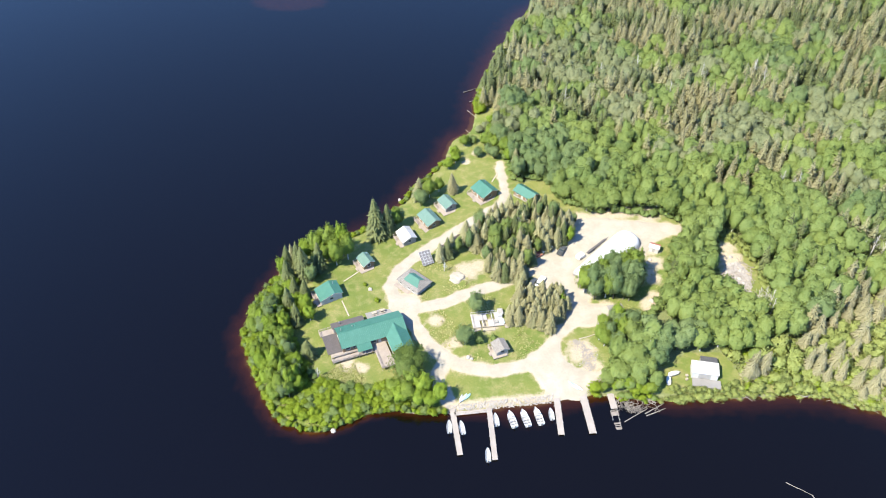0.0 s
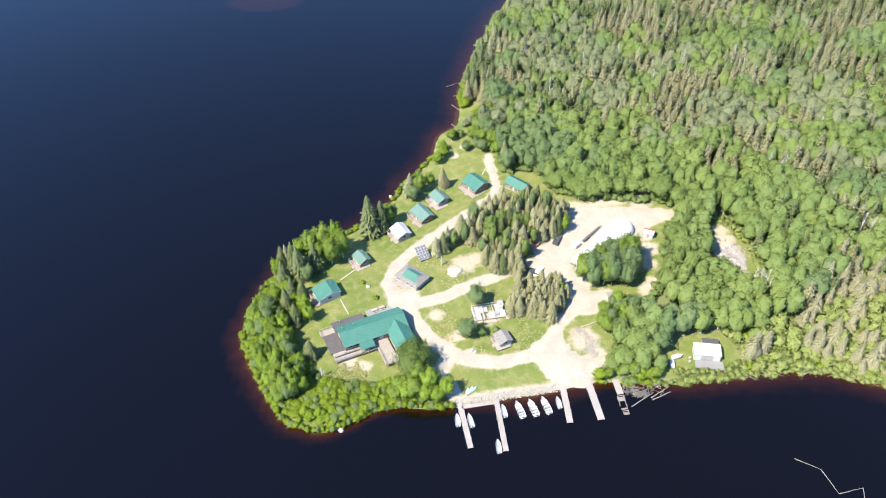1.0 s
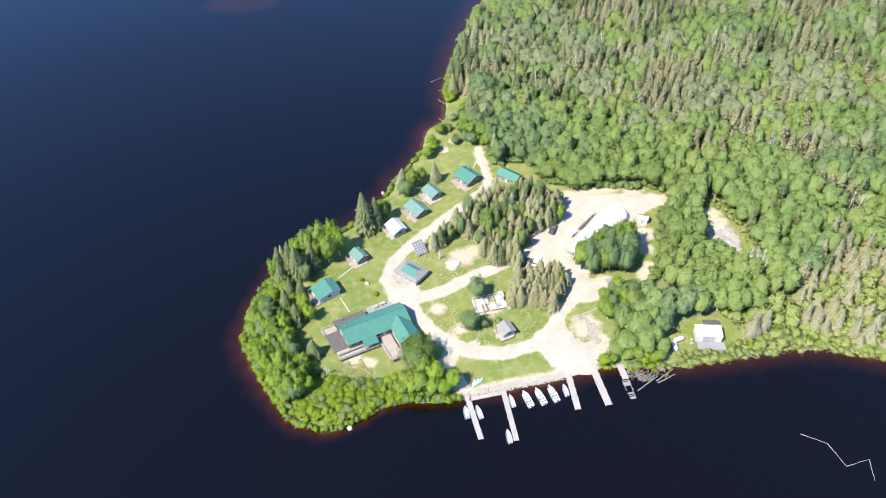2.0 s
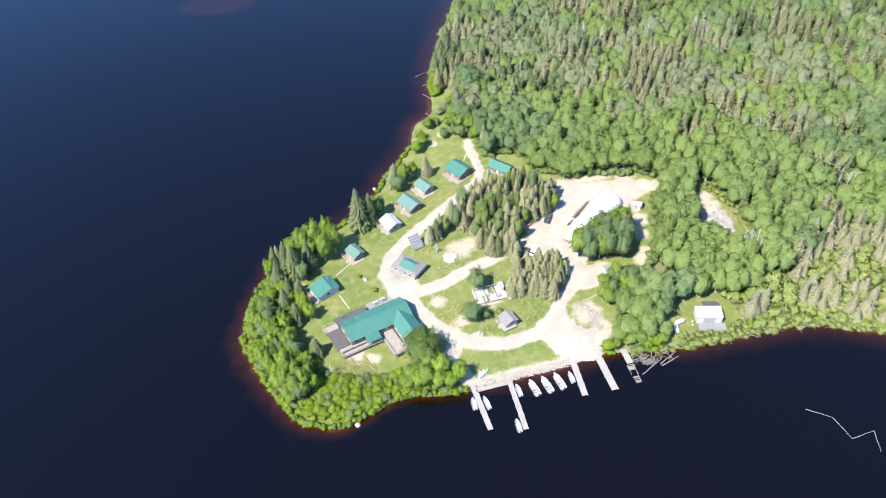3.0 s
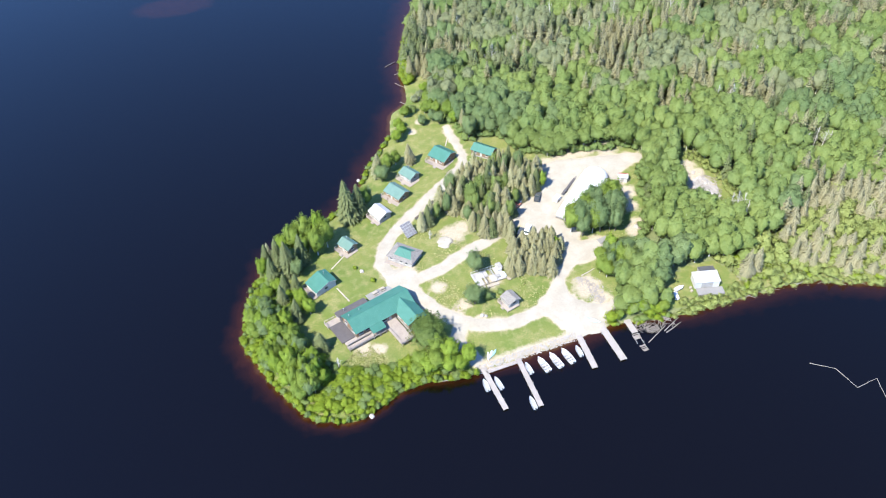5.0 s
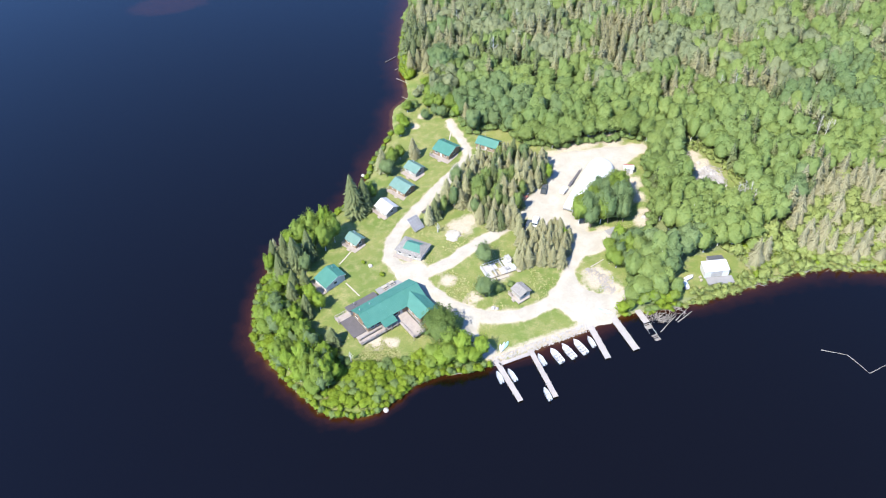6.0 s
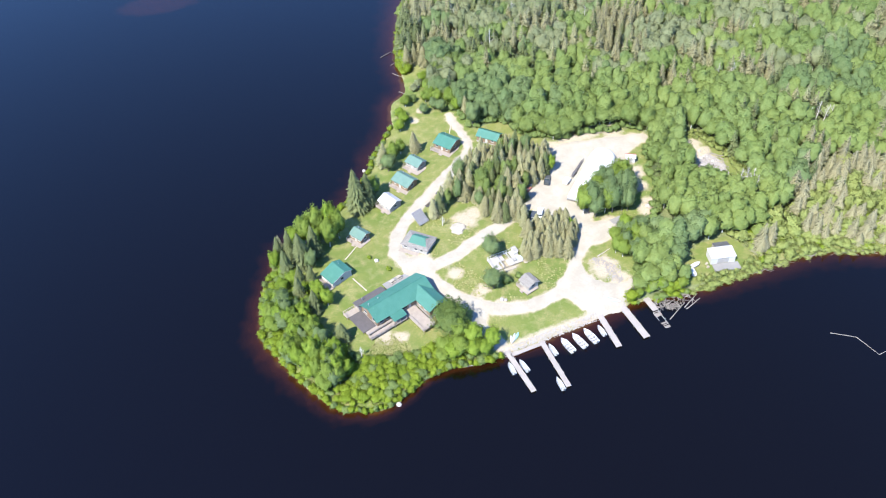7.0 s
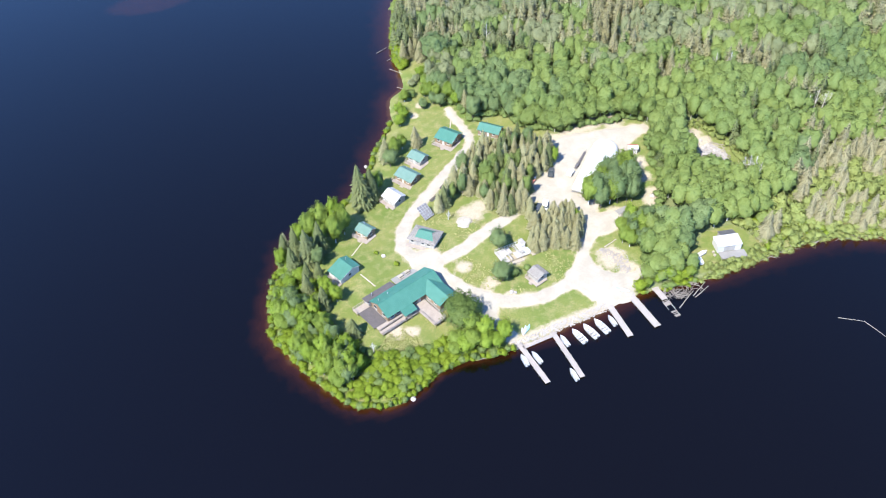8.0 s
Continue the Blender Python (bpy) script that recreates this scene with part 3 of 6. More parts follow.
# kind: maker, leaf, bark, nominal height and radius, label, category
KINDS = {
    "birch": (lambda s, fine: leafy(s, 11.0, 3.0, 1300 if fine else 320, 0.25 if fine else 0.37), "leaf_bright", "birch", 11.0, 3.0, "broadleaved tree with a bright green crown and pale trunk", "deciduous tree"),
    "aspen": (lambda s, fine: leafy(s, 12.0, 3.2, 1300 if fine else 320, 0.25 if fine else 0.37), "leaf_green", "birch", 12.0, 3.2, "broadleaved tree with a full mid-green crown", "deciduous tree"),
    "poplar": (lambda s, fine: leafy(s, 12.0, 3.4, 1300 if fine else 320, 0.25 if fine else 0.37), "leaf_cool", "bark", 12.0, 3.4, "broadleaved tree with a dense blue-green crown", "deciduous tree"),
    "olive": (lambda s, fine: leafy(s, 11.0, 4.6, 3600 if fine else 500, 0.19 if fine else 0.38), "leaf_olive", "bark", 11.0, 4.6, "large spreading tree with a dense olive-green crown", "deciduous tree"),
    "willow": (lambda s, fine: leafy(s, 11.0, 3.0, 1300 if fine else 320, 0.25 if fine else 0.37), "leaf_pale", "birch", 11.0, 3.0, "broadleaved tree with a thin grayish-green crown", "deciduous tree"),
    "spruce": (lambda s, fine: spruce(s, 14.0, 2.3, 60 if fine else 26, 32 if fine else 14, 0.03, 0.5 if fine else 0.85), "needle", "bark", 14.0, 2.2, "dark green spruce with drooping boughs", "spruce"),
    "old_spruce": (lambda s, fine: spruce(s, 14.0, 2.1, 44 if fine else 28, 24 if fine else 15, 0.04, 0.56 if fine else 0.62), "needle_pale", "bark", 14.0, 2.0, "lichen-gray spruce with thinning boughs", "spruce"),
    "brown_spruce": (lambda s, fine: spruce(s, 12.0, 1.8, 44 if fine else 25, 23 if fine else 14, 0.03, 0.6 if fine else 0.75), "needle_brown", "bark", 12.0, 1.7, "slender spruce with browned needles", "spruce"),
    "shrub": (lambda s, fine: bush(s, 3.0, 1.9, 520 if fine else 170, 0.19 if fine else 0.32), "leaf_sun", "bark", 3.0, 1.9, "low leafy shrub, bright green", "shrub"),
    "alder": (lambda s, fine: bush(s, 3.6, 2.0, 520 if fine else 170, 0.20 if fine else 0.34), "leaf_mid", "bark", 3.6, 2.0, "rounded shrub with mid-green leaves", "shrub"),
    "lush": (lambda s, fine: bush(s, 2.6, 1.9, 480 if fine else 200, 0.21 if fine else 0.34, 0.62, 2.6), "leaf_lush", "bark", 2.6, 1.9, "low shrub with pale yellow-green leaves", "shrub"),
    "edge_aspen": (lambda s, fine: leafy(s, 11.5, 3.1, 1300, 0.25), "leaf_fresh", "birch", 11.5, 3.1, "broadleaved tree with a full green crown edging the woods", "deciduous tree"),
    "scrub": (lambda s, fine: bush(s, 6.0, 3.0, 700 if fine else 360, 0.46, 0.68, 2.2), "leaf_lush", "bark", 6.0, 3.0, "small broadleaved tree with pale green leaves", "deciduous tree"),
    "shore_spruce": (lambda s, fine: spruce(s, 14.0, 3.0, 36, 22, 0.02, 0.42), "needle_shore", "bark", 14.0, 3.0, "pale spruce with long lichen-hung boughs", "spruce"),
}
NAME = {"birch": "birch_tree", "aspen": "aspen_tree", "poplar": "poplar_tree", "willow": "willow_tree", "olive": "spreading_tree", "spruce": "spruce_tree", "old_spruce": "spruce_tree", "brown_spruce": "spruce_tree",
        "shrub": "shrub", "alder": "shrub", "lush": "shrub", "edge_aspen": "aspen_tree", "scrub": "scrub_tree", "shore_spruce": "spruce_tree"}
WOODS_LEAF = {"birch": "leaf_fresh", "aspen": "leaf_mid"}
models, coarse = {}, {}


def set_puff(me, puff):
    """The way each leaf faces as part of its rounded crown."""
    me.attributes.new("puff", "FLOAT_VECTOR", "POINT").data.foreach_set("vector", np.ascontiguousarray(puff, dtype=np.float32).ravel())



def raw(material, name, v, q, parent, puff=None):
    me = mesh_of(name, v, q)
    if puff is not None:
        set_puff(me, puff)
    me.materials.append(material)
    ob = new(name, me)
    ob.parent = parent
    return ob


def plant(kind, x, y, height, radius=None, rng=random):
    """One tree or shrub of its own on the ground."""
    make, leaf, bark, h0, r0, label, category = KINDS[kind]
    k = rng.randrange(5)
    s = height / h0
    r = s if radius is None else radius / r0
    m = pose(x, y, z_at(x, y) - 0.05, rng.uniform(-2, 2), rng.uniform(-2, 2), rng.uniform(0, 360)) @ Matrix.Diagonal((r, r, s, 1))
    if (kind, k) not in models:
        cv, cq, tv, tq, puff = make(100 + 7 * k + len(kind), True)
        ob = new(NAME[kind])
        tagged(ob, label, category, "trees of the camp" if "shrub" not in category else "shrubs of the camp")
        raw(M[bark], "trunk" if h0 > 5 else "stem", tv, tq, ob)
        raw(M[leaf], "crown", cv, cq, ob, puff)
        models[kind, k] = ob
        ob.matrix_basis = m
        return ob
    ob = models[kind, k]
    keep = ob.matrix_basis.copy()
    ob.matrix_basis = Matrix.Identity(4)
    made = copy_thing(ob, m)
    ob.matrix_basis = keep
    return made


def stand(name, kind, xs, ys, hs, rs, label, rng, fine=False, category="woods", tones=None):
    """Far woods: many trees of one kind as one mass of leaves."""
    make, leaf, bark, h0, r0, _, _ = KINDS[kind]
    zs = land(xs, ys)
    vs, qs, mats, tints, puffs, n = [], [], [], [], [], 0
    for i in range(len(xs)):
        k = int(rng.integers(6))
        if (kind, k, fine) not in coarse:
            coarse[kind, k, fine] = make(500 + 11 * k, fine)
        cv, cq, tv, tq, puff = coarse[kind, k, fine]
        a = rng.uniform(0, 6.283)
        ca, sa = np.cos(a), np.sin(a)
        rot = np.array(((ca, -sa, 0), (sa, ca, 0), (0, 0, 1))) @ np.diag((rs[i] / r0, rs[i] / r0, hs[i] / h0))
        tilt = rng.normal(scale=0.035, size=2)
        tint = rng.uniform() if tones is None else tones[i]
        spin = np.array(((ca, -sa, 0), (sa, ca, 0), (0, 0, 1)))
        puffs += [puff @ spin.T, np.tile((0.0, 0.0, 1.0), (len(tv), 1))]
        for v, q, m in ((cv, cq, 0), (tv, tq, 1)):
            w = v @ rot.T
            w[:, 0] += tilt[0] * w[:, 2] + xs[i]
            w[:, 1] += tilt[1] * w[:, 2] + ys[i]
            w[:, 2] += zs[i]
            vs.append(w)
            qs.append(q + n)
            n += len(v)
            mats.append(np.full(len(q), m))
            tints.append(np.full(len(v), tint))
    me = mesh_of(name, np.concatenate(vs), np.concatenate(qs))
    me.materials.append(M[WOODS_LEAF.get(kind, leaf)])
    me.materials.append(M[bark])
    me.polygons.foreach_set("material_index", np.concatenate(mats).astype(np.int32))
    me.attributes.new("tint", "FLOAT", "POINT").data.foreach_set("value", np.concatenate(tints).astype(np.float32))
    set_puff(me, np.concatenate(puffs))
    return tagged(new(name, me), label, category, kind="stuff")


def scatter(line, gap, rng, margin=0.0):
    """Places at least about gap apart inside a closed outline."""
    line = np.array(line, float)
    x0, y0 = line.min(0)
    x1, y1 = line.max(0)
    xs, ys = np.meshgrid(np.arange(x0, x1, gap), np.arange(y0, y1, gap * 0.87))
    xs = xs + (np.arange(xs.shape[0]) % 2)[:, None] * gap / 2
    xs, ys = xs.ravel(), ys.ravel()
    xs = xs + rng.uniform(-0.32, 0.32, xs.shape) * gap
    ys = ys + rng.uniform(-0.32, 0.32, ys.shape) * gap
    ok = inside(line, xs, ys)
    return xs[ok], ys[ok]


trng = random.Random(11)
nrng = np.random.default_rng(23)
# single trees: kind, x, y, height, radius
for row in (
    ("spruce", -24.4, 221.6, 19, 3.9), ("spruce", -20.3, 222.6, 15, 3.2), ("aspen", -17.6, 226, 10, 3.0), ("old_spruce", -9.2, 242.8, 11, 2.6), ("aspen", -37.6, 205.6, 13, 3.7), ("spruce", -43.2, 203, 14, 2.6),
    ("spruce", -47.7, 198.8, 16, 3.2), ("spruce", -51, 204.7, 13, 2.4), ("spruce", -54.5, 204.6, 12, 2.3), ("spruce", -53.5, 197, 12, 2.6), ("birch", -56.5, 203, 8, 2.2), ("old_spruce", -53.8, 208.5, 9, 1.5),
    ("old_spruce", -1.0, 206.3, 9, 2.0), ("spruce", 1.4, 207.6, 10, 2.1), ("old_spruce", 3.2, 210.8, 10, 2.0), ("spruce", -51.5, 184.4, 11, 2.3), ("spruce", -48, 177.5, 10, 2.1), ("brown_spruce", 3.7, 246.2, 10, 2.3), ("spruce", -50, 190.5, 10, 2.0), ("spruce", -46.5, 189.5, 9, 2.0)):
    plant(*row, rng=trng)
for row in (
    ("birch", -35.5, 211, 16, 2.8), ("aspen", -40, 212, 14, 3.8), ("aspen", -45, 210.5, 13, 3.8), ("aspen", -33.8, 208.6, 13, 3.4), ("aspen", -42, 207.5, 9, 3.0), ("birch", -49, 209.5, 10, 3.0), ("poplar", -45.4, 197, 9, 2.8), ("poplar", -15.8, 228.2, 8, 2.4), ("aspen", -5.2, 243.8, 9, 3.2),
    ("aspen", -1.5, 247.3, 7, 2.4), ("poplar", -8.6, 238.9, 8.5, 3.1), ("birch", 2.5, 262.6, 6, 2.5), ("birch", 5.2, 266.4, 6, 2.4), ("birch", 4.9, 271.5, 5, 2.4), ("aspen", 9.1, 278.3, 6, 2.4),
    ("birch", -43.7, 178.9, 8, 2.6), ("birch", -45.9, 184.2, 7, 2.4), ("birch", -52.5, 192.5, 6, 2.4), ("birch", -56, 190.5, 6, 2.4)):
    plant(*row, rng=trng)
for row in (
    ("olive", -10.6, 157.5, 10.5, 6.8), ("aspen", -9.0, 152.5, 9, 3.4), ("birch", -13.0, 147.6, 7, 3.0), ("birch", -7.2, 146.6, 7, 2.8), ("aspen", -16.2, 147.8, 5.5, 2.6), ("spruce", -42.6, 163.8, 8, 2.7), ("poplar", 7.2, 168.4, 8.5, 3.9), ("poplar", 11.2, 181.2, 9.5, 3.6), ("alder", 11.6, 169.3, 4, 1.9), ("alder", 16.5, 170.3, 2.4, 1.5),
    ("birch", -0.6, 148.0, 8, 3.0), ("birch", -5.7, 150.2, 9, 3.5), ("aspen", -10.6, 148.2, 8, 3.4), ("birch", -3.8, 146.4, 6, 2.6), ("aspen", -14.5, 150.3, 7, 3), ("poplar", 14.5, 270, 5, 2.4),
    ("poplar", 21, 267.5, 7, 2.4), ("poplar", 19, 271, 6, 2.4), ("shrub", -26.6, 194.4, 1.3, 0.9), ("shrub", -22.0, 186.3, 1.6, 1.1), ("alder", 12.5, 281, 4, 2.2), ("aspen", 17.5, 278, 6, 2.6), ("poplar", 29.5, 298, 17, 7.6), ("aspen", 18.8, 276, 8, 3), ("poplar", 23, 281, 9, 3.4), ("aspen", 25.7, 271, 9, 3.2),
    ("aspen", 21.4, 273.5, 8, 3), ("birch", 27, 264.5, 8, 2.8), ("poplar", 31, 266, 9, 3.2), ("willow", 15.6, 289, 3, 2.2), ("willow", 18.4, 291.5, 3.4, 2.4), ("birch", 21, 294, 5, 2.6), ("aspen", 20.5, 285, 7, 2.8), ("poplar", 28.5, 274.5, 6, 2.6), ("birch", 45.2, 213.6, 8, 2.3), ("spruce", 43.0, 212.6, 11, 2.2), ("birch", 39.2, 184.0, 7, 2.2), ("old_spruce", 40.6, 211.4, 10, 2.0)):
    plant(*row, rng=trng)

# groves in and round the camp: outline, gap, kinds with weights, height range, width range
GROVES = (
    ([(2, 207), (8, 211.3), (12, 208), (16, 199), (20, 194.8), (24.5, 191), (27, 191), (29, 199.7), (34.8, 207.5), (40, 211.5), (47, 218), (50.5, 224), (44, 228), (36, 232.5), (25.5, 231.5),
      (20.5, 229), (11.5, 220.5)], 2.7, (("spruce", 4), ("brown_spruce", 6), ("edge_aspen", 2), ("old_spruce", 5), ("poplar", 1)), (5, 12), (1.4, 2.5)),
    ([(20.5, 178.2), (21.8, 174.8), (26, 177), (35.5, 173), (41.5, 183.6), (40.5, 188.2), (32.6, 188.8), (26.3, 187.5)], 1.9, (("brown_spruce", 8), ("old_spruce", 2)), (5, 9.5), (1.4, 2.1)),
    ([(47.5, 190.5), (51.5, 185.8), (60, 184.8), (65.5, 187.5), (68, 198), (64, 201), (57.8, 197.6), (52, 194)], 2.9, (("poplar", 6), ("aspen", 3)), (10, 14), (2.8, 3.8)),
    ([(50, 172.2), (51, 168.5), (54, 164.5), (59.5, 168.6), (60.3, 177), (55.5, 179.5)], 3.2, (("poplar", 5), ("aspen", 4), ("birch", 2)), (6, 10), (2.2, 3)),
    ([(46, 152), (52, 158.5), (58, 164.5), (64.5, 166.5), (64.5, 159), (64, 150.3), (57.4, 150.8), (48, 151.6)], 2.6, (("birch", 3), ("shrub", 5), ("alder", 3), ("aspen", 1)), (3, 6), (1.8, 2.6)),
)
for outline, gap, mix, (h0, h1), (w0, w1) in GROVES:
    names, weights = [k for k, _ in mix], [w for _, w in mix]
    for x, y in zip(*scatter(outline, gap, nrng)):
        if z_at(x, y) > 0.3:
            kind = trng.choices(names, weights)[0]
            if math.hypot(x - 21, y - 212) < 5.5 and trng.random() < 0.75:
                kind = "edge_aspen"
            f = trng.random()
            if "shrub" in KINDS[kind][6]:
                plant(kind, x, y, h0 * (0.8 + 0.5 * f), w0 + (w1 - w0) * f, trng)
            else:
                plant(kind, x, y, h0 + (h1 - h0) * f, (w0 + (w1 - w0) * trng.random()) * (0.75 + 0.5 * f), trng)

# the leafy point south of the lodge
POINT = [(-62.5, 185), (-57.8, 187.3), (-52.6, 181.7), (-49.6, 173.5), (-45.5, 167), (-43.5, 160.9), (-38.5, 154.5), (-24, 151.5), (-17.5, 152.5), (-9, 147.5), (-1, 144.8), (-5.3, 144.6), (-24.1, 144.3),
         (-33.2, 139.3), (-44.5, 140), (-53, 148.3), (-58.6, 161.5), (-63.8, 174)]
WEST_BANK = [(-57, 201), (-52, 200), (-47, 188), (-44, 184), (-49.6, 174), (-53, 181), (-61.5, 185), (-61.5, 190)]
HIGH = [(-62, 184), (-58, 186), (-53, 180), (-50, 172), (-46, 165), (-44, 158), (-44, 150), (-50, 146), (-57, 158), (-62, 174)]
px_, py_ = scatter(POINT, 2.05, nrng)
for x, y in zip(px_, py_):
    if inland(np.array([x]), np.array([y]))[0] < 0.35:
        continue
    tall = inside(np.array(HIGH, float), np.array([x]), np.array([y]))[0]
    f = trng.random()
    if tall and f < 0.52:
        plant(trng.choice(("birch", "aspen", "birch", "poplar", "aspen", "birch")), x, y, trng.uniform(5.5, 11), trng.uniform(1.8, 3.3), trng)
    else:
        kind = trng.choice(("shrub", "shrub", "shrub", "alder"))
        plant(kind, x, y, trng.uniform(1.2, 3.0), trng.uniform(1.2, 2.4), trng)
# leafy fringe that overhangs the water
fringe = [p for p in curve_through(SHORE[9:29], False, 14)]
last, low_growth = None, []
for x, y in fringe:
    if last is None or math.hypot(x - last[0], y - last[1]) > 1.15:
        last = (x, y)
        if x < 0.5 and trng.random() < 0.92:
            gx_, gy_ = x + trng.uniform(-0.3, 0.9) * (1 if x < -40 else 0), y + trng.uniform(0.0, 0.7)
            low_growth.append((gx_, gy_, trng.uniform(1.0, 2.4), trng.uniform(1.0, 1.7)))
px_, py_ = scatter(WEST_BANK, 2.6, nrng)
for x, y in zip(px_, py_):
    if inland(np.array([x]), np.array([y]))[0] > 0.8:
        plant(trng.choice(("shrub", "alder", "birch")), x, y, trng.uniform(2.2, 4.5), trng.uniform(1.5, 2.2), trng)

for x in np.arange(47, 138, 0.8):
    y = float(np.interp(x, (47, 66, 88, 108, 118, 138), (150.6, 148.7, 150.2, 151.5, 150.3, 143))) + trng.uniform(-0.9, 0.8)
    if trng.random() < 0.85 and not 49.8 < x < 53.5:
        low_growth.append((float(x) + trng.uniform(-0.6, 0.6), y, trng.uniform(0.5, 1.4), trng.uniform(0.8, 1.9)))
for x, y in zip(*scatter([(68, 150.5), (90, 151.5), (93, 157), (88, 153.2), (78, 152), (70, 152.5)], 1.7, nrng)):
    low_growth.append((float(x), float(y), trng.uniform(1.0, 2.6), trng.uniform(0.9, 1.6)))
for x, y in curve_through(SHORE[2:7], False, 26):
    if y > 302:
        low_growth.append((float(x) + trng.uniform(0.3, 1.2), float(y), trng.uniform(1.5, 3.5), trng.uniform(1.2, 2.0)))
        low_growth.append((float(x) + trng.uniform(2.0, 4.5), float(y), trng.uniform(2.5, 5.5), trng.uniform(1.4, 2.4)))
low_growth = np.array(low_growth)
third = np.arange(len(low_growth)) % 3 == 0
east = low_growth[:, 0] > 66
for kind, sel in (("shrub", ~third & ~east), ("alder", third & ~east), ("lush", east)):
    stand("shore_shrubs", kind, *low_growth[sel].T, "low leafy shrubs hanging over the shoreline", nrng, True, "shrubs")

# the closed woods
ex = np.array([(10, 300), (30, 440), (120, 500), (330, 520), (330, 100), (120, 130), (60, 140), (40, 160), (20, 280)], float)
wx, wy = scatter(ex, 4.3, nrng)
reach = np.where(wy < 285, 70 + 0.72 * (wy - 20), np.maximum(168 + 0.4 * (wy - 144), 285 - (wy - 277) * 2.2))
ok = wooded(wx, wy) & (wx < reach) & (wy < 440)
# small openings: before the hidden cabin, and where bare trunks show
for gx_, gy_, ga_, gb_ in ((31.5, 279.5, 3.4, 5.0), (149, 203, 9, 3.2), (107, 181, 4, 4), (71, 177, 4.5, 6)):
    ok &= np.hypot((wx - gx_) / ga_, (wy - gy_) / gb_) > 1
wx, wy = wx[ok], wy[ok]
n1, n2 = ripple(wx, wy, 26, 0.6), ripple(wx, wy, 11, 2.6)
# trees of one kind stand in small groups
seeds = nrng.choice(len(wx), len(wx) // 13, replace=False)
group_of = np.argmin((wx[:, None] - wx[seeds]) ** 2 + (wy[:, None] - wy[seeds]) ** 2, axis=1)
stray = nrng.uniform(size=len(wx)) < 0.15
u = np.where(stray, nrng.uniform(size=len(wx)), nrng.uniform(size=len(seeds))[group_of])
far = np.clip((wy - 250) / 60, 0, 1)
south_east = (wx > 92) & (wy < 184) & (wy < 150 + 0.41 * (wx - 60))
conifer = 0.06 + 0.40 * far + 0.16 * np.clip((wx - 120) / 60, 0, 1) + 0.30 * n1 + 0.12 * n2
conifer = np.where(south_east, 0.3, conifer)
conifer = np.where((wy < 268) & (wx < 100), 0.05, conifer)
is_con = u < np.clip(conifer, 0.03, 0.85)
v2 = np.where(stray, nrng.uniform(size=len(wx)), nrng.uniform(size=len(seeds))[group_of])
tone_of = (nrng.uniform(size=len(seeds))[group_of] + nrng.normal(0, 0.12, len(wx))) % 1.0
tone = ripple(wx, wy, 17, 4.0)
kind_of = np.where(is_con, np.where(south_east, 7, np.where(v2 < 0.42 + 0.25 * n2, 0, np.where(v2 < 0.75, 1, 2))),
                   np.where(v2 < 0.40 + 0.42 * tone - 0.22 * far, 3, np.where(v2 < 0.74 + 0.25 * tone - 0.22 * far, 4, np.where(v2 < 0.82 + 0.15 * tone - 0.15 * far, 5, 6))))
dark_grove = (np.hypot((wx - 40) / 17, (wy - 262) / 15) < 1) | (np.hypot(wx - 30, wy - 303) < 7)
kind_of = np.where((kind_of == 6) & (wy < 245) & (wx < 150), 4, kind_of)
kind_of = np.where(south_east & ~is_con, 8, kind_of)
kind_of = np.where(dark_grove & (kind_of >= 3), 5, kind_of)
# groups that stand out in the woods: x, y, radius, place in the order of kinds below
CONIFER_GROUPS = [(100, 316, 10, 1), (88, 282, 8, 1), (78, 307, 7, 1), (79, 258, 5, 1), (73, 275, 6, 1), (100, 267, 9, 2), (112, 291, 12, 2), (139, 297, 10, 1), (126, 296, 8, 2),
                  (110, 241, 8, 2), (141, 236, 8, 2), (128, 253, 7, 1), (144, 220, 5, 1), (23, 327, 8, 0), (37, 347, 9, 1), (118, 160, 8, 7), (98, 156, 5, 7), (139, 182, 9, 7), (149, 173, 9, 7), (134, 152, 8, 7), (128, 170, 8, 7)]
LEAF_GROUPS = [(57, 320, 12, 6), (75, 326, 11, 6), (53, 343, 10, 6), (164, 274, 17, 6), (125, 269, 12, 6), (181, 238, 12, 5), (147, 286, 5, 3), (133, 248, 5, 3), (151, 254, 6, 3), (94, 227, 8, 3), (81, 234, 8, 3),
               (112, 222, 9, 4), (155, 225, 9, 5), (173, 217, 10, 5), (158, 194, 13, 3), (130, 203, 16, 4), (84, 186, 12, 3), (100, 172, 9, 3), (58, 274, 6, 3), (66, 259, 6, 3), (43, 256, 14, 5), (36, 267, 8, 5), (74.5, 241, 8, 3)]
for gx_, gy_, gr_, k in LEAF_GROUPS + CONIFER_GROUPS:
    member = (np.hypot(wx - gx_, wy - gy_) < gr_ * nrng.uniform(0.75, 1.2, len(wx))) & (nrng.uniform(size=len(wx)) < (0.68 if k == 7 else 0.82))
    kind_of = np.where(member, k, kind_of)
    is_con = np.where(member, k in (0, 1, 2, 7), is_con)
edge_d = gap_to(camp_line, wx, wy, True)
h = np.where(is_con, nrng.uniform(9, 15, len(wx)), nrng.uniform(7.6, 12.6, len(wx)))
r = np.where(is_con, nrng.uniform(2.0, 3.0, len(wx)), nrng.uniform(2.4, 4.7, len(wx)))
low = np.where(wy > 298, np.clip((inland(wx, wy) + 4) / 8, 0.6, 1), np.clip(inland(wx, wy) / 7, 0.35, 1))
h, r = h * low, r * (0.5 + 0.5 * low)
h = np.where(south_east, h * np.where(is_con, 0.8, 0.55), h)
r = np.where(south_east, r * np.where(is_con, 1.0, 0.8), r)
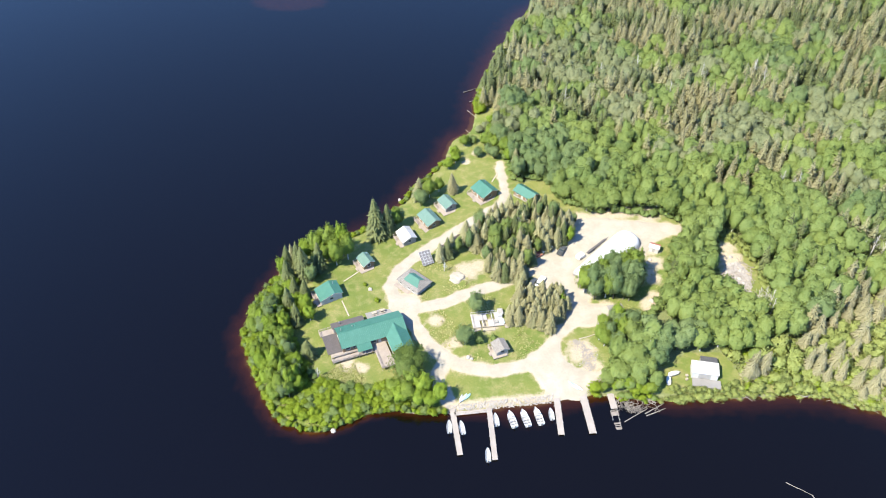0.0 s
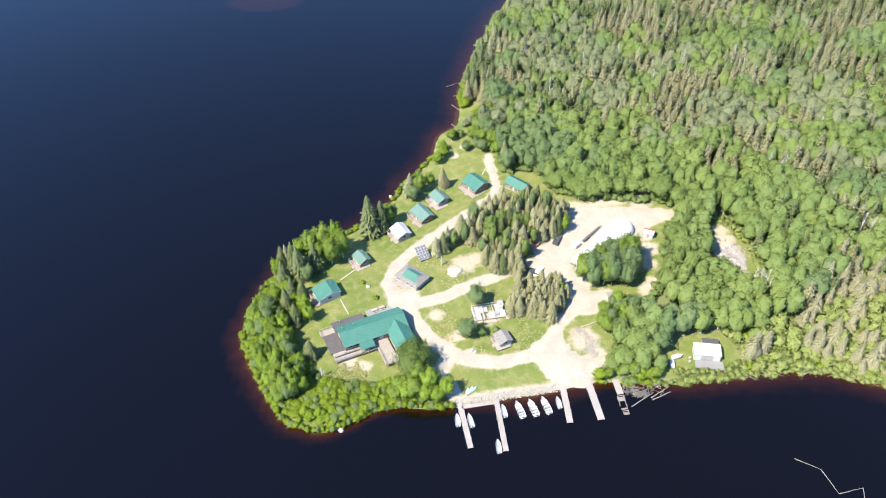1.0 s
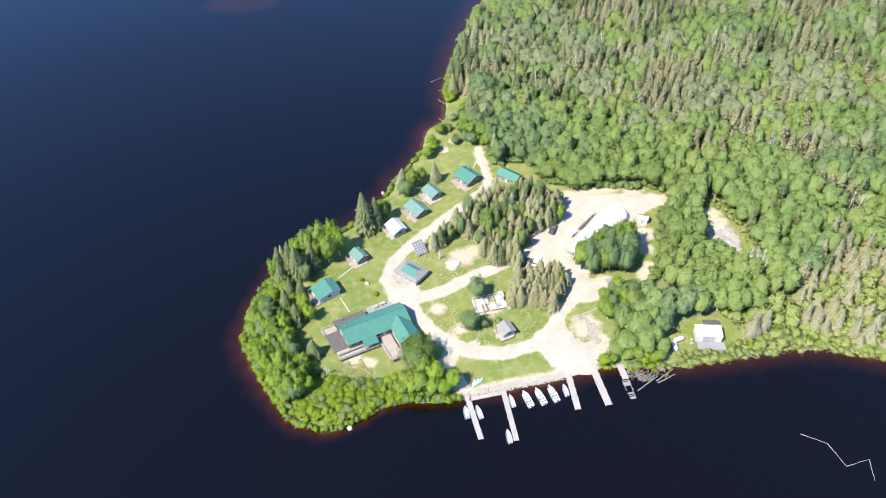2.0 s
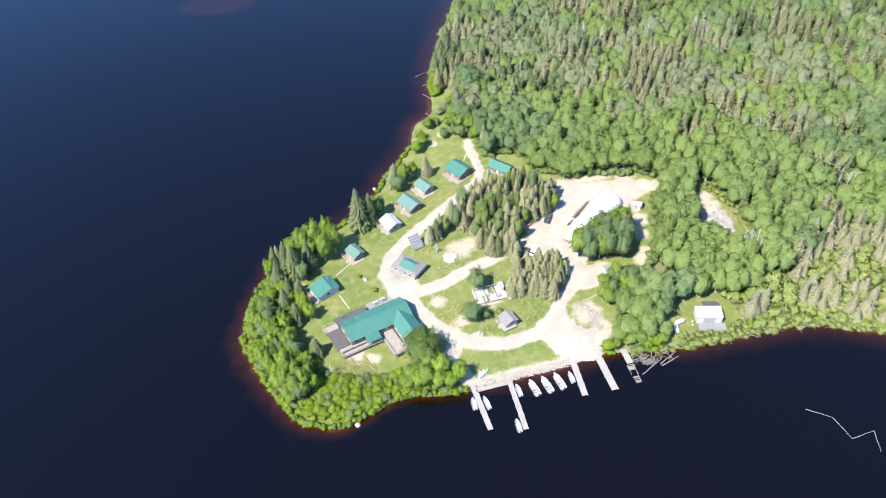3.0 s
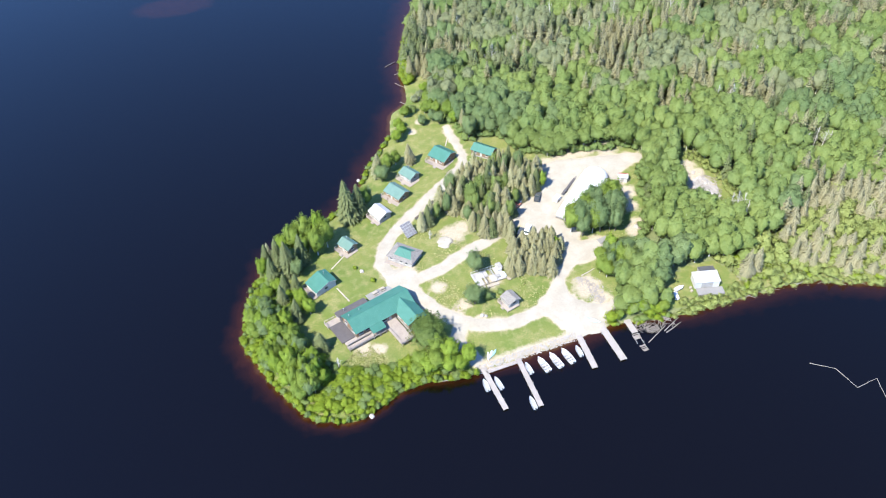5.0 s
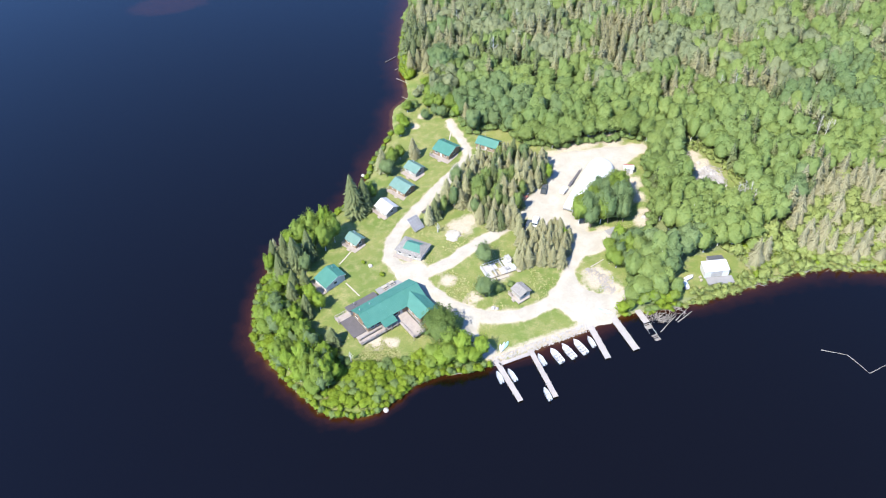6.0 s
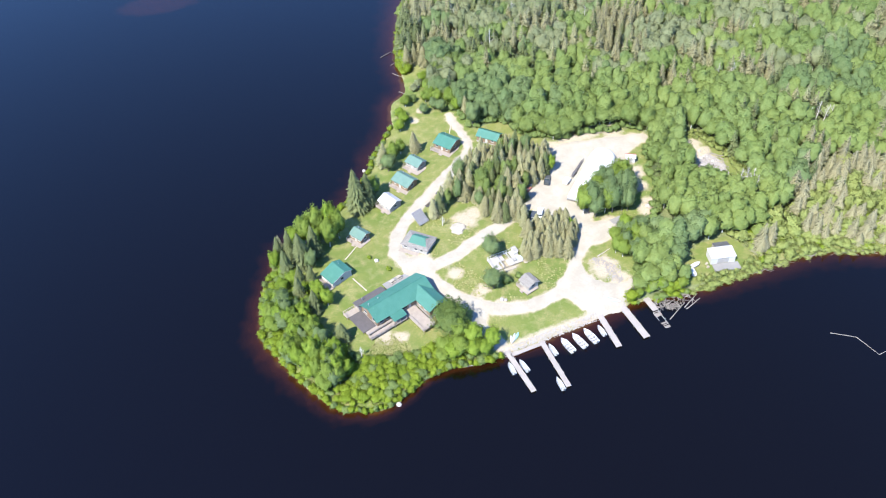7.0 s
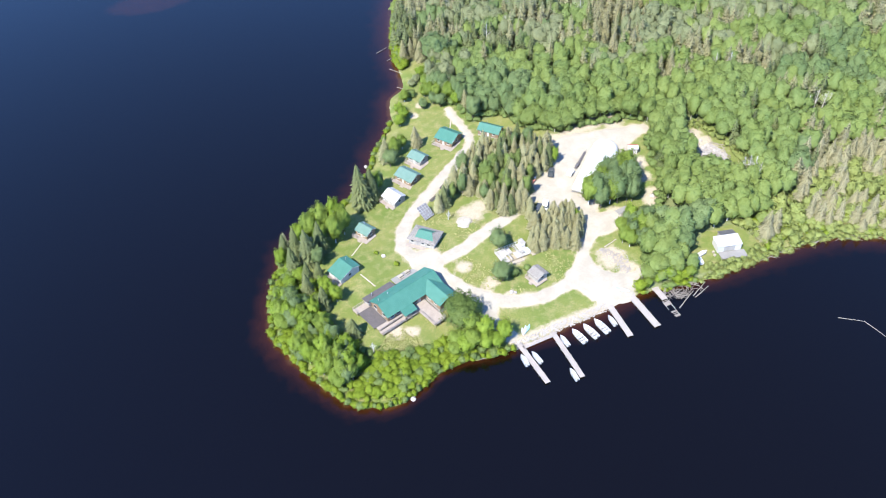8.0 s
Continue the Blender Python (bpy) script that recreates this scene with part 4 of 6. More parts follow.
order = ("spruce", "old_spruce", "brown_spruce", "birch", "aspen", "poplar", "willow", "shore_spruce", "scrub")
WOODS_LABEL = {"scrub": "pale green scrub trees among the shore spruces", "shore_spruce": "pale lichen-hung spruces along the eastern shore", "spruce": "dense dark green spruces of the northern woods", "old_spruce": "lichen-gray dying spruces among the woods", "brown_spruce": "brownish slender spruces among the woods",
               "birch": "bright green broadleaved woods", "aspen": "mid-green broadleaved woods", "poplar": "blue-green broadleaved woods", "willow": "grayish-green broadleaved woods"}
near = np.argsort(edge_d)[:70]
is_near = np.zeros(len(wx), bool)
is_near[near] = True
for i in near:
    plant("edge_aspen" if kind_of[i] in (3, 4) else order[kind_of[i]], float(wx[i]), float(wy[i]), float(h[i]), float(r[i]), trng)
ux, uy = scatter([(90, 151), (137, 144), (190, 150), (170, 182), (120, 172), (95, 168), (76, 160), (72, 152.5)], 1.9, nrng)
ok = wooded(ux, uy) & (nrng.uniform(size=len(ux)) < 0.75)
ux, uy = ux[ok], uy[ok]
for kind in ("lush", "shrub"):
    half = nrng.uniform(size=len(ux)) < (0.75 if kind == "lush" else 1.1)
    stand("undergrowth", kind, ux[half], uy[half], nrng.uniform(0.8, 2.4, half.sum()), nrng.uniform(1.2, 2.4, half.sum()), "pale green undergrowth among the shore spruces", nrng, category="undergrowth")
    ux, uy = ux[~half], uy[~half]
# leafy skirt along the edge of the woods
skirt = []
for (ax, ay), (bx, by) in zip(CAMP[2:17], CAMP[3:18]):
    run = math.hypot(bx - ax, by - ay)
    for i in range(int(run / 1.3)):
        f = (i + nrng.uniform(0, 1)) / (run / 1.3)
        skirt.append((ax + (bx - ax) * f + nrng.uniform(-1.2, 1.2), ay + (by - ay) * f + nrng.uniform(-0.4, 1.8), nrng.uniform(1.4, 3.6), nrng.uniform(1.2, 2.2)))
skirt = np.array(skirt)
skirt = skirt[road_field(skirt[:, 0], skirt[:, 1]) < -1.5]
stand("undergrowth", "alder", *skirt.T, "green shrubs along the edge of the woods", nrng, category="undergrowth")
# low growth round the bare patch
ux, uy = scatter([(98, 221), (107, 217), (113, 203), (113, 189), (108, 179), (96, 180), (90, 193), (93, 210)], 1.8, nrng)
ok = ~inside(bare_line * 0.86 + np.array((101.0, 199.0)) * 0.14, ux, uy)
stand("undergrowth", "lush", ux[ok], uy[ok], nrng.uniform(0.8, 2.4, ok.sum()), nrng.uniform(0.9, 1.7, ok.sum()), "pale green scrub round the bare patch", nrng, category="undergrowth")
for k, kind in enumerate(order):
    sel = (kind_of == k) & ~is_near
    stand("woods", kind, wx[sel], wy[sel], h[sel], r[sel], WOODS_LABEL[kind], nrng, tones=tone_of[sel])


def snag(x, y, height, label="bare dead tree with pale bleached limbs"):
    """A leafless tree."""
    rng = np.random.default_rng(int(abs(x) * 10 + y))
    t = tagged(new("dead_tree"), label, "dead tree", "dead trees")
    t.matrix_basis = pose(x, y, z_at(x, y), rng.uniform(-4, 4), rng.uniform(-4, 4), rng.uniform(0, 360))
    v, q = tube([(0, 0, -0.3), (0.1, 0, height * 0.5), (0.2, 0.1, height)], (0.19, 0.13, 0.03), 6)
    raw(M["birch"], "trunk", v, q, t)
    for i in range(22):
        f = 0.3 + 0.66 * i / 22
        a, l = rng.uniform(0, 6.28), height * (1.05 - f) * rng.uniform(0.25, 0.42)
        z = height * f
        bx, by = 0.2 * f + l * np.cos(a), 0.1 * f + l * np.sin(a)
        v, q = tube([(0.2 * f, 0.1 * f, z), (bx * 0.6, by * 0.6, z + l * 0.45), (bx, by, z + l * 0.9)], (0.07, 0.05, 0.02), 4)
        raw(M["birch"], "limb", v, q, t)
    return t


for x, y, height in ((52.5, 297, 15), (64, 303, 12), (88, 322, 14), (113, 310, 15), (136.5, 311, 15), (140, 306, 14), (128, 240, 10), (131, 236, 10), (134, 238, 11), (112, 222, 10), (-38.5, 155.6, 4.5), (71, 318, 13),
                     (118, 214, 9), (121, 212, 9), (141, 206, 9), (144.5, 206.4, 10), (147, 205.6, 9), (150.5, 206.2, 10), (153.5, 205.4, 9), (156, 205, 8), (105, 185.5, 9), (107.5, 184.5, 10), (109, 183.6, 9), (108.5, 180.5, 9), (154, 258, 12), (98, 300, 13), (46, 330, 12)):
    snag(x, y, height)

# long grass in the rough places
gr = np.random.default_rng(77)
gx = np.concatenate([gr.uniform(-8, 36, 5200), gr.uniform(-45, -10, 5200), gr.uniform(36, 80, 1500)])
gy = np.concatenate([gr.uniform(160, 206, 5200), gr.uniform(150, 164, 5200), gr.uniform(176, 212, 1500)])
ok = (road_field(gx, gy) < -0.4) & (inland(gx, gy) > 1) & (ripple(gx, gy, 6, 1.5) > 0.05) & (bare_amount(gx, gy) < 0.9)
gx, gy = gx[ok], gy[ok]
n = len(gx)
a = gr.uniform(0, 6.283, n)
tall, wide = gr.uniform(0.08, 0.3, n), gr.uniform(0.10, 0.25, n)
base = np.stack([gx, gy, land(gx, gy) - 0.03], 1)
across = np.stack([np.cos(a), np.sin(a), np.zeros(n)], 1) * wide[:, None]
bend = np.stack([gr.normal(0, 0.3, n), gr.normal(0, 0.3, n), tall], 1)
blades = np.stack([base - across, base + across, base + across * 1.5 + bend, base - across * 1.5 + bend], 1).reshape(-1, 3)
me = mesh_of("grass", blades, np.arange(4 * n).reshape(-1, 4))
set_puff(me, unit(np.stack([gr.normal(-0.2, 0.25, 4 * n), gr.normal(-0.2, 0.25, 4 * n), np.ones(4 * n)], 1)))
me.materials.append(M["grass"])
tagged(new("grass", me), "tufts of long yellowing grass in the rough", "grass", kind="stuff")

# ---- houses ----
def wall_with_openings(bm, m, length, z0, z1, thick, openings):
    """An upright wall along local x with rectangular holes (x0, x1, z0, z1) right through it."""
    at = 0.0
    for a, b, lo, hi in sorted(openings):
        box(bm, at, a, 0, thick, z0, z1, m)
        if lo > z0:
            box(bm, a, b, 0, thick, z0, lo, m)
        if hi < z1:
            box(bm, a, b, 0, thick, hi, z1, m)
        at = b
    box(bm, at, length, 0, thick, z0, z1, m)


def glaze(parent, m, a, b, lo, hi, thick, trim):
    """A window in a wall's hole: casing, sill and pane."""
    bm = fresh()
    e = 0.09
    for r in ((a - e, a, lo - e, hi + e), (b, b + e, lo - e, hi + e), (a, b, hi, hi + e), (a, b, lo - e, lo)):
        box(bm, r[0], r[1], -0.04, thick * 0.5, r[2], r[3], m)
    w = part("window", bm, trim, parent)
    bm = fresh()
    box(bm, a, b, 0.04, 0.06, lo, hi, m)
    box(bm, (a + b) / 2 - 0.025, (a + b) / 2 + 0.025, 0.02, 0.04, lo, hi, m)
    part("pane", bm, M["glass"], w)
    bm = fresh()
    box(bm, a - 0.12, b + 0.12, -0.14, 0.0, lo - e - 0.06, lo - e, m)
    part("sill", bm, trim, w)


def hang_door(parent, m, a, b, lo, hi, material):
    bm = fresh()
    box(bm, a + 0.01, b - 0.01, 0.03, 0.08, lo, hi, m)
    for k in range(2):
        z0 = lo + 0.2 + k * (hi - lo) * 0.45
        box(bm, a + 0.15, b - 0.15, 0.015, 0.03, z0, z0 + (hi - lo) * 0.33, m)
    d = part("door", bm, material, parent)
    bm = fresh()
    rod(bm, m @ Vector((b - 0.14, -0.05, lo + 1.0)), m @ Vector((b - 0.14, 0.04, lo + 1.0)), 0.035)
    part("door_handle", bm, M["steel"], d)


def profiled(bm, upper, lower, thick):
    """One plate between two rows of points, with a flat underside."""
    drop = Vector((0, 0, thick))
    rows = [[bm.verts.new(p) for p in upper], [bm.verts.new(p) for p in lower]]
    under = [[bm.verts.new(Vector(p) - drop) for p in upper], [bm.verts.new(Vector(p) - drop) for p in lower]]
    n = len(upper)
    for i in range(n - 1):
        bm.faces.new((rows[0][i], rows[1][i], rows[1][i + 1], rows[0][i + 1]))
        bm.faces.new((under[0][i + 1], under[1][i + 1], under[1][i], under[0][i]))
        bm.faces.new((rows[0][i + 1], under[0][i + 1], under[0][i], rows[0][i]))
        bm.faces.new((rows[1][i], under[1][i], under[1][i + 1], rows[1][i + 1]))
    for i in (0, n - 1):
        bm.faces.new((rows[0][i], under[0][i], under[1][i], rows[1][i]))
    bmesh.ops.recalc_face_normals(bm, faces=bm.faces)


def rib_steps(length, gap):
    """Places along a sheet and the height of its ribs there."""
    count = max(2, int(length / gap))
    out = []
    for i in range(count + 1):
        s = min(max(length * i / count, 0.045), length - 0.045)
        out += [(s - 0.045, 0.0), (s - 0.028, 0.045), (s + 0.028, 0.045), (s + 0.045, 0.0)]
    return out


def metal_slope(parent, a, b, c, d, material, thick=0.07, gap=0.6, label=""):
    """One roof slope with standing ribs; a to b runs along the eave, d to c along the ridge."""
    a, b, c, d = (Vector(p) for p in (a, b, c, d))
    bm = fresh()
    up = (b - a).cross(d - a).normalized()
    length = (b - a).length
    steps_ = rib_steps(length, gap)
    profiled(bm, [d.lerp(c, s / length) + up * h for s, h in steps_], [a.lerp(b, s / length) + up * h for s, h in steps_], thick)
    return part("roof_slope", bm, material, parent, label)


def shingle_slope(parent, a, b, c, d, material, thick=0.12):
    """One roof slope in stepped courses."""
    bm = fresh()
    a, b, c, d = (Vector(p) for p in (a, b, c, d))
    up = (b - a).cross(d - a).normalized()
    rows = max(3, int((d - a).length / 0.3))
    fs = []
    for i in range(rows):
        fs += [(i / rows, 0.035), ((i + 1) / rows - 0.002, 0.006)]
    profiled(bm, [a.lerp(d, f) + up * h for f, h in fs], [b.lerp(c, f) + up * h for f, h in fs], thick)
    return part("roof_slope", bm, material, parent)


def rail_line(parent, pts, z, high=1.0, material=None):
    """Posts, a top rail and a middle rail along a line of corners."""
    material = material or M["deck"]
    for (ax, ay), (bx, by) in zip(pts, pts[1:]):
        n = max(1, round(math.hypot(bx - ax, by - ay) / 1.8))
        bm = fresh()
        for i in range(n + 1):
            x, y = ax + (bx - ax) * i / n, ay + (by - ay) * i / n
            box(bm, x - 0.05, x + 0.05, y - 0.05, y + 0.05, z, z + high)
        for h, w in ((high, 0.07), (high * 0.55, 0.04)):
            turn = math.atan2(by - ay, bx - ax)
            m = pose(ax, ay, z + h, 0, 0, math.degrees(turn))
            box(bm, 0, math.hypot(bx - ax, by - ay), -w, w, 0, 0.05, m)
        part("railing", bm, material, parent)


def platform(parent, x0, x1, y0, y1, z, drop, material, name="deck"):
    """A deck of boards on posts."""
    bm = fresh()
    n = max(2, int((x1 - x0) / 0.28))
    w = (x1 - x0) / n
    marks = []
    for i in range(n):
        marks += [(x0 + w * i + 0.012, z), (x0 + w * (i + 1) - 0.012, z), (x0 + w * (i + 1) - 0.006, z - 0.03), (x0 + w * (i + 1) + 0.006, z - 0.03)]
    marks = marks[:-2]
    profiled(bm, [Vector((x, y1, h)) for x, h in marks], [Vector((x, y0, h)) for x, h in marks], 0.2)
    deck = part(name, bm, material, parent)
    bm = fresh()
    for x in (x0 + 0.1, (x0 + x1) / 2, x1 - 0.2):
        for y in (y0 + 0.06, y1 - 0.16):
            box(bm, x, x + 0.1, y, y + 0.1, z - drop, z - 0.25)
    part("deck_post", bm, material, deck)
    return deck


def steps(parent, x, y, turn, width, rise_to, material):
    n = max(1, round(rise_to / 0.18))
    m = pose(x, y, 0, 0, 0, turn)
    bm = fresh()
    for i in range(n):
        box(bm, -width / 2, width / 2, -0.28 * (i + 1), -0.28 * i, rise_to * (n - i - 1) / n - 0.2, rise_to * (n - i) / n, m)
    part("steps", bm, material, parent)


def cabin(x, y, turn, length, front, back, eave, ridge, roof, wall, label, deck=1.6, side=1.0, trim="white_wall", slope="metal", group="camp cabins", porch=False, stove=True):
    """A gabled cabin. Local x runs along the ridge, -y is the front; front and back are the roof's reaches either way."""
    t = thing("cabin", x, y, turn, label, "cabin", group)
    zf = 0.45
    over = 0.35
    L, F, B = length / 2 - over, front - over, back - over
    pitch = (ridge - eave) / front
    lo_f, lo_b = eave + pitch * over, ridge - pitch * B
    wm = M[wall]
    # floor on a crawl-space skirt
    part("floor_slab", boxes((-L - 0.03, L + 0.03, -F - 0.03, B + 0.03, -0.5, zf)), M["gray_wall"], t)
    th = 0.14
    mf = pose(-L, -F, 0)
    openings = [(2 * L * 0.14, 2 * L * 0.14 + 1.0, zf + 0.95, zf + 1.8), (2 * L * 0.5 - 0.45, 2 * L * 0.5 + 0.45, zf + 0.02, zf + 2.0 if lo_f > zf + 2.1 else lo_f - 0.1), (2 * L * 0.86 - 1.0, 2 * L * 0.86, zf + 0.95, zf + 1.8)]
    bm = fresh()
    wall_with_openings(bm, mf, 2 * L, zf, lo_f - 0.06, th, openings)
    part("wall_front", bm, wm, t)
    glaze(t, mf, *openings[0], th, M[trim])
    glaze(t, mf, *openings[2], th, M[trim])
    hang_door(t, mf, *openings[1], M[trim])
    bm = fresh()
    box(bm, -L, L, B - th, B, zf, lo_b - 0.06)
    part("wall_back", bm, wm, t)
    for s in (-1, 1):
        bm = fresh()
        m = pose(s * L, (-F + th) if s > 0 else (B - th), 0, 0, 0, 90 if s > 0 else -90)
        wide = F + B - 2 * th
        top = min(lo_f, lo_b) - 0.06
        o = [(wide * 0.5 - 0.55, wide * 0.5 + 0.55, zf + 0.95, min(zf + 1.85, top - 0.08))]
        wall_with_openings(bm, m, wide, zf, top, th, o)
        xs = (L - th, L) if s > 0 else (-L, -L + th)
        prism(bm, [(-F + th, top), (B - th, top), (B - th, lo_b - 0.06), (0, ridge - 0.12), (-F + th, lo_f - 0.06 + pitch * th)], *xs)
        part("gable_wall", bm, wm, t)
        glaze(t, m, *o[0], th, M[trim])
    X = length / 2
    make = metal_slope if slope == "metal" else shingle_slope
    back_z = ridge - pitch * back
    make(t, (-X, -front, eave), (X, -front, eave), (X, 0, ridge), (-X, 0, ridge), M[roof])
    make(t, (X, back, back_z), (-X, back, back_z), (-X, 0, ridge), (X, 0, ridge), M[roof])
    part("ridge_cap", soften(boxes((-X - 0.02, X + 0.02, -0.14, 0.14, ridge - 0.02, ridge + 0.06)), 0.03, 1), M[roof], t)
    for s in (-1, 1):
        for (ya, za), (yb, zb) in (((-front, eave), (0, ridge)), ((0, ridge), (back, back_z))):
            bm = fresh()
            slab(bm, (s * X - 0.03, ya, za - 0.02), (s * X + 0.03, ya, za - 0.02), (s * X + 0.03, yb, zb - 0.02), (s * X - 0.03, yb, zb - 0.02), 0.2)
            part("barge_board", bm, M[trim], t)
    if deck:
        platform(t, -X, X + side, -front - deck, -F, zf - 0.06, 0.9, M["deck"], "porch_deck")
        steps(t, X * 0.2, -front - deck, 0, 1.4, zf - 0.06, M["deck"])
        if side:
            platform(t, L, X + side, -F, B * 0.7, zf - 0.07, 0.9, M["deck"], "side_deck")
        rail_line(t, [(-X + 0.05, -F - 0.1), (-X + 0.05, -front - deck + 0.08), (-0.7, -front - deck + 0.08)], zf - 0.06)
    if stove:
        bm = fresh()
        rod(bm, (-X * 0.4, back * 0.35, ridge - 0.5), (-X * 0.4, back * 0.35, ridge + 0.65), 0.09, sides=9)
        rod(bm, (-X * 0.4, back * 0.35, ridge + 0.68), (-X * 0.4, back * 0.35, ridge + 0.8), 0.16, 0.05, sides=9)
        part("stove_pipe", bm, M["steel"], t)
    return t


cabin(-37.6, 190.0, -64, 6.6, 5.2, 3.0, 2.3, 4.2, "roof_green", "white_wall", "white-walled cabin under a green metal roof beside the lodge", 1.2, 0.0)
cabin(-26.9, 205.7, -57, 5.8, 2.8, 1.9, 2.3, 3.6, "roof_pale", "log_wall", "small brown cabin under a pale green metal roof", 1.3, 0.7)
cabin(-12.9, 218.9, -63, 6.8, 3.3, 2.4, 2.3, 3.9, "roof_white", "gray_wall", "gray cabin under a white metal roof by the road", 1.0, 0.0)
cabin(-4.6, 228.8, -58, 8.2, 3.6, 2.3, 2.3, 3.9, "roof_pale", "log_wall", "brown cabin under a pale green metal roof", 1.3, 0.8)
cabin(2.0, 237.6, -58, 6.6, 3.0, 2.2, 2.3, 3.7, "roof_pale", "gray_wall", "gray cabin under a faded green metal roof with a wide deck", 1.4, 1.0)
cabin(16.6, 244.6, -53, 8.2, 4.4, 3.0, 2.5, 4.3, "roof_green", "log_wall", "brown cabin under a green metal roof at the grove's end", 1.6, 0.6)
cabin(32.2, 241.3, -45, 9.0, 3.0, 2.4, 2.4, 3.9, "roof_green", "log_wall", "long low cabin under a green metal roof beneath the trees", 0.0, 0.0)
cabin(33.6, 286.5, -35, 6.5, 3.0, 2.6, 2.4, 4.0, "roof_pale", "white_wall", "cabin with a pale green roof half hidden in the woods", 0.0, 0.0)
cabin(18.6, 166.4, -70, 4.9, 2.7, 2.0, 2.1, 3.3, "roof_gray", "gray_wall", "small weathered hut under a gray shingle roof on the green", 0.9, 0.5, "gray_wall", "shingle", "outbuildings", False, False)


def lodge():
    """The lodge: a long gabled house with a cross wing, lean-to, decks and porches. Local x along the house, -y towards the point."""
    t = thing("lodge", -35.0, 172.3, 21, "long lodge under a green metal roof with decks", "lodge")
    L, W, eave, ridge, zf = 21.8, 9.4, 3.0, 5.3, 0.7
    y0, ym, y1 = -W, -W / 2, 0.0
    o = 0.5
    part("floor_slab", boxes((o - 0.03, L - o + 0.03, y0 + o - 0.03, y1 - o + 0.03, -1.2, zf)), M["gray_wall"], t)
    th = 0.16
    log = M["log_wall"]
    m = pose(o, y0 + o, 0)
    long = L - 2 * o
    holes = [(0.9, 2.3, 1.6, 2.7), (3.2, 4.6, 1.6, 2.7), (6.4, 7.4, zf + 0.02, 2.75), (9.2, 11.0, 1.4, 2.7), (11.6, 12.6, zf + 0.02, 2.75)]
    bm = fresh()
    wall_with_openings(bm, m, long, zf, eave + 0.2, th, holes)
    part("wall_front", bm, log, t)
    for i, h in enumerate(holes):
        if i in (2, 4):
            hang_door(t, m, *h, M["white_wall"])
        else:
            glaze(t, m, *h, th, M["white_wall"])
    bm = fresh()
    m = pose(L - o, y1 - o, 0, 0, 0, 180)
    holes = [(2.0, 3.4, 1.6, 2.7), (5.5, 6.9, 1.6, 2.7), (15, 16.4, 1.6, 2.7)]
    wall_with_openings(bm, m, long, zf, eave + 0.2, th, holes)
    part("wall_back", bm, log, t)
    for h in holes:
        glaze(t, m, *h, th, M["white_wall"])
    for s in (0, 1):
        m = pose(L - o, y0 + o + th, 0, 0, 0, 90) if s else pose(o, y1 - o - th, 0, 0, 0, -90)
        wide = W - 2 * o - 2 * th
        holes = [(1.2, 2.6, 1.6, 2.7), (wide - 2.6, wide - 1.2, 1.6, 2.7)]
        bm = fresh()
        wall_with_openings(bm, m, wide, zf, eave + 0.1, th, holes)
        xs = (L - o - th, L - o) if s else (o, o + th)
        prism(bm, [(y0 + o + th, eave + 0.1), (y1 - o - th, eave + 0.1), (ym, ridge - 0.15)], *xs)
        part("gable_wall", bm, log, t)
        for h in holes:
            glaze(t, m, *h, th, M["white_wall"])
    g = M["roof_green"]
    metal_slope(t, (0, y0, eave), (L, y0, eave), (L, ym, ridge), (0, ym, ridge), g)
    metal_slope(t, (L, y1, eave), (0, y1, eave), (0, ym, ridge), (L, ym, ridge), g)
    part("ridge_cap", soften(boxes((-0.02, L + 0.02, ym - 0.16, ym + 0.16, ridge - 0.02, ridge + 0.07)), 0.03, 1), g, t)
    # cross wing at the east end
    wx0, wx1, wy = 14.6, L - 0.02, -16.2
    wm, wr = (wx0 + wx1) / 2, 4.75
    yr = ym - (ridge - wr) / (ridge - eave) * W / 2
    part("wing_floor", boxes((wx0 + o, wx1 - o, wy + o, y0 + o - 0.05, -1.2, zf - 0.02)), M["gray_wall"], t)
    for s in (0, 1):
        m = pose(wx1 - o, wy + o, 0, 0, 0, 90) if s else pose(wx0 + o, y0 + o, 0, 0, 0, -90)
        bm = fresh()
        run = y0 - wy - 0.05
        holes = [(1.0, 2.2, 1.6, 2.7), (3.8, 5.0, 1.6, 2.7)]
        wall_with_openings(bm, m, run, zf - 0.02, eave + 0.15, th, holes)
        part("wing_wall", bm, log, t)
        for h in holes:
            glaze(t, m, *h, th, M["white_wall"])
    m = pose(wx0 + o + th, wy + o, 0)
    wide = wx1 - wx0 - 2 * o - 2 * th
    bm = fresh()
    holes = [(wide / 2 - 1.1, wide / 2 + 1.1, 1.4, 2.7)]
    wall_with_openings(bm, m, wide, zf - 0.02, eave + 0.1, th, holes)
    vs = [(wx0 + o + th, eave + 0.1), (wx1 - o - th, eave + 0.1), (wm, wr - 0.15)]
    solid(bm, [(x, y, z) for y in (wy + o, wy + o + th) for x, z in vs], ((0, 1, 2), (5, 4, 3), (0, 3, 4, 1), (1, 4, 5, 2), (2, 5, 3, 0)))
    part("gable_wall", bm, log, t)
    glaze(t, m, *holes[0], th, M["white_wall"])
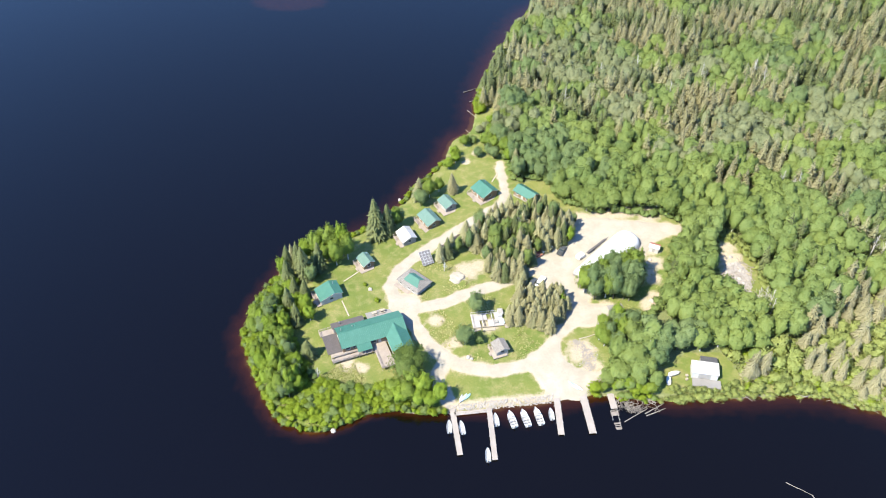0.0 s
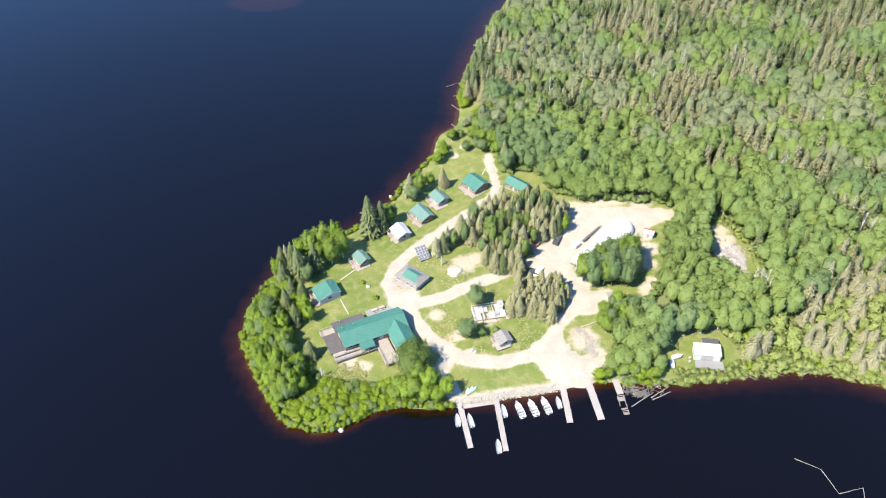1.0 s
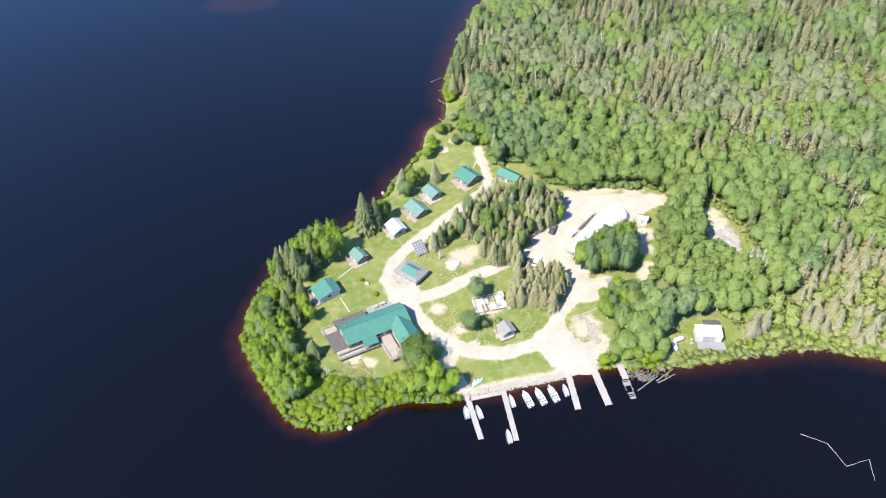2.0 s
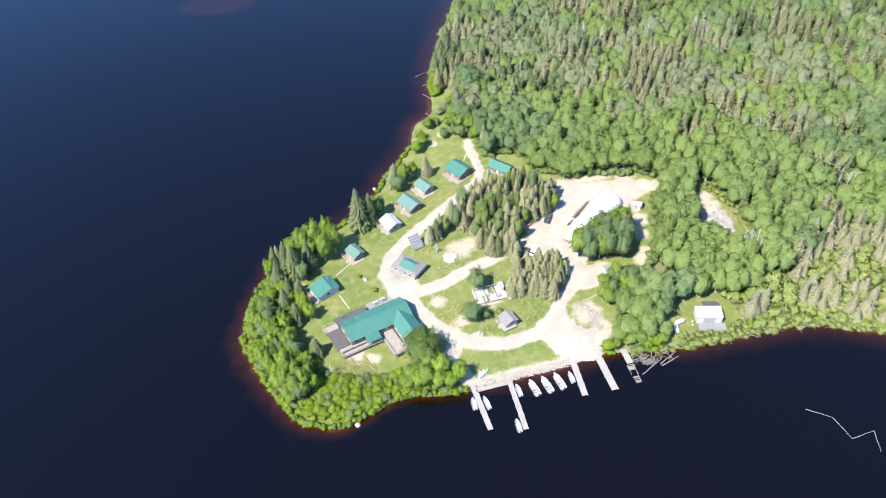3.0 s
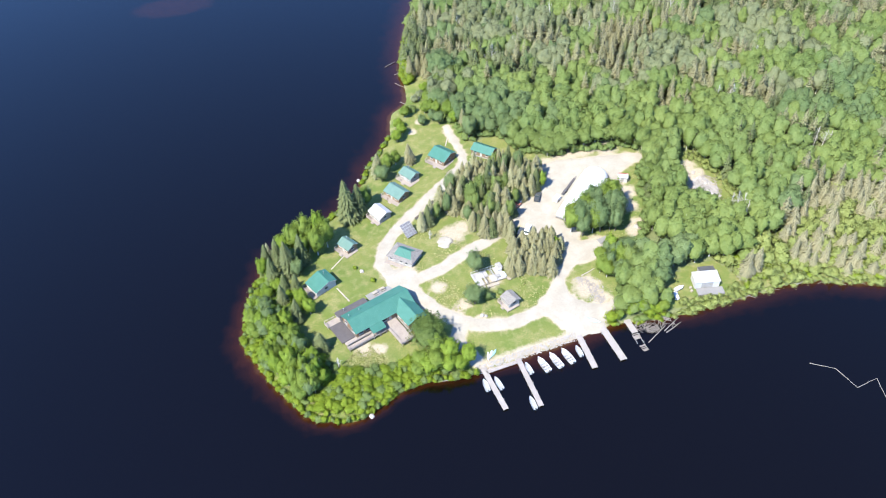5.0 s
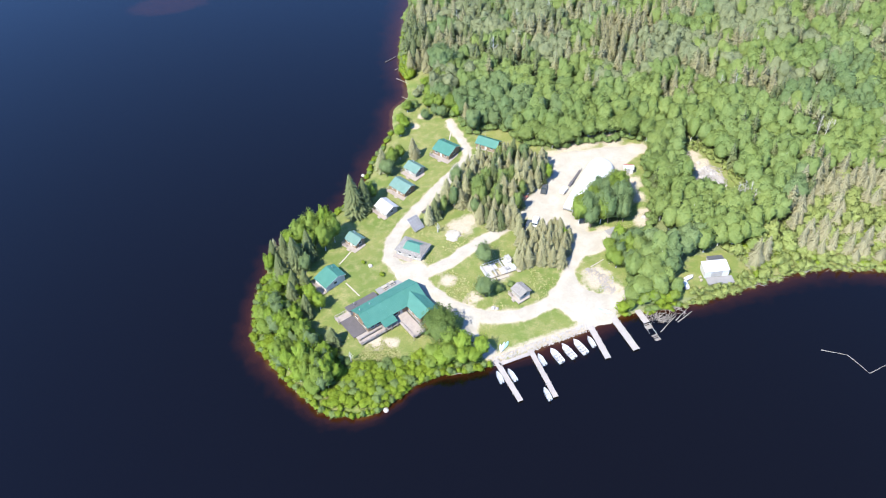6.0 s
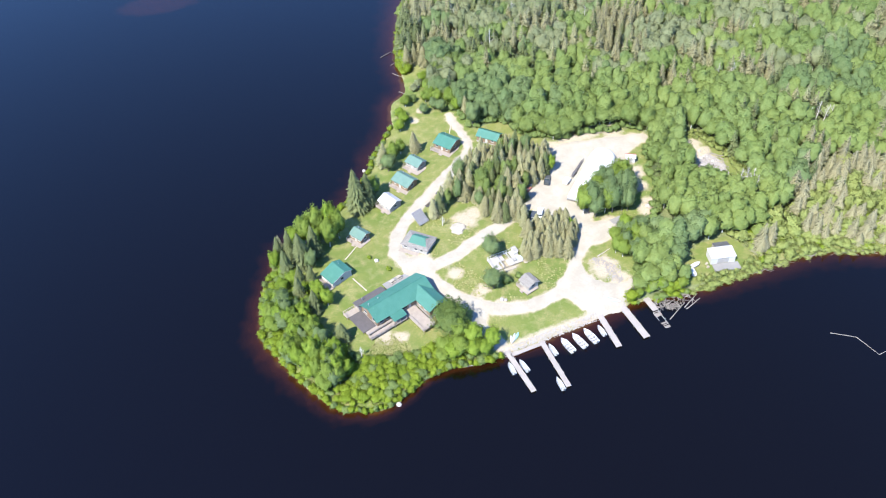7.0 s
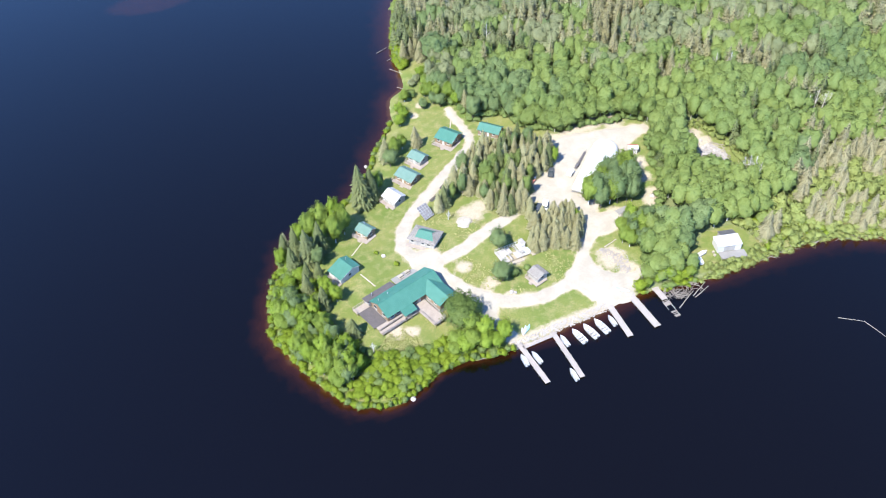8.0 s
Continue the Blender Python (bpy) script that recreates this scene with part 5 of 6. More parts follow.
    # wing slopes meet the main slope along valleys
    for s in (-1, 1):
        xe = wx0 if s < 0 else wx1
        bm = fresh()
        side_up = Vector(((xe - wm) * 0 + (1 if s > 0 else -1) * (wr - eave), 0, abs(xe - wm))).normalized()
        ys = sorted(set([y0 - wy] + [y for y, h in rib_steps(yr - wy, 0.6)]))
        tops, lows = [], []
        for y, h in [(q, dict(rib_steps(yr - wy, 0.6)).get(q, 0.0)) for q in ys]:
            k = 1.0 if wy + y <= y0 else max(0.004, (yr - wy - y) / (yr - y0))
            ridge_pt, eave_pt = Vector((wm, wy + y, wr)), Vector((xe, wy + y, eave + 0.02))
            tops.append(ridge_pt + side_up * h)
            lows.append(ridge_pt.lerp(eave_pt, k) + side_up * h)
        profiled(bm, tops, lows, 0.07)
        part("roof_slope", bm, g, t)
    part("ridge_cap", boxes((wm - 0.15, wm + 0.15, wy - 0.02, yr, wr - 0.02, wr + 0.06)), g, t)
    # lean-to on the landward side
    bm = fresh()
    box(bm, -0.2, 10.0, 0.0, 0.12, -1, 2.4)
    box(bm, -0.2, 10.0, 2.6, 2.75, -1, 2.0)
    box(bm, -0.2, -0.06, 0.12, 2.6, -1, 2.0)
    box(bm, 9.86, 10.0, 0.12, 2.6, -1, 2.0)
    part("lean_to_wall", bm, M["gray_wall"], t)
    shingle_slope(t, (10.3, 3.0, 2.1), (-0.6, 3.0, 2.1), (-0.6, -0.1, 2.75), (10.3, -0.1, 2.75), M["roof_dark"])
    # dark decked terrace at the west end, with pale walkways round it
    platform(t, -4.3, 0.3, -8.2, -0.2, 0.75, 1.8, M["roof_dark"], "terrace")
    platform(t, -4.8, 0.0, -0.15, 2.2, 0.72, 1.8, M["deck"], "walkway")
    rail_line(t, [(0, 2.1), (-4.75, 2.1), (-4.75, -0.1)], 0.72)
    platform(t, -3.6, 5.2, -9.9, -8.9 + 0.6, 0.68, 1.8, M["deck"], "walkway")
    platform(t, -3.8, 7.0, -11.7, -10.1, 0.5, 1.8, M["deck"], "ramp")
    rail_line(t, [(7.0, -11.65), (-3.75, -11.65), (-3.75, -10.1)], 0.5)
    rail_line(t, [(5.0, -9.98), (-3.3, -9.98)], 0.68)
    # small porch roof and the south deck
    metal_slope(t, (4.7, -11.9, 2.35), (9.4, -11.9, 2.35), (9.4, -9.35, 2.95), (4.7, -9.35, 2.95), g, 0.06, 0.6)
    for x in (4.9, 7.0, 9.2):
        part("porch_post", boxes((x - 0.06, x + 0.06, -11.8, -11.68, -1.0, 2.35)), M["deck"], t)
    platform(t, 4.8, 9.9, -11.8, -9.0, 0.6, 1.6, M["deck"], "porch_deck")
    platform(t, 10.0, 14.4, -19.2, -8.95, 0.62, 2.0, M["deck"], "south_deck")
    rail_line(t, [(10.05, -12.2), (10.05, -19.15), (14.35, -19.15), (14.35, -16.4)], 0.62)
    # roof clutter
    for x, y, h in ((1.6, -3.0, 0.7), (5.5, -2.4, 0.5), (2.2, 1.6, 1.2)):
        bm = fresh()
        z = ridge - abs(y - ym) * (ridge - eave) / (W / 2) if y < 0 else 2.3
        rod(bm, (x, y, z - 0.2), (x, y, z + h), 0.12, sides=9)
        rod(bm, (x, y, z + h + 0.04), (x, y, z + h + 0.18), 0.2, 0.06, sides=9)
        part("vent_pipe", bm, M["steel"], t)
    part("roof_hatch", soften(boxes((5.9, 6.7, -2.5, -1.7, 3.7, 4.25)), 0.05, 1), g, t)
    return t


lodge()


def workshop():
    """A gray hipped building with a green roof panel inside the loop of the road."""
    t = thing("workshop", -9.7, 194.0, -42, "gray hip-roofed building with a green metal patch on its roof", "building", "outbuildings")
    X, Y, eave, ridge = 5.0, 3.7, 2.3, 3.9
    part("floor_slab", boxes((-X + 0.3, X - 0.3, -Y + 0.3, Y - 0.3, -0.7, 0.3)), M["concrete"], t)
    th = 0.14
    m = pose(-X + 0.4, -Y + 0.4, 0)
    run = 2 * X - 0.8
    holes = [(0.8, 1.8, 1.1, 2.0), (2.8, 3.8, 0.32, 2.1), (4.6, 5.6, 1.1, 2.0), (6.6, 7.6, 1.1, 2.0)]
    bm = fresh()
    wall_with_openings(bm, m, run, 0.3, eave, th, holes)
    part("wall_front", bm, M["gray_wall"], t)
    for i, h in enumerate(holes):
        (hang_door(t, m, *h, M["gray_wall"]) if i == 1 else glaze(t, m, *h, th, M["white_wall"]))
    part("wall_back", boxes((-X + 0.4, X - 0.4, Y - 0.54, Y - 0.4, 0.3, eave)), M["gray_wall"], t)
    for s in (-1, 1):
        xa, xb = (X - 0.54, X - 0.4) if s > 0 else (-X + 0.4, -X + 0.54)
        part("side_wall", boxes((xa, xb, -Y + 0.54, Y - 0.54, 0.3, eave)), M["gray_wall"], t)
    r = 2.4
    gs = M["roof_gray"]
    shingle_slope(t, (-X, -Y, eave), (X, -Y, eave), (r, 0, ridge), (-r, 0, ridge), gs)
    shingle_slope(t, (X, Y, eave), (-X, Y, eave), (-r, 0, ridge), (r, 0, ridge), gs)
    shingle_slope(t, (X, -Y, eave), (X, Y, eave), (r, 0.01, ridge), (r, -0.01, ridge), gs)
    shingle_slope(t, (-X, Y, eave), (-X, -Y, eave), (-r, -0.01, ridge), (-r, 0.01, ridge), gs)
    up = 0.12
    metal_slope(t, (-2.6, -2.5, 2.82 + up), (3.8, -2.5, 2.82 + up), (2.5, 0.15, ridge + up), (-2.3, 0.15, ridge + up), M["roof_green"], 0.05)
    metal_slope(t, (3.0, 2.0, 3.04 + up), (-2.0, 2.0, 3.04 + up), (-2.3, 0.15, ridge + up), (2.5, 0.15, ridge + up), M["roof_green"], 0.05)
    platform(t, -X - 0.2, X + 0.4, -Y - 1.2, -Y + 0.3, 0.25, 0.8, M["deck"], "porch_deck")
    return t


workshop()


def tent_hall():
    """A long white fabric shelter with a round back."""
    t = thing("fabric_shelter", 58.6, 205.2, 47.5, "long white fabric shelter with an arched roof on gravel", "storage tent")
    L, R, H, n = 29.0, 5.0, 4.6, 14
    bm = fresh()
    rings = []
    stations = [(-L / 2 + L * i / 10, 1.0, 1.0) for i in range(9)] + [(L / 2 - 3.4, 0.985, 0.985), (L / 2 - 1.8, 0.9, 0.93), (L / 2 - 0.7, 0.72, 0.8), (L / 2, 0.42, 0.55)]
    for k, (x, a, b) in enumerate(stations):
        sag = 0.02 * (k % 2)
        ring = []
        for i in range(n + 1):
            u = math.pi * i / n
            c, s = math.cos(u), math.sin(u)
            ring.append(bm.verts.new((x, -R * a * math.copysign(abs(c) ** 0.8, c), max(0.0, H * b * s ** 0.75 - sag) - (0.2 if i in (0, n) else 0))))
        rings.append(ring)
    for p, q in zip(rings, rings[1:]):
        for i in range(n):
            bm.faces.new((p[i], q[i], q[i + 1], p[i + 1]))
    bm.faces.new(rings[-1])
    bm.faces.new(rings[0][::-1])
    bmesh.ops.recalc_face_normals(bm, faces=bm.faces)
    cover = part("fabric_cover", bm, M["fabric"], t)
    cover.modifiers.new("thickness", "SOLIDIFY").thickness = 0.04
    for p in cover.data.polygons:
        p.use_smooth = True
    for x in [-L / 2 + 0.02 + i * 2.7 for i in range(9)]:
        bm = fresh()
        last = None
        for i in range(n + 1):
            u = math.pi * i / n
            c, s = math.cos(u), math.sin(u)
            p = (x, -R * 0.985 * math.copysign(abs(c) ** 0.8, c), H * 0.985 * s ** 0.75)
            if last:
                rod(bm, last, p, 0.04, sides=5)
            last = p
        part("hoop", bm, M["steel"], t)
    part("base_rail", boxes((-L / 2, L / 2 - 2, -R - 0.05, -R + 0.1, -0.3, 0.12), (-L / 2, L / 2 - 2, R - 0.1, R + 0.05, -0.3, 0.12)), M["gray_wall"], t)
    return t


tent_hall()


def garage():
    t = thing("garage", 81.6, 157.8, -9.5, "white-roofed garage with a dark lean-to and concrete apron", "garage", "outbuildings")
    X, Y = 4.2, 2.3
    part("wall_front", boxes((-X + 0.2, -1.9, -Y + 0.2, -Y + 0.34, -0.4, 2.5), (1.9, X - 0.2, -Y + 0.2, -Y + 0.34, -0.4, 2.5), (-1.9, 1.9, -Y + 0.2, -Y + 0.34, 2.15, 2.5)), M["white_wall"], t)
    part("garage_door", boxes(*[(-1.88, 1.88, -Y + 0.24, -Y + 0.29, 0.02 + 0.53 * i, 0.52 + 0.53 * i) for i in range(4)]), M["gray_wall"], t)
    part("wall_back", boxes((-X + 0.2, X - 0.2, Y - 0.34, Y - 0.2, -0.4, 2.9)), M["white_wall"], t)
    for s in (-1, 1):
        a, b = sorted((s * (X - 0.34), s * (X - 0.2)))
        part("side_wall", boxes((a, b, -Y + 0.34, Y - 0.34, -0.4, 2.5)), M["white_wall"], t)
    metal_slope(t, (-X, -Y, 2.55), (X, -Y, 2.55), (X, Y, 3.2), (-X, Y, 3.2), M["roof_white"])
    metal_slope(t, (X - 0.2, Y + 3.0, 2.2), (-X + 3.0, Y + 3.0, 2.2), (-X + 3.0, Y + 0.02, 2.9), (X - 0.2, Y + 0.02, 2.9), M["frame_dark"])
    part("lean_to_wall", boxes((-X + 3.2, X - 0.4, Y + 2.7, Y + 2.82, -0.4, 2.15), (-X + 3.2, -X + 3.32, Y - 0.1, Y + 2.7, -0.4, 2.15), (X - 0.52, X - 0.4, Y - 0.1, Y + 2.7, -0.4, 2.15)), M["gray_wall"], t)
    part("apron", soften(boxes((-X + 0.6, X + 0.9, -Y - 3.0, -Y + 0.18, -0.6, 0.06)), 0.03, 1), M["concrete"], t)
    return t


garage()


def yard_shed():
    t = thing("shed", 75.2, 209.6, -25, "small white shed with a faded red roof at the yard's edge", "shed", "outbuildings")
    part("wall", boxes((-1.6, 1.6, -1.2, -1.1, -0.3, 2.1), (-1.6, 1.6, 1.1, 1.2, -0.3, 2.1), (-1.6, -1.5, -1.1, 1.1, -0.3, 2.3), (1.5, 1.6, -1.1, 1.1, -0.3, 2.3)), M["white_wall"], t)
    metal_slope(t, (-1.9, -1.5, 2.05), (1.9, -1.5, 2.05), (1.9, 0, 2.75), (-1.9, 0, 2.75), M["roof_white"])
    metal_slope(t, (1.9, 1.5, 2.05), (-1.9, 1.5, 2.05), (-1.9, 0, 2.75), (1.9, 0, 2.75), M["paint_red"])
    part("door", boxes((-0.45, 0.45, -1.24, -1.2, 0, 1.9)), M["gray_wall"], t)
    return t


yard_shed()


def building_site():
    """A floor deck with the first timbers of a new cabin on it."""
    t = thing("cabin_under_construction", 14.7, 178.0, 8, "unfinished cabin floor with stacked lumber and low stud walls", "construction site")
    for i in range(9):
        x = -5.15 + 1.28 * i
        part("joist", boxes((x - 0.04, x + 0.04, -2.85, 2.85, 0.36, 0.53)), M["lumber"], t)
    part("rim_joist", boxes((-5.2, 5.2, -2.95, -2.87, 0.33, 0.53), (-5.2, 5.2, 2.87, 2.95, 0.33, 0.53)), M["lumber"], t)
    for i in range(4):
        for k in range(2):
            if (i, k) not in ((1, 0), (2, 1)):
                part("floor_sheet", boxes((-5.15 + 2.58 * i, -2.62 + 2.58 * i, -2.9 + 2.92 * k, -0.02 + 2.92 * k, 0.535, 0.56)), M["subfloor"], t)
    for x in (-5.0, -1.7, 1.7, 4.9):
        for y in (-2.7, 0, 2.6):
            part("pier", boxes((x - 0.15, x + 0.15, y - 0.15, y + 0.15, -0.8, 0.35)), M["concrete"], t)
    def frame_wall(x0, y0, x1, y1, h):
        bm = fresh()
        d = math.hypot(x1 - x0, y1 - y0)
        m = pose(x0, y0, 0.55, 0, 0, math.degrees(math.atan2(y1 - y0, x1 - x0)))
        box(bm, 0, d, -0.05, 0.05, 0, 0.08, m)
        box(bm, 0, d, -0.05, 0.05, h - 0.08, h, m)
        n = max(2, int(d / 0.6))
        for i in range(n + 1):
            box(bm, d * i / n - 0.03, d * i / n + 0.03, -0.05, 0.05, 0.08, h - 0.08, m)
        part("stud_wall", bm, M["white_wall"], t)
    frame_wall(-5.1, 2.8, 5.1, 2.8, 1.2)
    frame_wall(-5.1, -2.8, -5.1, 2.7, 1.0)
    frame_wall(-1.8, -2.8, -1.8, 2.6, 0.8)
    frame_wall(1.6, -2.8, 1.6, 2.6, 0.8)
    part("wall_panel", boxes((3.6, 5.1, 0.6, 2.6, 0.55, 1.5)), M["white_wall"], t)
    part("crate", soften(boxes((2.3, 3.4, -2.0, -0.9, 0.55, 1.2)), 0.03, 1), M["gray_wall"], t)
    part("tarp", soften(boxes((3.7, 5.4, -2.5, -0.3, 0.55, 0.9)), 0.12, 2), M["blue_paint"], t, "pale blue tarpaulin over a stack")
    part("roof_panel", boxes((3.9, 5.6, 1.0, 3.6, 1.52, 1.58)), M["gray_wall"], t, "gray sheet laid over the corner")
    return t


building_site()
rng = random.Random(5)
for i, (dx, dy, a, l) in enumerate(((0.5, -3.6, 8, 4.0), (-3.6, -3.8, 20, 3.0), (6.1, -1.5, 95, 3.2))):
    t = thing("lumber_stack", 14.7 + dx, 178.0 + dy, a, "stack of pale sawn lumber on the grass", "lumber", "lumber stacks")
    for k in range(4):
        for j in range(3):
            part("board", boxes((-l / 2 + rng.uniform(-0.1, 0.1), l / 2, -0.55 + k * 0.28, -0.29 + k * 0.28, 0.12 * j - 0.02, 0.12 * j + 0.08)), M["lumber"], t)

# ---- docks and boats ----
def dock(ax, ay, bx, by, wide, label, material="dock", posts=True):
    """A straight timber dock from shore to end: stringers, planks, posts."""
    L = math.hypot(bx - ax, by - ay)
    t = thing("dock", ax, ay, math.degrees(math.atan2(by - ay, bx - ax)), label, "dock", "docks along the landing", z=0.0)
    r = random.Random(int(ax * 10))
    bm = fresh()
    n = int(L / 0.3)
    for i in range(n):
        x = L * i / n
        if material == "old_wood" and r.random() < 0.42:
            continue
        w = wide / 2 + r.uniform(-0.03, 0.03) * (8 if material == "old_wood" else 1)
        box(bm, x, x + L / n - 0.025, -w, w, 0.42 + r.uniform(-0.008, 0.008), 0.47)
    tagged(part("planking", bm, M[material], t), kind="stuff")
    for s in (-1, 1):
        y = s * (wide / 2 - 0.12)
        part("stringer", boxes((0, L, y - 0.06, y + 0.06, 0.2, 0.42)), M["gray_wall"], t)
        for k in range(max(2, int(L / 3.2)) if posts else 0):
            x = 0.6 + k * 3.1
            bm = fresh()
            rod(bm, (x, s * (wide / 2 + 0.07), -3.0), (x, s * (wide / 2 + 0.07), 0.85), 0.07, sides=8)
            part("post", bm, M["gray_wall"], t)
    return t


dock(2.9, 145.4, 5.1, 129.2, 1.65, "long bleached timber dock running out from the rock bank")
dock(14.1, 145.6, 15.1, 127.6, 1.6, "long bleached timber dock with boats moored alongside")
dock(34.9, 150.2, 35.0, 136.1, 1.9, "bleached timber dock at the grass bank")
dock(42.9, 151.8, 44.4, 136.6, 2.2, "wide bleached timber dock beside the boat ramp")
dock(51.5, 151.0, 52.0, 145.4, 2.0, "short floating dock section by the driftwood")
# boards that run along the foot of the rock bank between two docks
walkway = dock(3.6, 143.4, 13.3, 144.6, 1.2, "narrow plank walkway along the foot of the bank", posts=False)
old = dock(51.9, 145.2, 52.3, 138.2, 2.1, "broken half-sunk dock of gray weathered planks", "old_wood")
old.matrix_basis = old.matrix_basis @ pose(0, 0, -0.28, 4, 1.2, 0)


def hull_mesh(L, W, D, flare=0.75):
    """An open boat's shell: bow at +x."""
    bm = fresh()
    rings = []
    for i in range(11):
        f = i / 10
        x = -L / 2 + L * f
        w = W / 2 * (1 - max(0.0, (f - 0.45) / 0.55) ** 2.3) * (0.92 + 0.08 * min(1, f * 4))
        w = max(w, 0.02)
        sheer = D * (0.78 + 0.34 * max(0, f - 0.35) ** 1.5)
        keel = -0.18 + 0.28 * max(0, f - 0.72) / 0.28 * 0.8
        t = 0.05
        inner = max(w - t, 0.005)
        floor = max(keel + 0.16, -0.02)
        rings.append([bm.verts.new(p) for p in ((x, -w, sheer), (x, -w * flare, keel + 0.12), (x, 0, keel), (x, w * flare, keel + 0.12), (x, w, sheer),
                                                (x, inner, sheer - 0.01), (x, inner * flare, floor), (x, -inner * flare, floor), (x, -inner, sheer - 0.01))])
    for a, b in zip(rings, rings[1:]):
        for i in range(9):
            j = (i + 1) % 9
            bm.faces.new((a[i], b[i], b[j], a[j]))
    bm.faces.new(rings[0])
    bm.faces.new(rings[-1][::-1])
    bmesh.ops.recalc_face_normals(bm, faces=bm.faces)
    return bm


def outboard(t, L, D):
    bm = soften(boxes((-L / 2 - 0.42, -L / 2 - 0.06, -0.17, 0.17, D * 0.8, D * 0.8 + 0.42)), 0.07, 2)
    motor = part("outboard_motor", bm, M["black"], t)
    part("leg", boxes((-L / 2 - 0.3, -L / 2 - 0.14, -0.06, 0.06, -0.5, D * 0.8)), M["black"], motor)


def skiff(x, y, turn, L=4.6, material="alu"):
    """An open aluminium boat with three benches."""
    t = thing("motor_boat", x, y, turn, "open pale aluminium fishing boat moored at a dock", "boat", "boats at the docks", z=0.08)
    W, D = 1.65, 0.62
    part("hull", hull_mesh(L, W, D), M[material], t)
    for f in (-0.32, 0.0, 0.27):
        w = W / 2 * (0.86 if f < 0.2 else 0.7)
        part("bench", soften(boxes((L * f - 0.16, L * f + 0.16, -w, w, 0.28, 0.36)), 0.02, 1), M["seat"], t)
    part("bow_deck", boxes((L * 0.33, L * 0.41, -0.3, 0.3, D * 0.78, D * 0.8)), M[material], t)
    outboard(t, L, D)
    return t


def cruiser(x, y, turn, L=6.2):
    """A bigger white boat with a console, seats and a cover over the fore deck."""
    t = thing("motor_boat", x, y, turn, "white motor boat with pale seats and a bow cover", "boat", "boats at the docks", z=0.08)
    W, D = 2.3, 0.85
    part("hull", hull_mesh(L, W, D, 0.8), M["gel"], t)
    part("bow_cover", soften(boxes((L * 0.06, L * 0.30, -W * 0.40, W * 0.40, D * 0.74, D * 0.86)), 0.05, 2), M["gel"], t)
    part("console", soften(boxes((L * 0.0, L * 0.06, -W * 0.40, W * 0.40, 0.1, D + 0.2)), 0.05, 2), M["gel"], t)
    bm = fresh()
    slab(bm, (L * 0.02, -W * 0.38, D + 0.5), (L * 0.07, -W * 0.38, D + 0.18), (L * 0.07, W * 0.38, D + 0.18), (L * 0.02, W * 0.38, D + 0.5), 0.03)
    part("windscreen", bm, M["glass"], t)
    for sx in (-0.14, -0.30):
        for s in (-1, 1):
            seat = part("seat", soften(boxes((L * sx - 0.3, L * sx + 0.3, s * 0.52 - 0.3, s * 0.52 + 0.3, 0.25, 0.6)), 0.06, 2), M["seat"], t)
            part("backrest", soften(boxes((L * sx - 0.38, L * sx - 0.26, s * 0.52 - 0.3, s * 0.52 + 0.3, 0.55, 1.0)), 0.05, 2), M["seat"], seat)
    part("rear_deck", soften(boxes((-L * 0.48, -L * 0.38, -W * 0.44, W * 0.44, 0.3, D * 0.78)), 0.04, 1), M["gel"], t)
    outboard(t, L, D)
    return t


skiff(2.0, 139.0, 92, 4.5)
skiff(5.75, 138.7, 100, 4.9)
skiff(16.0, 141.5, 97, 4.6)
skiff(13.1, 129.4, 92, 4.7)
cruiser(20.7, 141.6, 104, 6.1)
cruiser(24.7, 142.1, 105, 6.3)
cruiser(28.7, 142.7, 104, 6.3)
skiff(32.7, 143.5, 94, 4.3)


def canoe(x, y, turn, material, label, L=4.6, flip=True):
    t = thing("canoe", x, y, turn, label, "canoe", "canoes on the bank")
    bm = fresh()
    rings = []
    for i in range(9):
        f = -1 + 2 * i / 8
        w = 0.42 * (1 - abs(f) ** 2.2) + 0.01
        top = 0.36 + 0.16 * abs(f) ** 3
        ring = [(-w, top), (-w * 0.95, 0.15), (0, 0.0 + 0.1 * abs(f) ** 4), (w * 0.95, 0.15), (w, top), (w * 0.93, top), (w * 0.85, 0.17), (0, 0.03 + 0.1 * abs(f) ** 4), (-w * 0.85, 0.17), (-w * 0.93, top)]
        rings.append([bm.verts.new((f * L / 2, a, 0.5 - b if flip else b)) for a, b in ring])
    for a, b in zip(rings, rings[1:]):
        for i in range(10):
            bm.faces.new((a[i], b[i], b[(i + 1) % 10], a[(i + 1) % 10]))
    bmesh.ops.recalc_face_normals(bm, faces=bm.faces)
    part("hull", bm, M[material], t)
    return t


canoe(6.6, 148.8, 62, "blue_paint", "pale blue canoe turned over on the grass bank", 3.4)
canoe(7.6, 149.1, 48, "teal_paint", "pale teal canoe turned over on the grass bank", 3.2)
canoe(5.6, 148.4, 76, "gel", "white canoe turned over on the grass bank", 3.2)
canoe(40.4, 153.4, -50, "teal_paint", "pale teal canoe lying by the boat ramp", 4.2)
canoe(41.5, 153.0, -42, "blue_paint", "pale blue canoe lying by the boat ramp", 4.0)

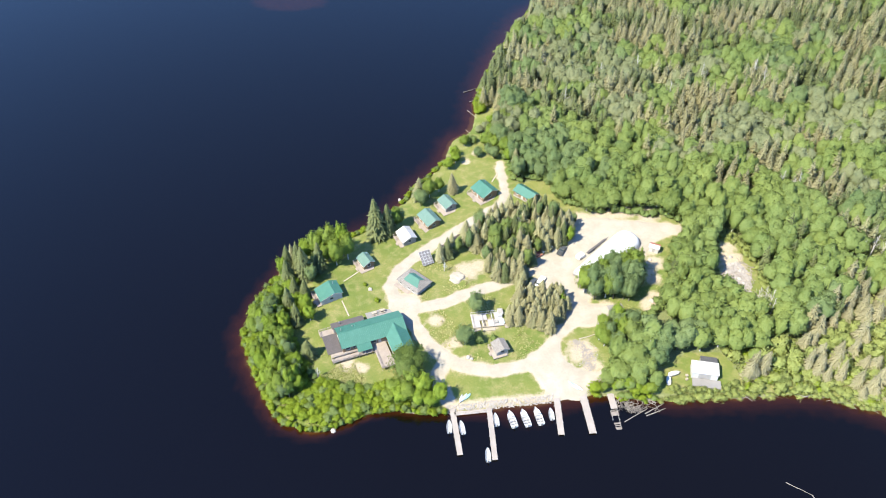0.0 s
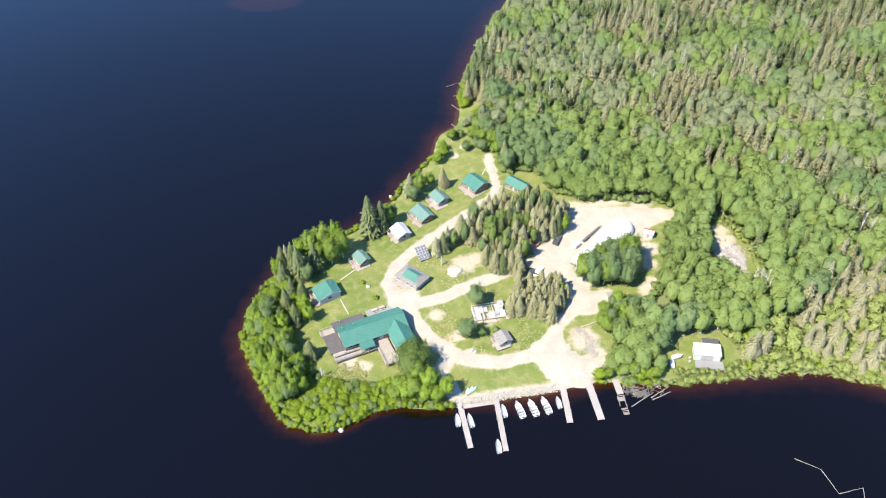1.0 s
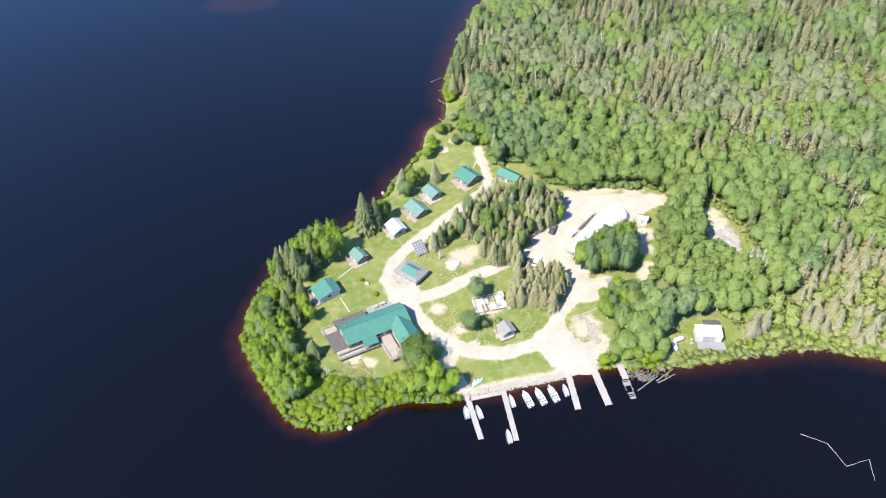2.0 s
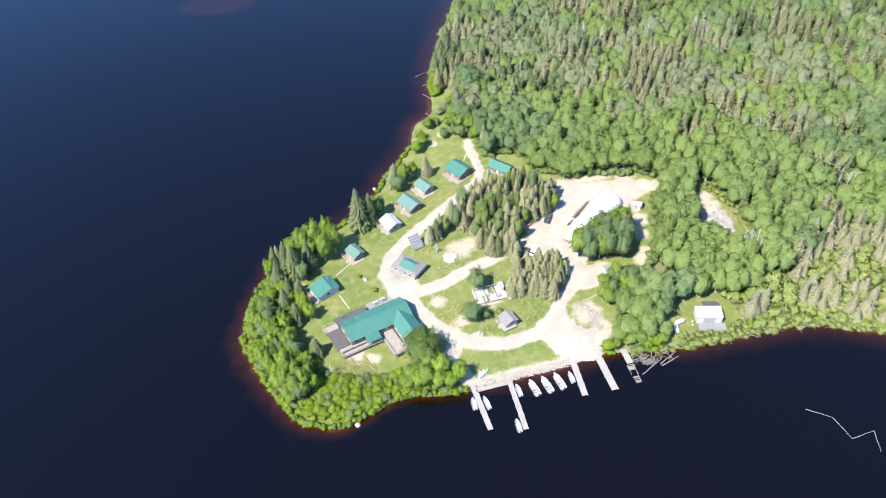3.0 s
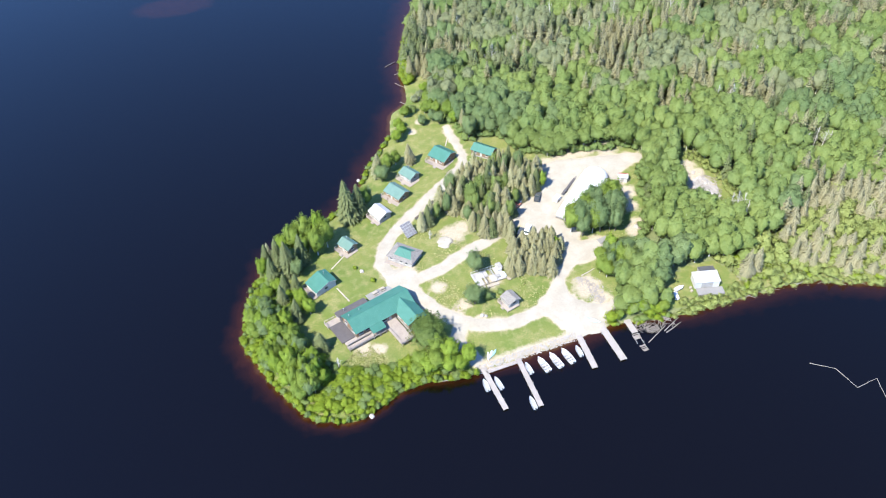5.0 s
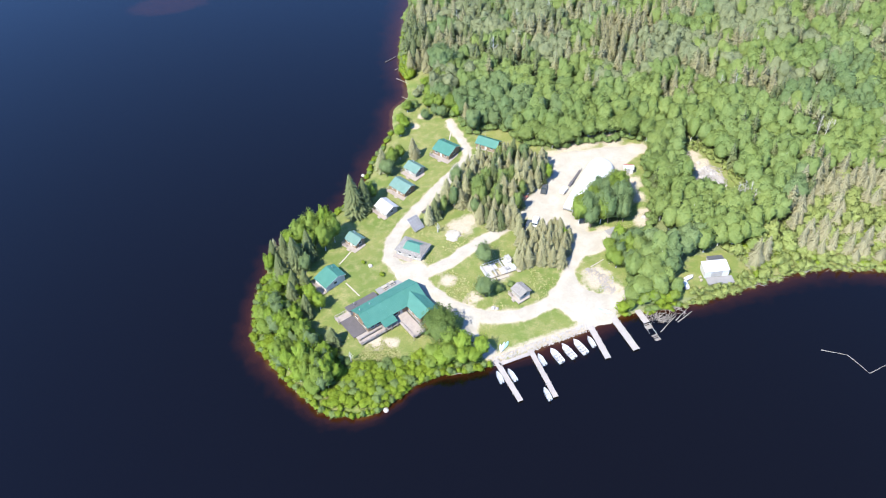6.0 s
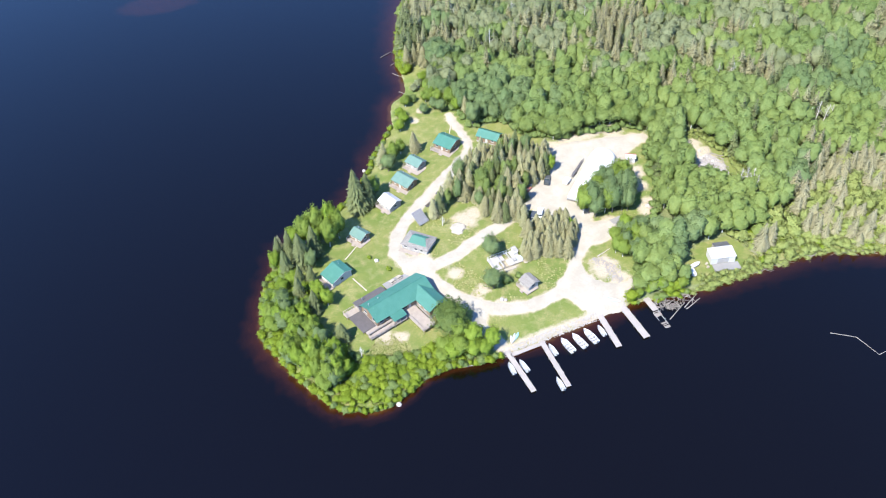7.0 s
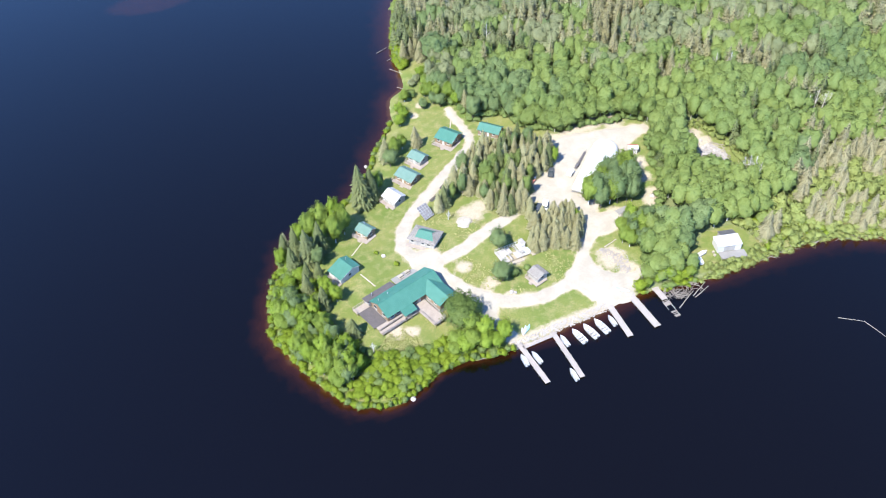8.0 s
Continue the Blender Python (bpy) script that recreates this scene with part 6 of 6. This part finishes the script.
# ---- rock bank, boulders ----
srng = random.Random(31)
bank = fresh()
for i in range(760):
    f = srng.random()
    x = 1.0 + 33.0 * f
    base = 144.6 + 0.125 * max(0.0, x - 4) - (0.3 if x < 10 else 0)
    y = base + srng.uniform(-0.6, 2.0)
    r = srng.uniform(0.12, 0.36)
    rock = lumpy(srng, r, srng.uniform(0.6, 0.9), 0.24, 1)
    m = pose(x, y, max(z_at(x, y), -0.1) + 0.12 * r, srng.uniform(0, 360), srng.uniform(0, 360), srng.uniform(0, 360))
    back = {}
    for v in rock.verts:
        back[v] = bank.verts.new(m @ v.co)
    for fc in rock.faces:
        bank.faces.new([back[v] for v in fc.verts])
    rock.free()
me = bpy.data.meshes.new("rock_bank")
bank.to_mesh(me)
bank.free()
me.materials.append(M["stone"])
tagged(new("rock_bank", me), "bank of pale broken rock along the landing", "rocks", kind="stuff")
spoil = fresh()
for i in range(620):
    f, k = srng.random(), min(1.0, abs(srng.gauss(0, 0.5)))
    side = math.copysign(k, srng.random() - 0.5) * (1.6 + 2.2 * math.sin(math.pi * f))
    x, y = 42.2 + 6.2 * f + 1.3 * math.sin(5 * f) + side * 0.88, 170.6 - 11.6 * f + side * 0.47
    r = 0.06 + 0.26 * srng.random() ** 2
    rock = lumpy(srng, r, srng.uniform(0.5, 0.9), 0.25, 1)
    m = pose(x, y, z_at(x, y) + 0.2 * (1 - k) - 0.25 * r, srng.uniform(0, 360), srng.uniform(0, 360), 0)
    back = {v: spoil.verts.new(m @ v.co) for v in rock.verts}
    for fc in rock.faces:
        spoil.faces.new([back[v] for v in fc.verts])
    rock.free()
me = bpy.data.meshes.new("rubble")
spoil.to_mesh(me)
spoil.free()
me.materials.append(M["rubble"])
tagged(new("rubble", me), "heap of pale rubble and broken stone beside the yard", "rubble", kind="stuff")


def boulder(x, y, r, label, z=None):
    me = bpy.data.meshes.new("boulder")
    bm = lumpy(srng, r, 0.75, 0.22, 2)
    bm.to_mesh(me)
    bm.free()
    me.materials.append(M["stone"])
    ob = new("boulder", me)
    ob.matrix_basis = pose(x, y, (z_at(x, y) if z is None else z) + 0.2 * r, 0, 0, srng.uniform(0, 360))
    return tagged(ob, label, "boulder", "boulders")


boulder(-24.8, 192.2, 0.75, "pale boulder on the lawn")
boulder(-62.0, 193.9, 0.75, "pale boulder standing in the shallows", -0.1)
boulder(-60.9, 193.2, 0.4, "small pale stone standing in the shallows", -0.1)
boulder(-32.3, 137.6, 0.85, "pale boulder at the water's edge of the point", -0.1)
boulder(-36.2, 151.2, 1.1, "pale boulder among the shrubs of the point")
boulder(8.2, 163.3, 0.7, "low pale boulder in a bare ring by the road")
boulder(9.2, 162.7, 0.5, "low pale stone in a bare ring by the road")
boulder(-16.9, 244.0, 0.7, "pale boulder on the lake bank", 0.1)
boulder(-15.2, 243.2, 0.5, "pale stone on the lake bank", 0.2)
boulder(73, 205, 0.7, "pale boulder by the yard's edge")
boulder(70.5, 186.5, 0.9, "pale boulder in a small clearing")

for x, y, r in ((58.5, 417.5, 1.6), (60.5, 419.5, 1.3), (57, 414.8, 1.0), (62, 421, 1.5), (56.2, 416.2, 0.8), (59.6, 421.6, 1.1)):
    boulder(x, y, r, "pale bare rock on the far lake shore", 0.0)
for i in range(26):
    a, k = srng.uniform(0, 6.28), srng.random() ** 0.5
    boulder(101.2 + 4.2 * k * math.cos(a), 199 + 8 * k * math.sin(a), srng.uniform(0.25, 0.8), "pale rock on the bare cleared ground")

def debris(cx, cy, wide, deep, count, label):
    """Broken pale stone and splintered wood strewn over cleared ground."""
    bm = fresh()
    for i in range(count):
        a, k = srng.uniform(0, 6.28), srng.random() ** 0.6
        x, y = cx + wide * k * math.cos(a), cy + deep * k * math.sin(a)
        l, w, h = srng.uniform(0.15, 1.1), srng.uniform(0.08, 0.3), srng.uniform(0.06, 0.22)
        box(bm, -l, l, -w, w, -0.05, h, pose(x, y, z_at(x, y) + 0.03, srng.uniform(-14, 14), srng.uniform(-14, 14), srng.uniform(0, 180)))
    me = bpy.data.meshes.new("debris")
    bm.to_mesh(me)
    bm.free()
    me.materials.append(M["rubble"])
    return tagged(new("debris", me), label, "debris", kind="stuff")


debris(102, 196.5, 4.2, 7.5, 420, "pale broken stone and slash on the bare cleared ground")

# heap of light sand
bm = fresh()
bmesh.ops.create_icosphere(bm, subdivisions=3, radius=1.0)
for v in bm.verts:
    k = 1 + 0.55 * noise.noise(v.co * 1.6)
    v.co.x *= 2.9 * k
    v.co.y *= 2.4 * k
    v.co.z = max(-0.25, v.co.z * 0.8 * k)
me = bpy.data.meshes.new("sand_mound")
bm.to_mesh(me)
bm.free()
me.materials.append(M["gravel"])
sp = new("sand_mound", me)
sp.matrix_basis = pose(5.4, 197.0, z_at(5.4, 197.0), 0, 0, 30)
tagged(sp, "low heap of pale sand beside the track", "sand mound")

# ---- driftwood and log boom ----
def log(name, a, b, r, label, category, group, z0, z1, material="drift"):
    bm = fresh()
    A, B = Vector((*a, z0)), Vector((*b, z1))
    k = 5
    pts = [A.lerp(B, i / k) + Vector((srng.uniform(-1, 1), srng.uniform(-1, 1), 0)) * r * 0.6 for i in range(k + 1)]
    for i in range(k):
        rod(bm, pts[i], pts[i + 1], r * (1 - 0.10 * i), r * (1 - 0.10 * (i + 1)), 8)
    me = bpy.data.meshes.new(name)
    bm.to_mesh(me)
    bm.free()
    me.materials.append(M[material])
    return tagged(new(name, me), label, category, group)


log("driftwood_log", (54.4, 141.0), (61.9, 145.4), 0.17, "long bare driftwood trunk floating off the bank", "log", "driftwood logs", 0.1, 0.2)
log("driftwood_log", (61.0, 143.9), (67.5, 147.4), 0.2, "long bare driftwood trunk floating off the bank", "log", "driftwood logs", 0.1, 0.25)
log("driftwood_log", (61.4, 143.0), (67.7, 145.7), 0.2, "long bare driftwood trunk floating off the bank", "log", "driftwood logs", 0.1, 0.15)
for i in range(110):
    x = srng.uniform(53.3, 65)
    y = srng.uniform(145.2, 149.6) - (0.9 if 56 < x < 60 else 0)
    a = srng.uniform(0.2, 2.9)
    l = srng.uniform(0.8, 2.8)
    log("driftwood_log", (x - l / 2 * math.cos(a), y - l / 2 * math.sin(a)), (x + l / 2 * math.cos(a), y + l / 2 * math.sin(a)), srng.uniform(0.035, 0.10),
        "bleached driftwood pole tangled on the bank", "log", "driftwood logs", 0.1 + srng.uniform(0, 0.5), 0.1 + srng.uniform(0, 0.9))
for i in range(34):
    x = srng.uniform(88, 134)
    d = srng.uniform(-0.8, 0.5)
    y = float(np.interp(x, (88, 108, 118, 136), (150, 151.4, 150.2, 143.5))) + d
    a = srng.gauss(-0.1, 0.45)
    l = srng.uniform(2, 6)
    log("driftwood_log", (x - l / 2 * math.cos(a), y - l / 2 * math.sin(a)), (x + l / 2 * math.cos(a), y + l / 2 * math.sin(a)), srng.uniform(0.07, 0.16),
        "bleached fallen trunk lying along the shore", "log", "driftwood logs", 0.15, 0.35)
for a, b in (((-64.9, 171.5), (-62.2, 166.5)), ((-65.5, 174), (-64.3, 170)), ((-27.5, 141), (-22, 143.6)), ((-20, 143.8), (-13.5, 144.9)), ((-58.8, 200), (-60.2, 196)), ((-10, 143.9), (-5, 143.2)),
             ((11, 307), (15, 301)), ((9.5, 322), (15, 325)), ((12, 314), (16, 316)), ((9.8, 292), (13, 288)), ((21, 341), (25, 345)), ((72, 148.6), (75.5, 151))):
    log("driftwood_log", a, b, 0.14, "bleached fallen trunk lying along the shore", "log", "driftwood logs", 0.2, 0.4)
for i in range(40):
    a, k = srng.uniform(0, 6.28), srng.random() ** 0.5
    x, y = 104 + 4.0 * k * math.cos(a), 199 + 8 * k * math.sin(a)
    b, l = srng.uniform(0, 3.1), srng.uniform(1.2, 3.6)
    z = z_at(x, y) + 0.15
    log("slash_log", (x - l / 2 * math.cos(b), y - l / 2 * math.sin(b)), (x + l / 2 * math.cos(b), y + l / 2 * math.sin(b)), srng.uniform(0.06, 0.14),
        "bleached felled branch on the bare cleared ground", "log", "felled branches", z, z + srng.uniform(0, 0.3))
BOOM = [(96.4, 120.7), (102.5, 116.8), (104.5, 109.2), (111.8, 110.6), (110.0, 103.9)]
for a, b in zip(BOOM, BOOM[1:]):
    log("boom_log", a, b, 0.12, "thin floating boom log chained to the next", "log", "log boom", 0.08, 0.08)

def log_stack(ax, ay, bx, by):
    """A low pile of dark poles added where dark strips run beside the road."""
    L = math.hypot(bx - ax, by - ay)
    t = thing("log_stack", ax, ay, math.degrees(math.atan2(by - ay, bx - ax)), "low pile of dark poles added along a dark strip by the road", "logs", "log stacks")
    for row, count in ((0, 4), (1, 3), (2, 2)):
        for i in range(count):
            bm = fresh()
            y = 0.34 * (i - (count - 1) / 2)
            rod(bm, (srng.uniform(-0.2, 0.2), y, 0.14 + 0.29 * row), (L + srng.uniform(-0.3, 0.3), y + srng.uniform(-0.05, 0.05), 0.14 + 0.29 * row + srng.uniform(0, 0.06)), 0.17, 0.13, 8)
            part("pole", bm, M["frame_dark"] if row < 2 else M["bark"], t)


for ends in ((-1.6, 212.8, 1.7, 214.9), (4.0, 218.0, 7.0, 220.6), (8.6, 222.0, 11.8, 224.8)):
    log_stack(*ends)
snag(0.6, 200.6, 4.2, "broken gray stump with splintered limbs beside the sand")
log("edge_log", (44.1, 170.9), (49.6, 172.7), 0.2, "pale squared log edging the rubble", "log", "edging logs", z_at(44.1, 170.9) + 0.12, z_at(49.6, 172.7) + 0.15, "lumber")

# ---- yard things ----
def solar_array():
    t = thing("solar_array", -5.8, 205.8, 24, "tilted solar panel array on steel posts beside the road", "solar panels")
    tilt = pose(0, 0, 2.3, 33, 0, 0)
    part("rack", boxes((-2.05, 2.05, -0.06, 0.06, 1.9, 2.05), (-0.08, 0.08, -0.08, 0.08, -0.6, 2.1)), M["steel"], t)
    bm = fresh()
    for x in (-1.2, 0, 1.2):
        box(bm, x - 0.04, x + 0.04, -2.7, 2.7, -0.14, -0.05, tilt)
    part("beam", bm, M["steel"], t)
    for i in range(4):
        for j in range(5):
            bm = fresh()
            x, y = -2.1 + 1.06 * i, -2.6 + 1.04 * j
            box(bm, x, x + 1.03, y, y + 1.01, -0.045, 0.0, tilt)
            p = part("solar_panel", bm, M["alu"], t)
            bm = fresh()
            box(bm, x + 0.06, x + 0.97, y + 0.06, y + 0.95, 0.001, 0.006, tilt)
            part("cell_sheet", bm, M["cell"], p)
    return t


solar_array()


def wheel(parent, x, y, r=0.36, w=0.24):
    bm = fresh()
    rod(bm, (x, y - w / 2, r), (x, y + w / 2, r), r, sides=16)
    t = part("wheel", soften(bm, 0.03, 1), M["rubber"], parent)
    bm = fresh()
    rod(bm, (x, y - w / 2 - 0.01, r), (x, y + w / 2 + 0.01, r), r * 0.55, sides=12)
    part("rim", bm, M["steel"], t)


def pickup(x, y, turn, paint, label, bed=True):
    t = thing("pickup_truck" if bed else "parked_car", x, y, turn, label, "pickup truck" if bed else "car", "parked vehicles")
    W = 0.95
    body = fresh()
    low = [(-2.65, 0.5), (-2.65, 1.0), (-0.7 if bed else -2.4, 1.05), (1.15, 1.05), (2.5, 0.95), (2.65, 0.75), (2.65, 0.45)]
    n = len(low)
    vs = [body.verts.new((a, s * W, b)) for s in (-1, 1) for a, b in low]
    body.faces.new(vs[:n])
    body.faces.new(vs[n:][::-1])
    for i in range(n):
        j = (i + 1) % n
        body.faces.new((vs[j], vs[i], vs[n + i], vs[n + j]))
    bmesh.ops.recalc_face_normals(body, faces=body.faces)
    part("body", soften(body, 0.06, 2), M[paint], t)
    c0, c1 = (-0.75, 1.25) if bed else (-2.2, 1.2)
    cab = fresh()
    solid(cab, [(c0, -W + 0.05, 1.04), (c1, -W + 0.05, 1.04), (c1, W - 0.05, 1.04), (c0, W - 0.05, 1.04),
                (c0 + 0.25, -W + 0.2, 1.72), (c1 - 0.65, -W + 0.2, 1.72), (c1 - 0.65, W - 0.2, 1.72), (c0 + 0.25, W - 0.2, 1.72)], BOX)
    cabin_part = part("cab", soften(cab, 0.05, 2), M["glass"], t)
    part("cab_roof", soften(boxes((c0 + 0.2, c1 - 0.6, -W + 0.17, W - 0.17, 1.68, 1.77)), 0.03, 1), M[paint], cabin_part)
    if bed:
        part("bed_wall", boxes((-2.6, -0.8, -W + 0.02, -W + 0.1, 1.0, 1.3), (-2.6, -0.8, W - 0.1, W - 0.02, 1.0, 1.3), (-2.62, -2.54, -W + 0.1, W - 0.1, 1.0, 1.3)), M[paint], t)
    for sx in (-1.65, 1.7):
        for s in (-1, 1):
            wheel(t, sx, s * (W - 0.1))
    for s in (-1, 1):
        part("headlight", soften(boxes((2.6, 2.68, s * 0.65 - 0.16, s * 0.65 + 0.16, 0.72, 0.88)), 0.02, 1), M["alu"], t)
    return t


pickup(42.3, 208.9, 60, "paint_dark", "charcoal pickup truck parked at the trees' edge")
pickup(36.9, 209.9, 40, "paint_white", "white pickup truck parked under the trees")
# this red car is added in place of brownish clutter under the trees
pickup(33.0, 206.2, 35, "paint_red", "faded red car shape added for brownish clutter under the trees", False)
pickup(30.8, 193.6, 55, "paint_dark", "dark car parked between two groves", False)
pickup(33.6, 194.4, 60, "paint_white", "white car parked between two groves", False)


def long_trailer():
    t = thing("flatbed_trailer", 55.0, 211.2, 44.5, "long low dark flatbed trailer beside the white shelter", "trailer", "parked vehicles")
    part("frame_rail", boxes((-5.6, 5.6, -0.36, -0.26, 0.55, 0.75), (-5.6, 5.6, 0.26, 0.36, 0.55, 0.75)), M["frame_dark"], t)
    part("bed", boxes((-5.4, 4.9, -0.4, 0.4, 0.75, 0.83)), M["roof_dark"], t)
    part("drawbar", boxes((5.6, 6.8, -0.1, 0.1, 0.5, 0.65)), M["frame_dark"], t)
    for x in (-3.2, -2.2):
        for s in (-1, 1):
            wheel(t, x, s * 0.5)
    return t


long_trailer()
t = thing("utility_trailer", 48.4, 205.8, 40, "small white box trailer parked behind the flatbed", "trailer", "parked vehicles")
part("box", soften(boxes((-1.4, 1.4, -0.9, 0.9, 0.5, 1.7)), 0.05, 2), M["paint_white"], t)
part("drawbar", boxes((1.4, 2.6, -0.06, 0.06, 0.4, 0.52)), M["frame_dark"], t)
for s in (-1, 1):
    wheel(t, -0.1, s * 1.0, 0.32)
t = thing("fuel_drum", 52.6, 208.9, 0, "dark drum standing beside the flatbed trailer", "drum")
bm = fresh()
rod(bm, (0, 0, -0.05), (0, 0, 1.0), 0.45, sides=18)
part("shell", soften(bm, 0.03, 1), M["frame_dark"], t)
for x, y, a, label in ((72.3, 157.3, 15, "white covered boat on a trailer by the garage"), (70.0, 155.0, 80, "white upturned boat on the grass by the garage")):
    t = thing("stored_boat", x, y, a, label, "boat", "stored boats")
    part("hull", hull_mesh(3.6, 1.5, 0.7), M["gel"], t, at=pose(0, 0, 0.4))
    part("cover", soften(boxes((-1.55, 0.9, -0.66, 0.66, 0.94, 1.06)), 0.07, 2), M["fabric"], t)
    part("cradle", boxes((-1.2, -1.0, -0.7, 0.7, -0.3, 0.35), (1.0, 1.2, -0.5, 0.5, -0.3, 0.45)), M["gray_wall"], t)
for x, y in ((76.2, 156.9), (75.9, 155.6)):
    t = thing("crate", x, y, 20, "pale wooden crate on the grass", "crate", "crates")
    part("slats", soften(boxes((-0.4, 0.4, -0.35, 0.35, -0.05, 0.6)), 0.03, 1), M["lumber"], t)

# plank paths between the cabins
for (ax, ay), (bx, by) in (((-34.0, 187.0), (-31.0, 179.8)), ((-34.4, 196.8), (-28.0, 203.4)), ((19.5, 252), (22.3, 258.5))):
    L = math.hypot(bx - ax, by - ay)
    t = thing("boardwalk", ax, ay, math.degrees(math.atan2(by - ay, bx - ax)), "narrow pale plank path across the lawn", "boardwalk", "plank paths", kind="", z=0.0)
    bm = fresh()
    n = int(L / 0.35)
    for i in range(n):
        x = L * i / n
        wx_, wy_ = ax + (bx - ax) * i / n, ay + (by - ay) * i / n
        z = z_at(wx_, wy_)
        box(bm, x, x + 0.31, -0.22, 0.22, z + 0.02, z + 0.08)
    tagged(part("planks", bm, M["lumber"], t), kind="stuff")

# pale stone terrace and picnic tables behind the lodge
def picnic_table(x, y, a):
    t = thing("picnic_table", x, y, a, "pale wooden picnic table behind the lodge", "table", "picnic tables")
    part("tabletop", boxes(*[(-0.9, 0.9, -0.37 + 0.15 * i, -0.24 + 0.15 * i, 0.70, 0.75) for i in range(5)]), M["lumber"], t)
    for s in (-1, 1):
        part("bench", boxes((-0.9, 0.9, s * 0.7 - 0.13, s * 0.7 + 0.13, 0.40, 0.45)), M["lumber"], t)
        part("trestle", boxes((s * 0.6 - 0.05, s * 0.6 + 0.05, -0.8, 0.8, 0.33, 0.40), (s * 0.6 - 0.05, s * 0.6 + 0.05, -0.3, -0.2, -0.1, 0.7), (s * 0.6 - 0.05, s * 0.6 + 0.05, 0.2, 0.3, -0.1, 0.7)), M["lumber"], t)


t = thing("concrete_pad", 57.8, 184.0, 12, "pale concrete pad in the gravel at the woods' edge", "concrete pad")
part("slab", soften(boxes((-2.6, 2.6, -1.2, 1.2, -0.3, 0.22)), 0.04, 1), M["concrete"], t)
picnic_table(-22.5, 180.6, 25)
picnic_table(-20.0, 181.7, 18)
picnic_table(-17.9, 162.3, 70)
t = thing("stone_terrace", -21.3, 181.0, 21, "pale concrete terrace along the lodge's back wall", "terrace")
part("paving", soften(boxes((-4.2, 4.5, -1.4, 1.4, -0.4, 0.1)), 0.04, 1), M["concrete"], t)
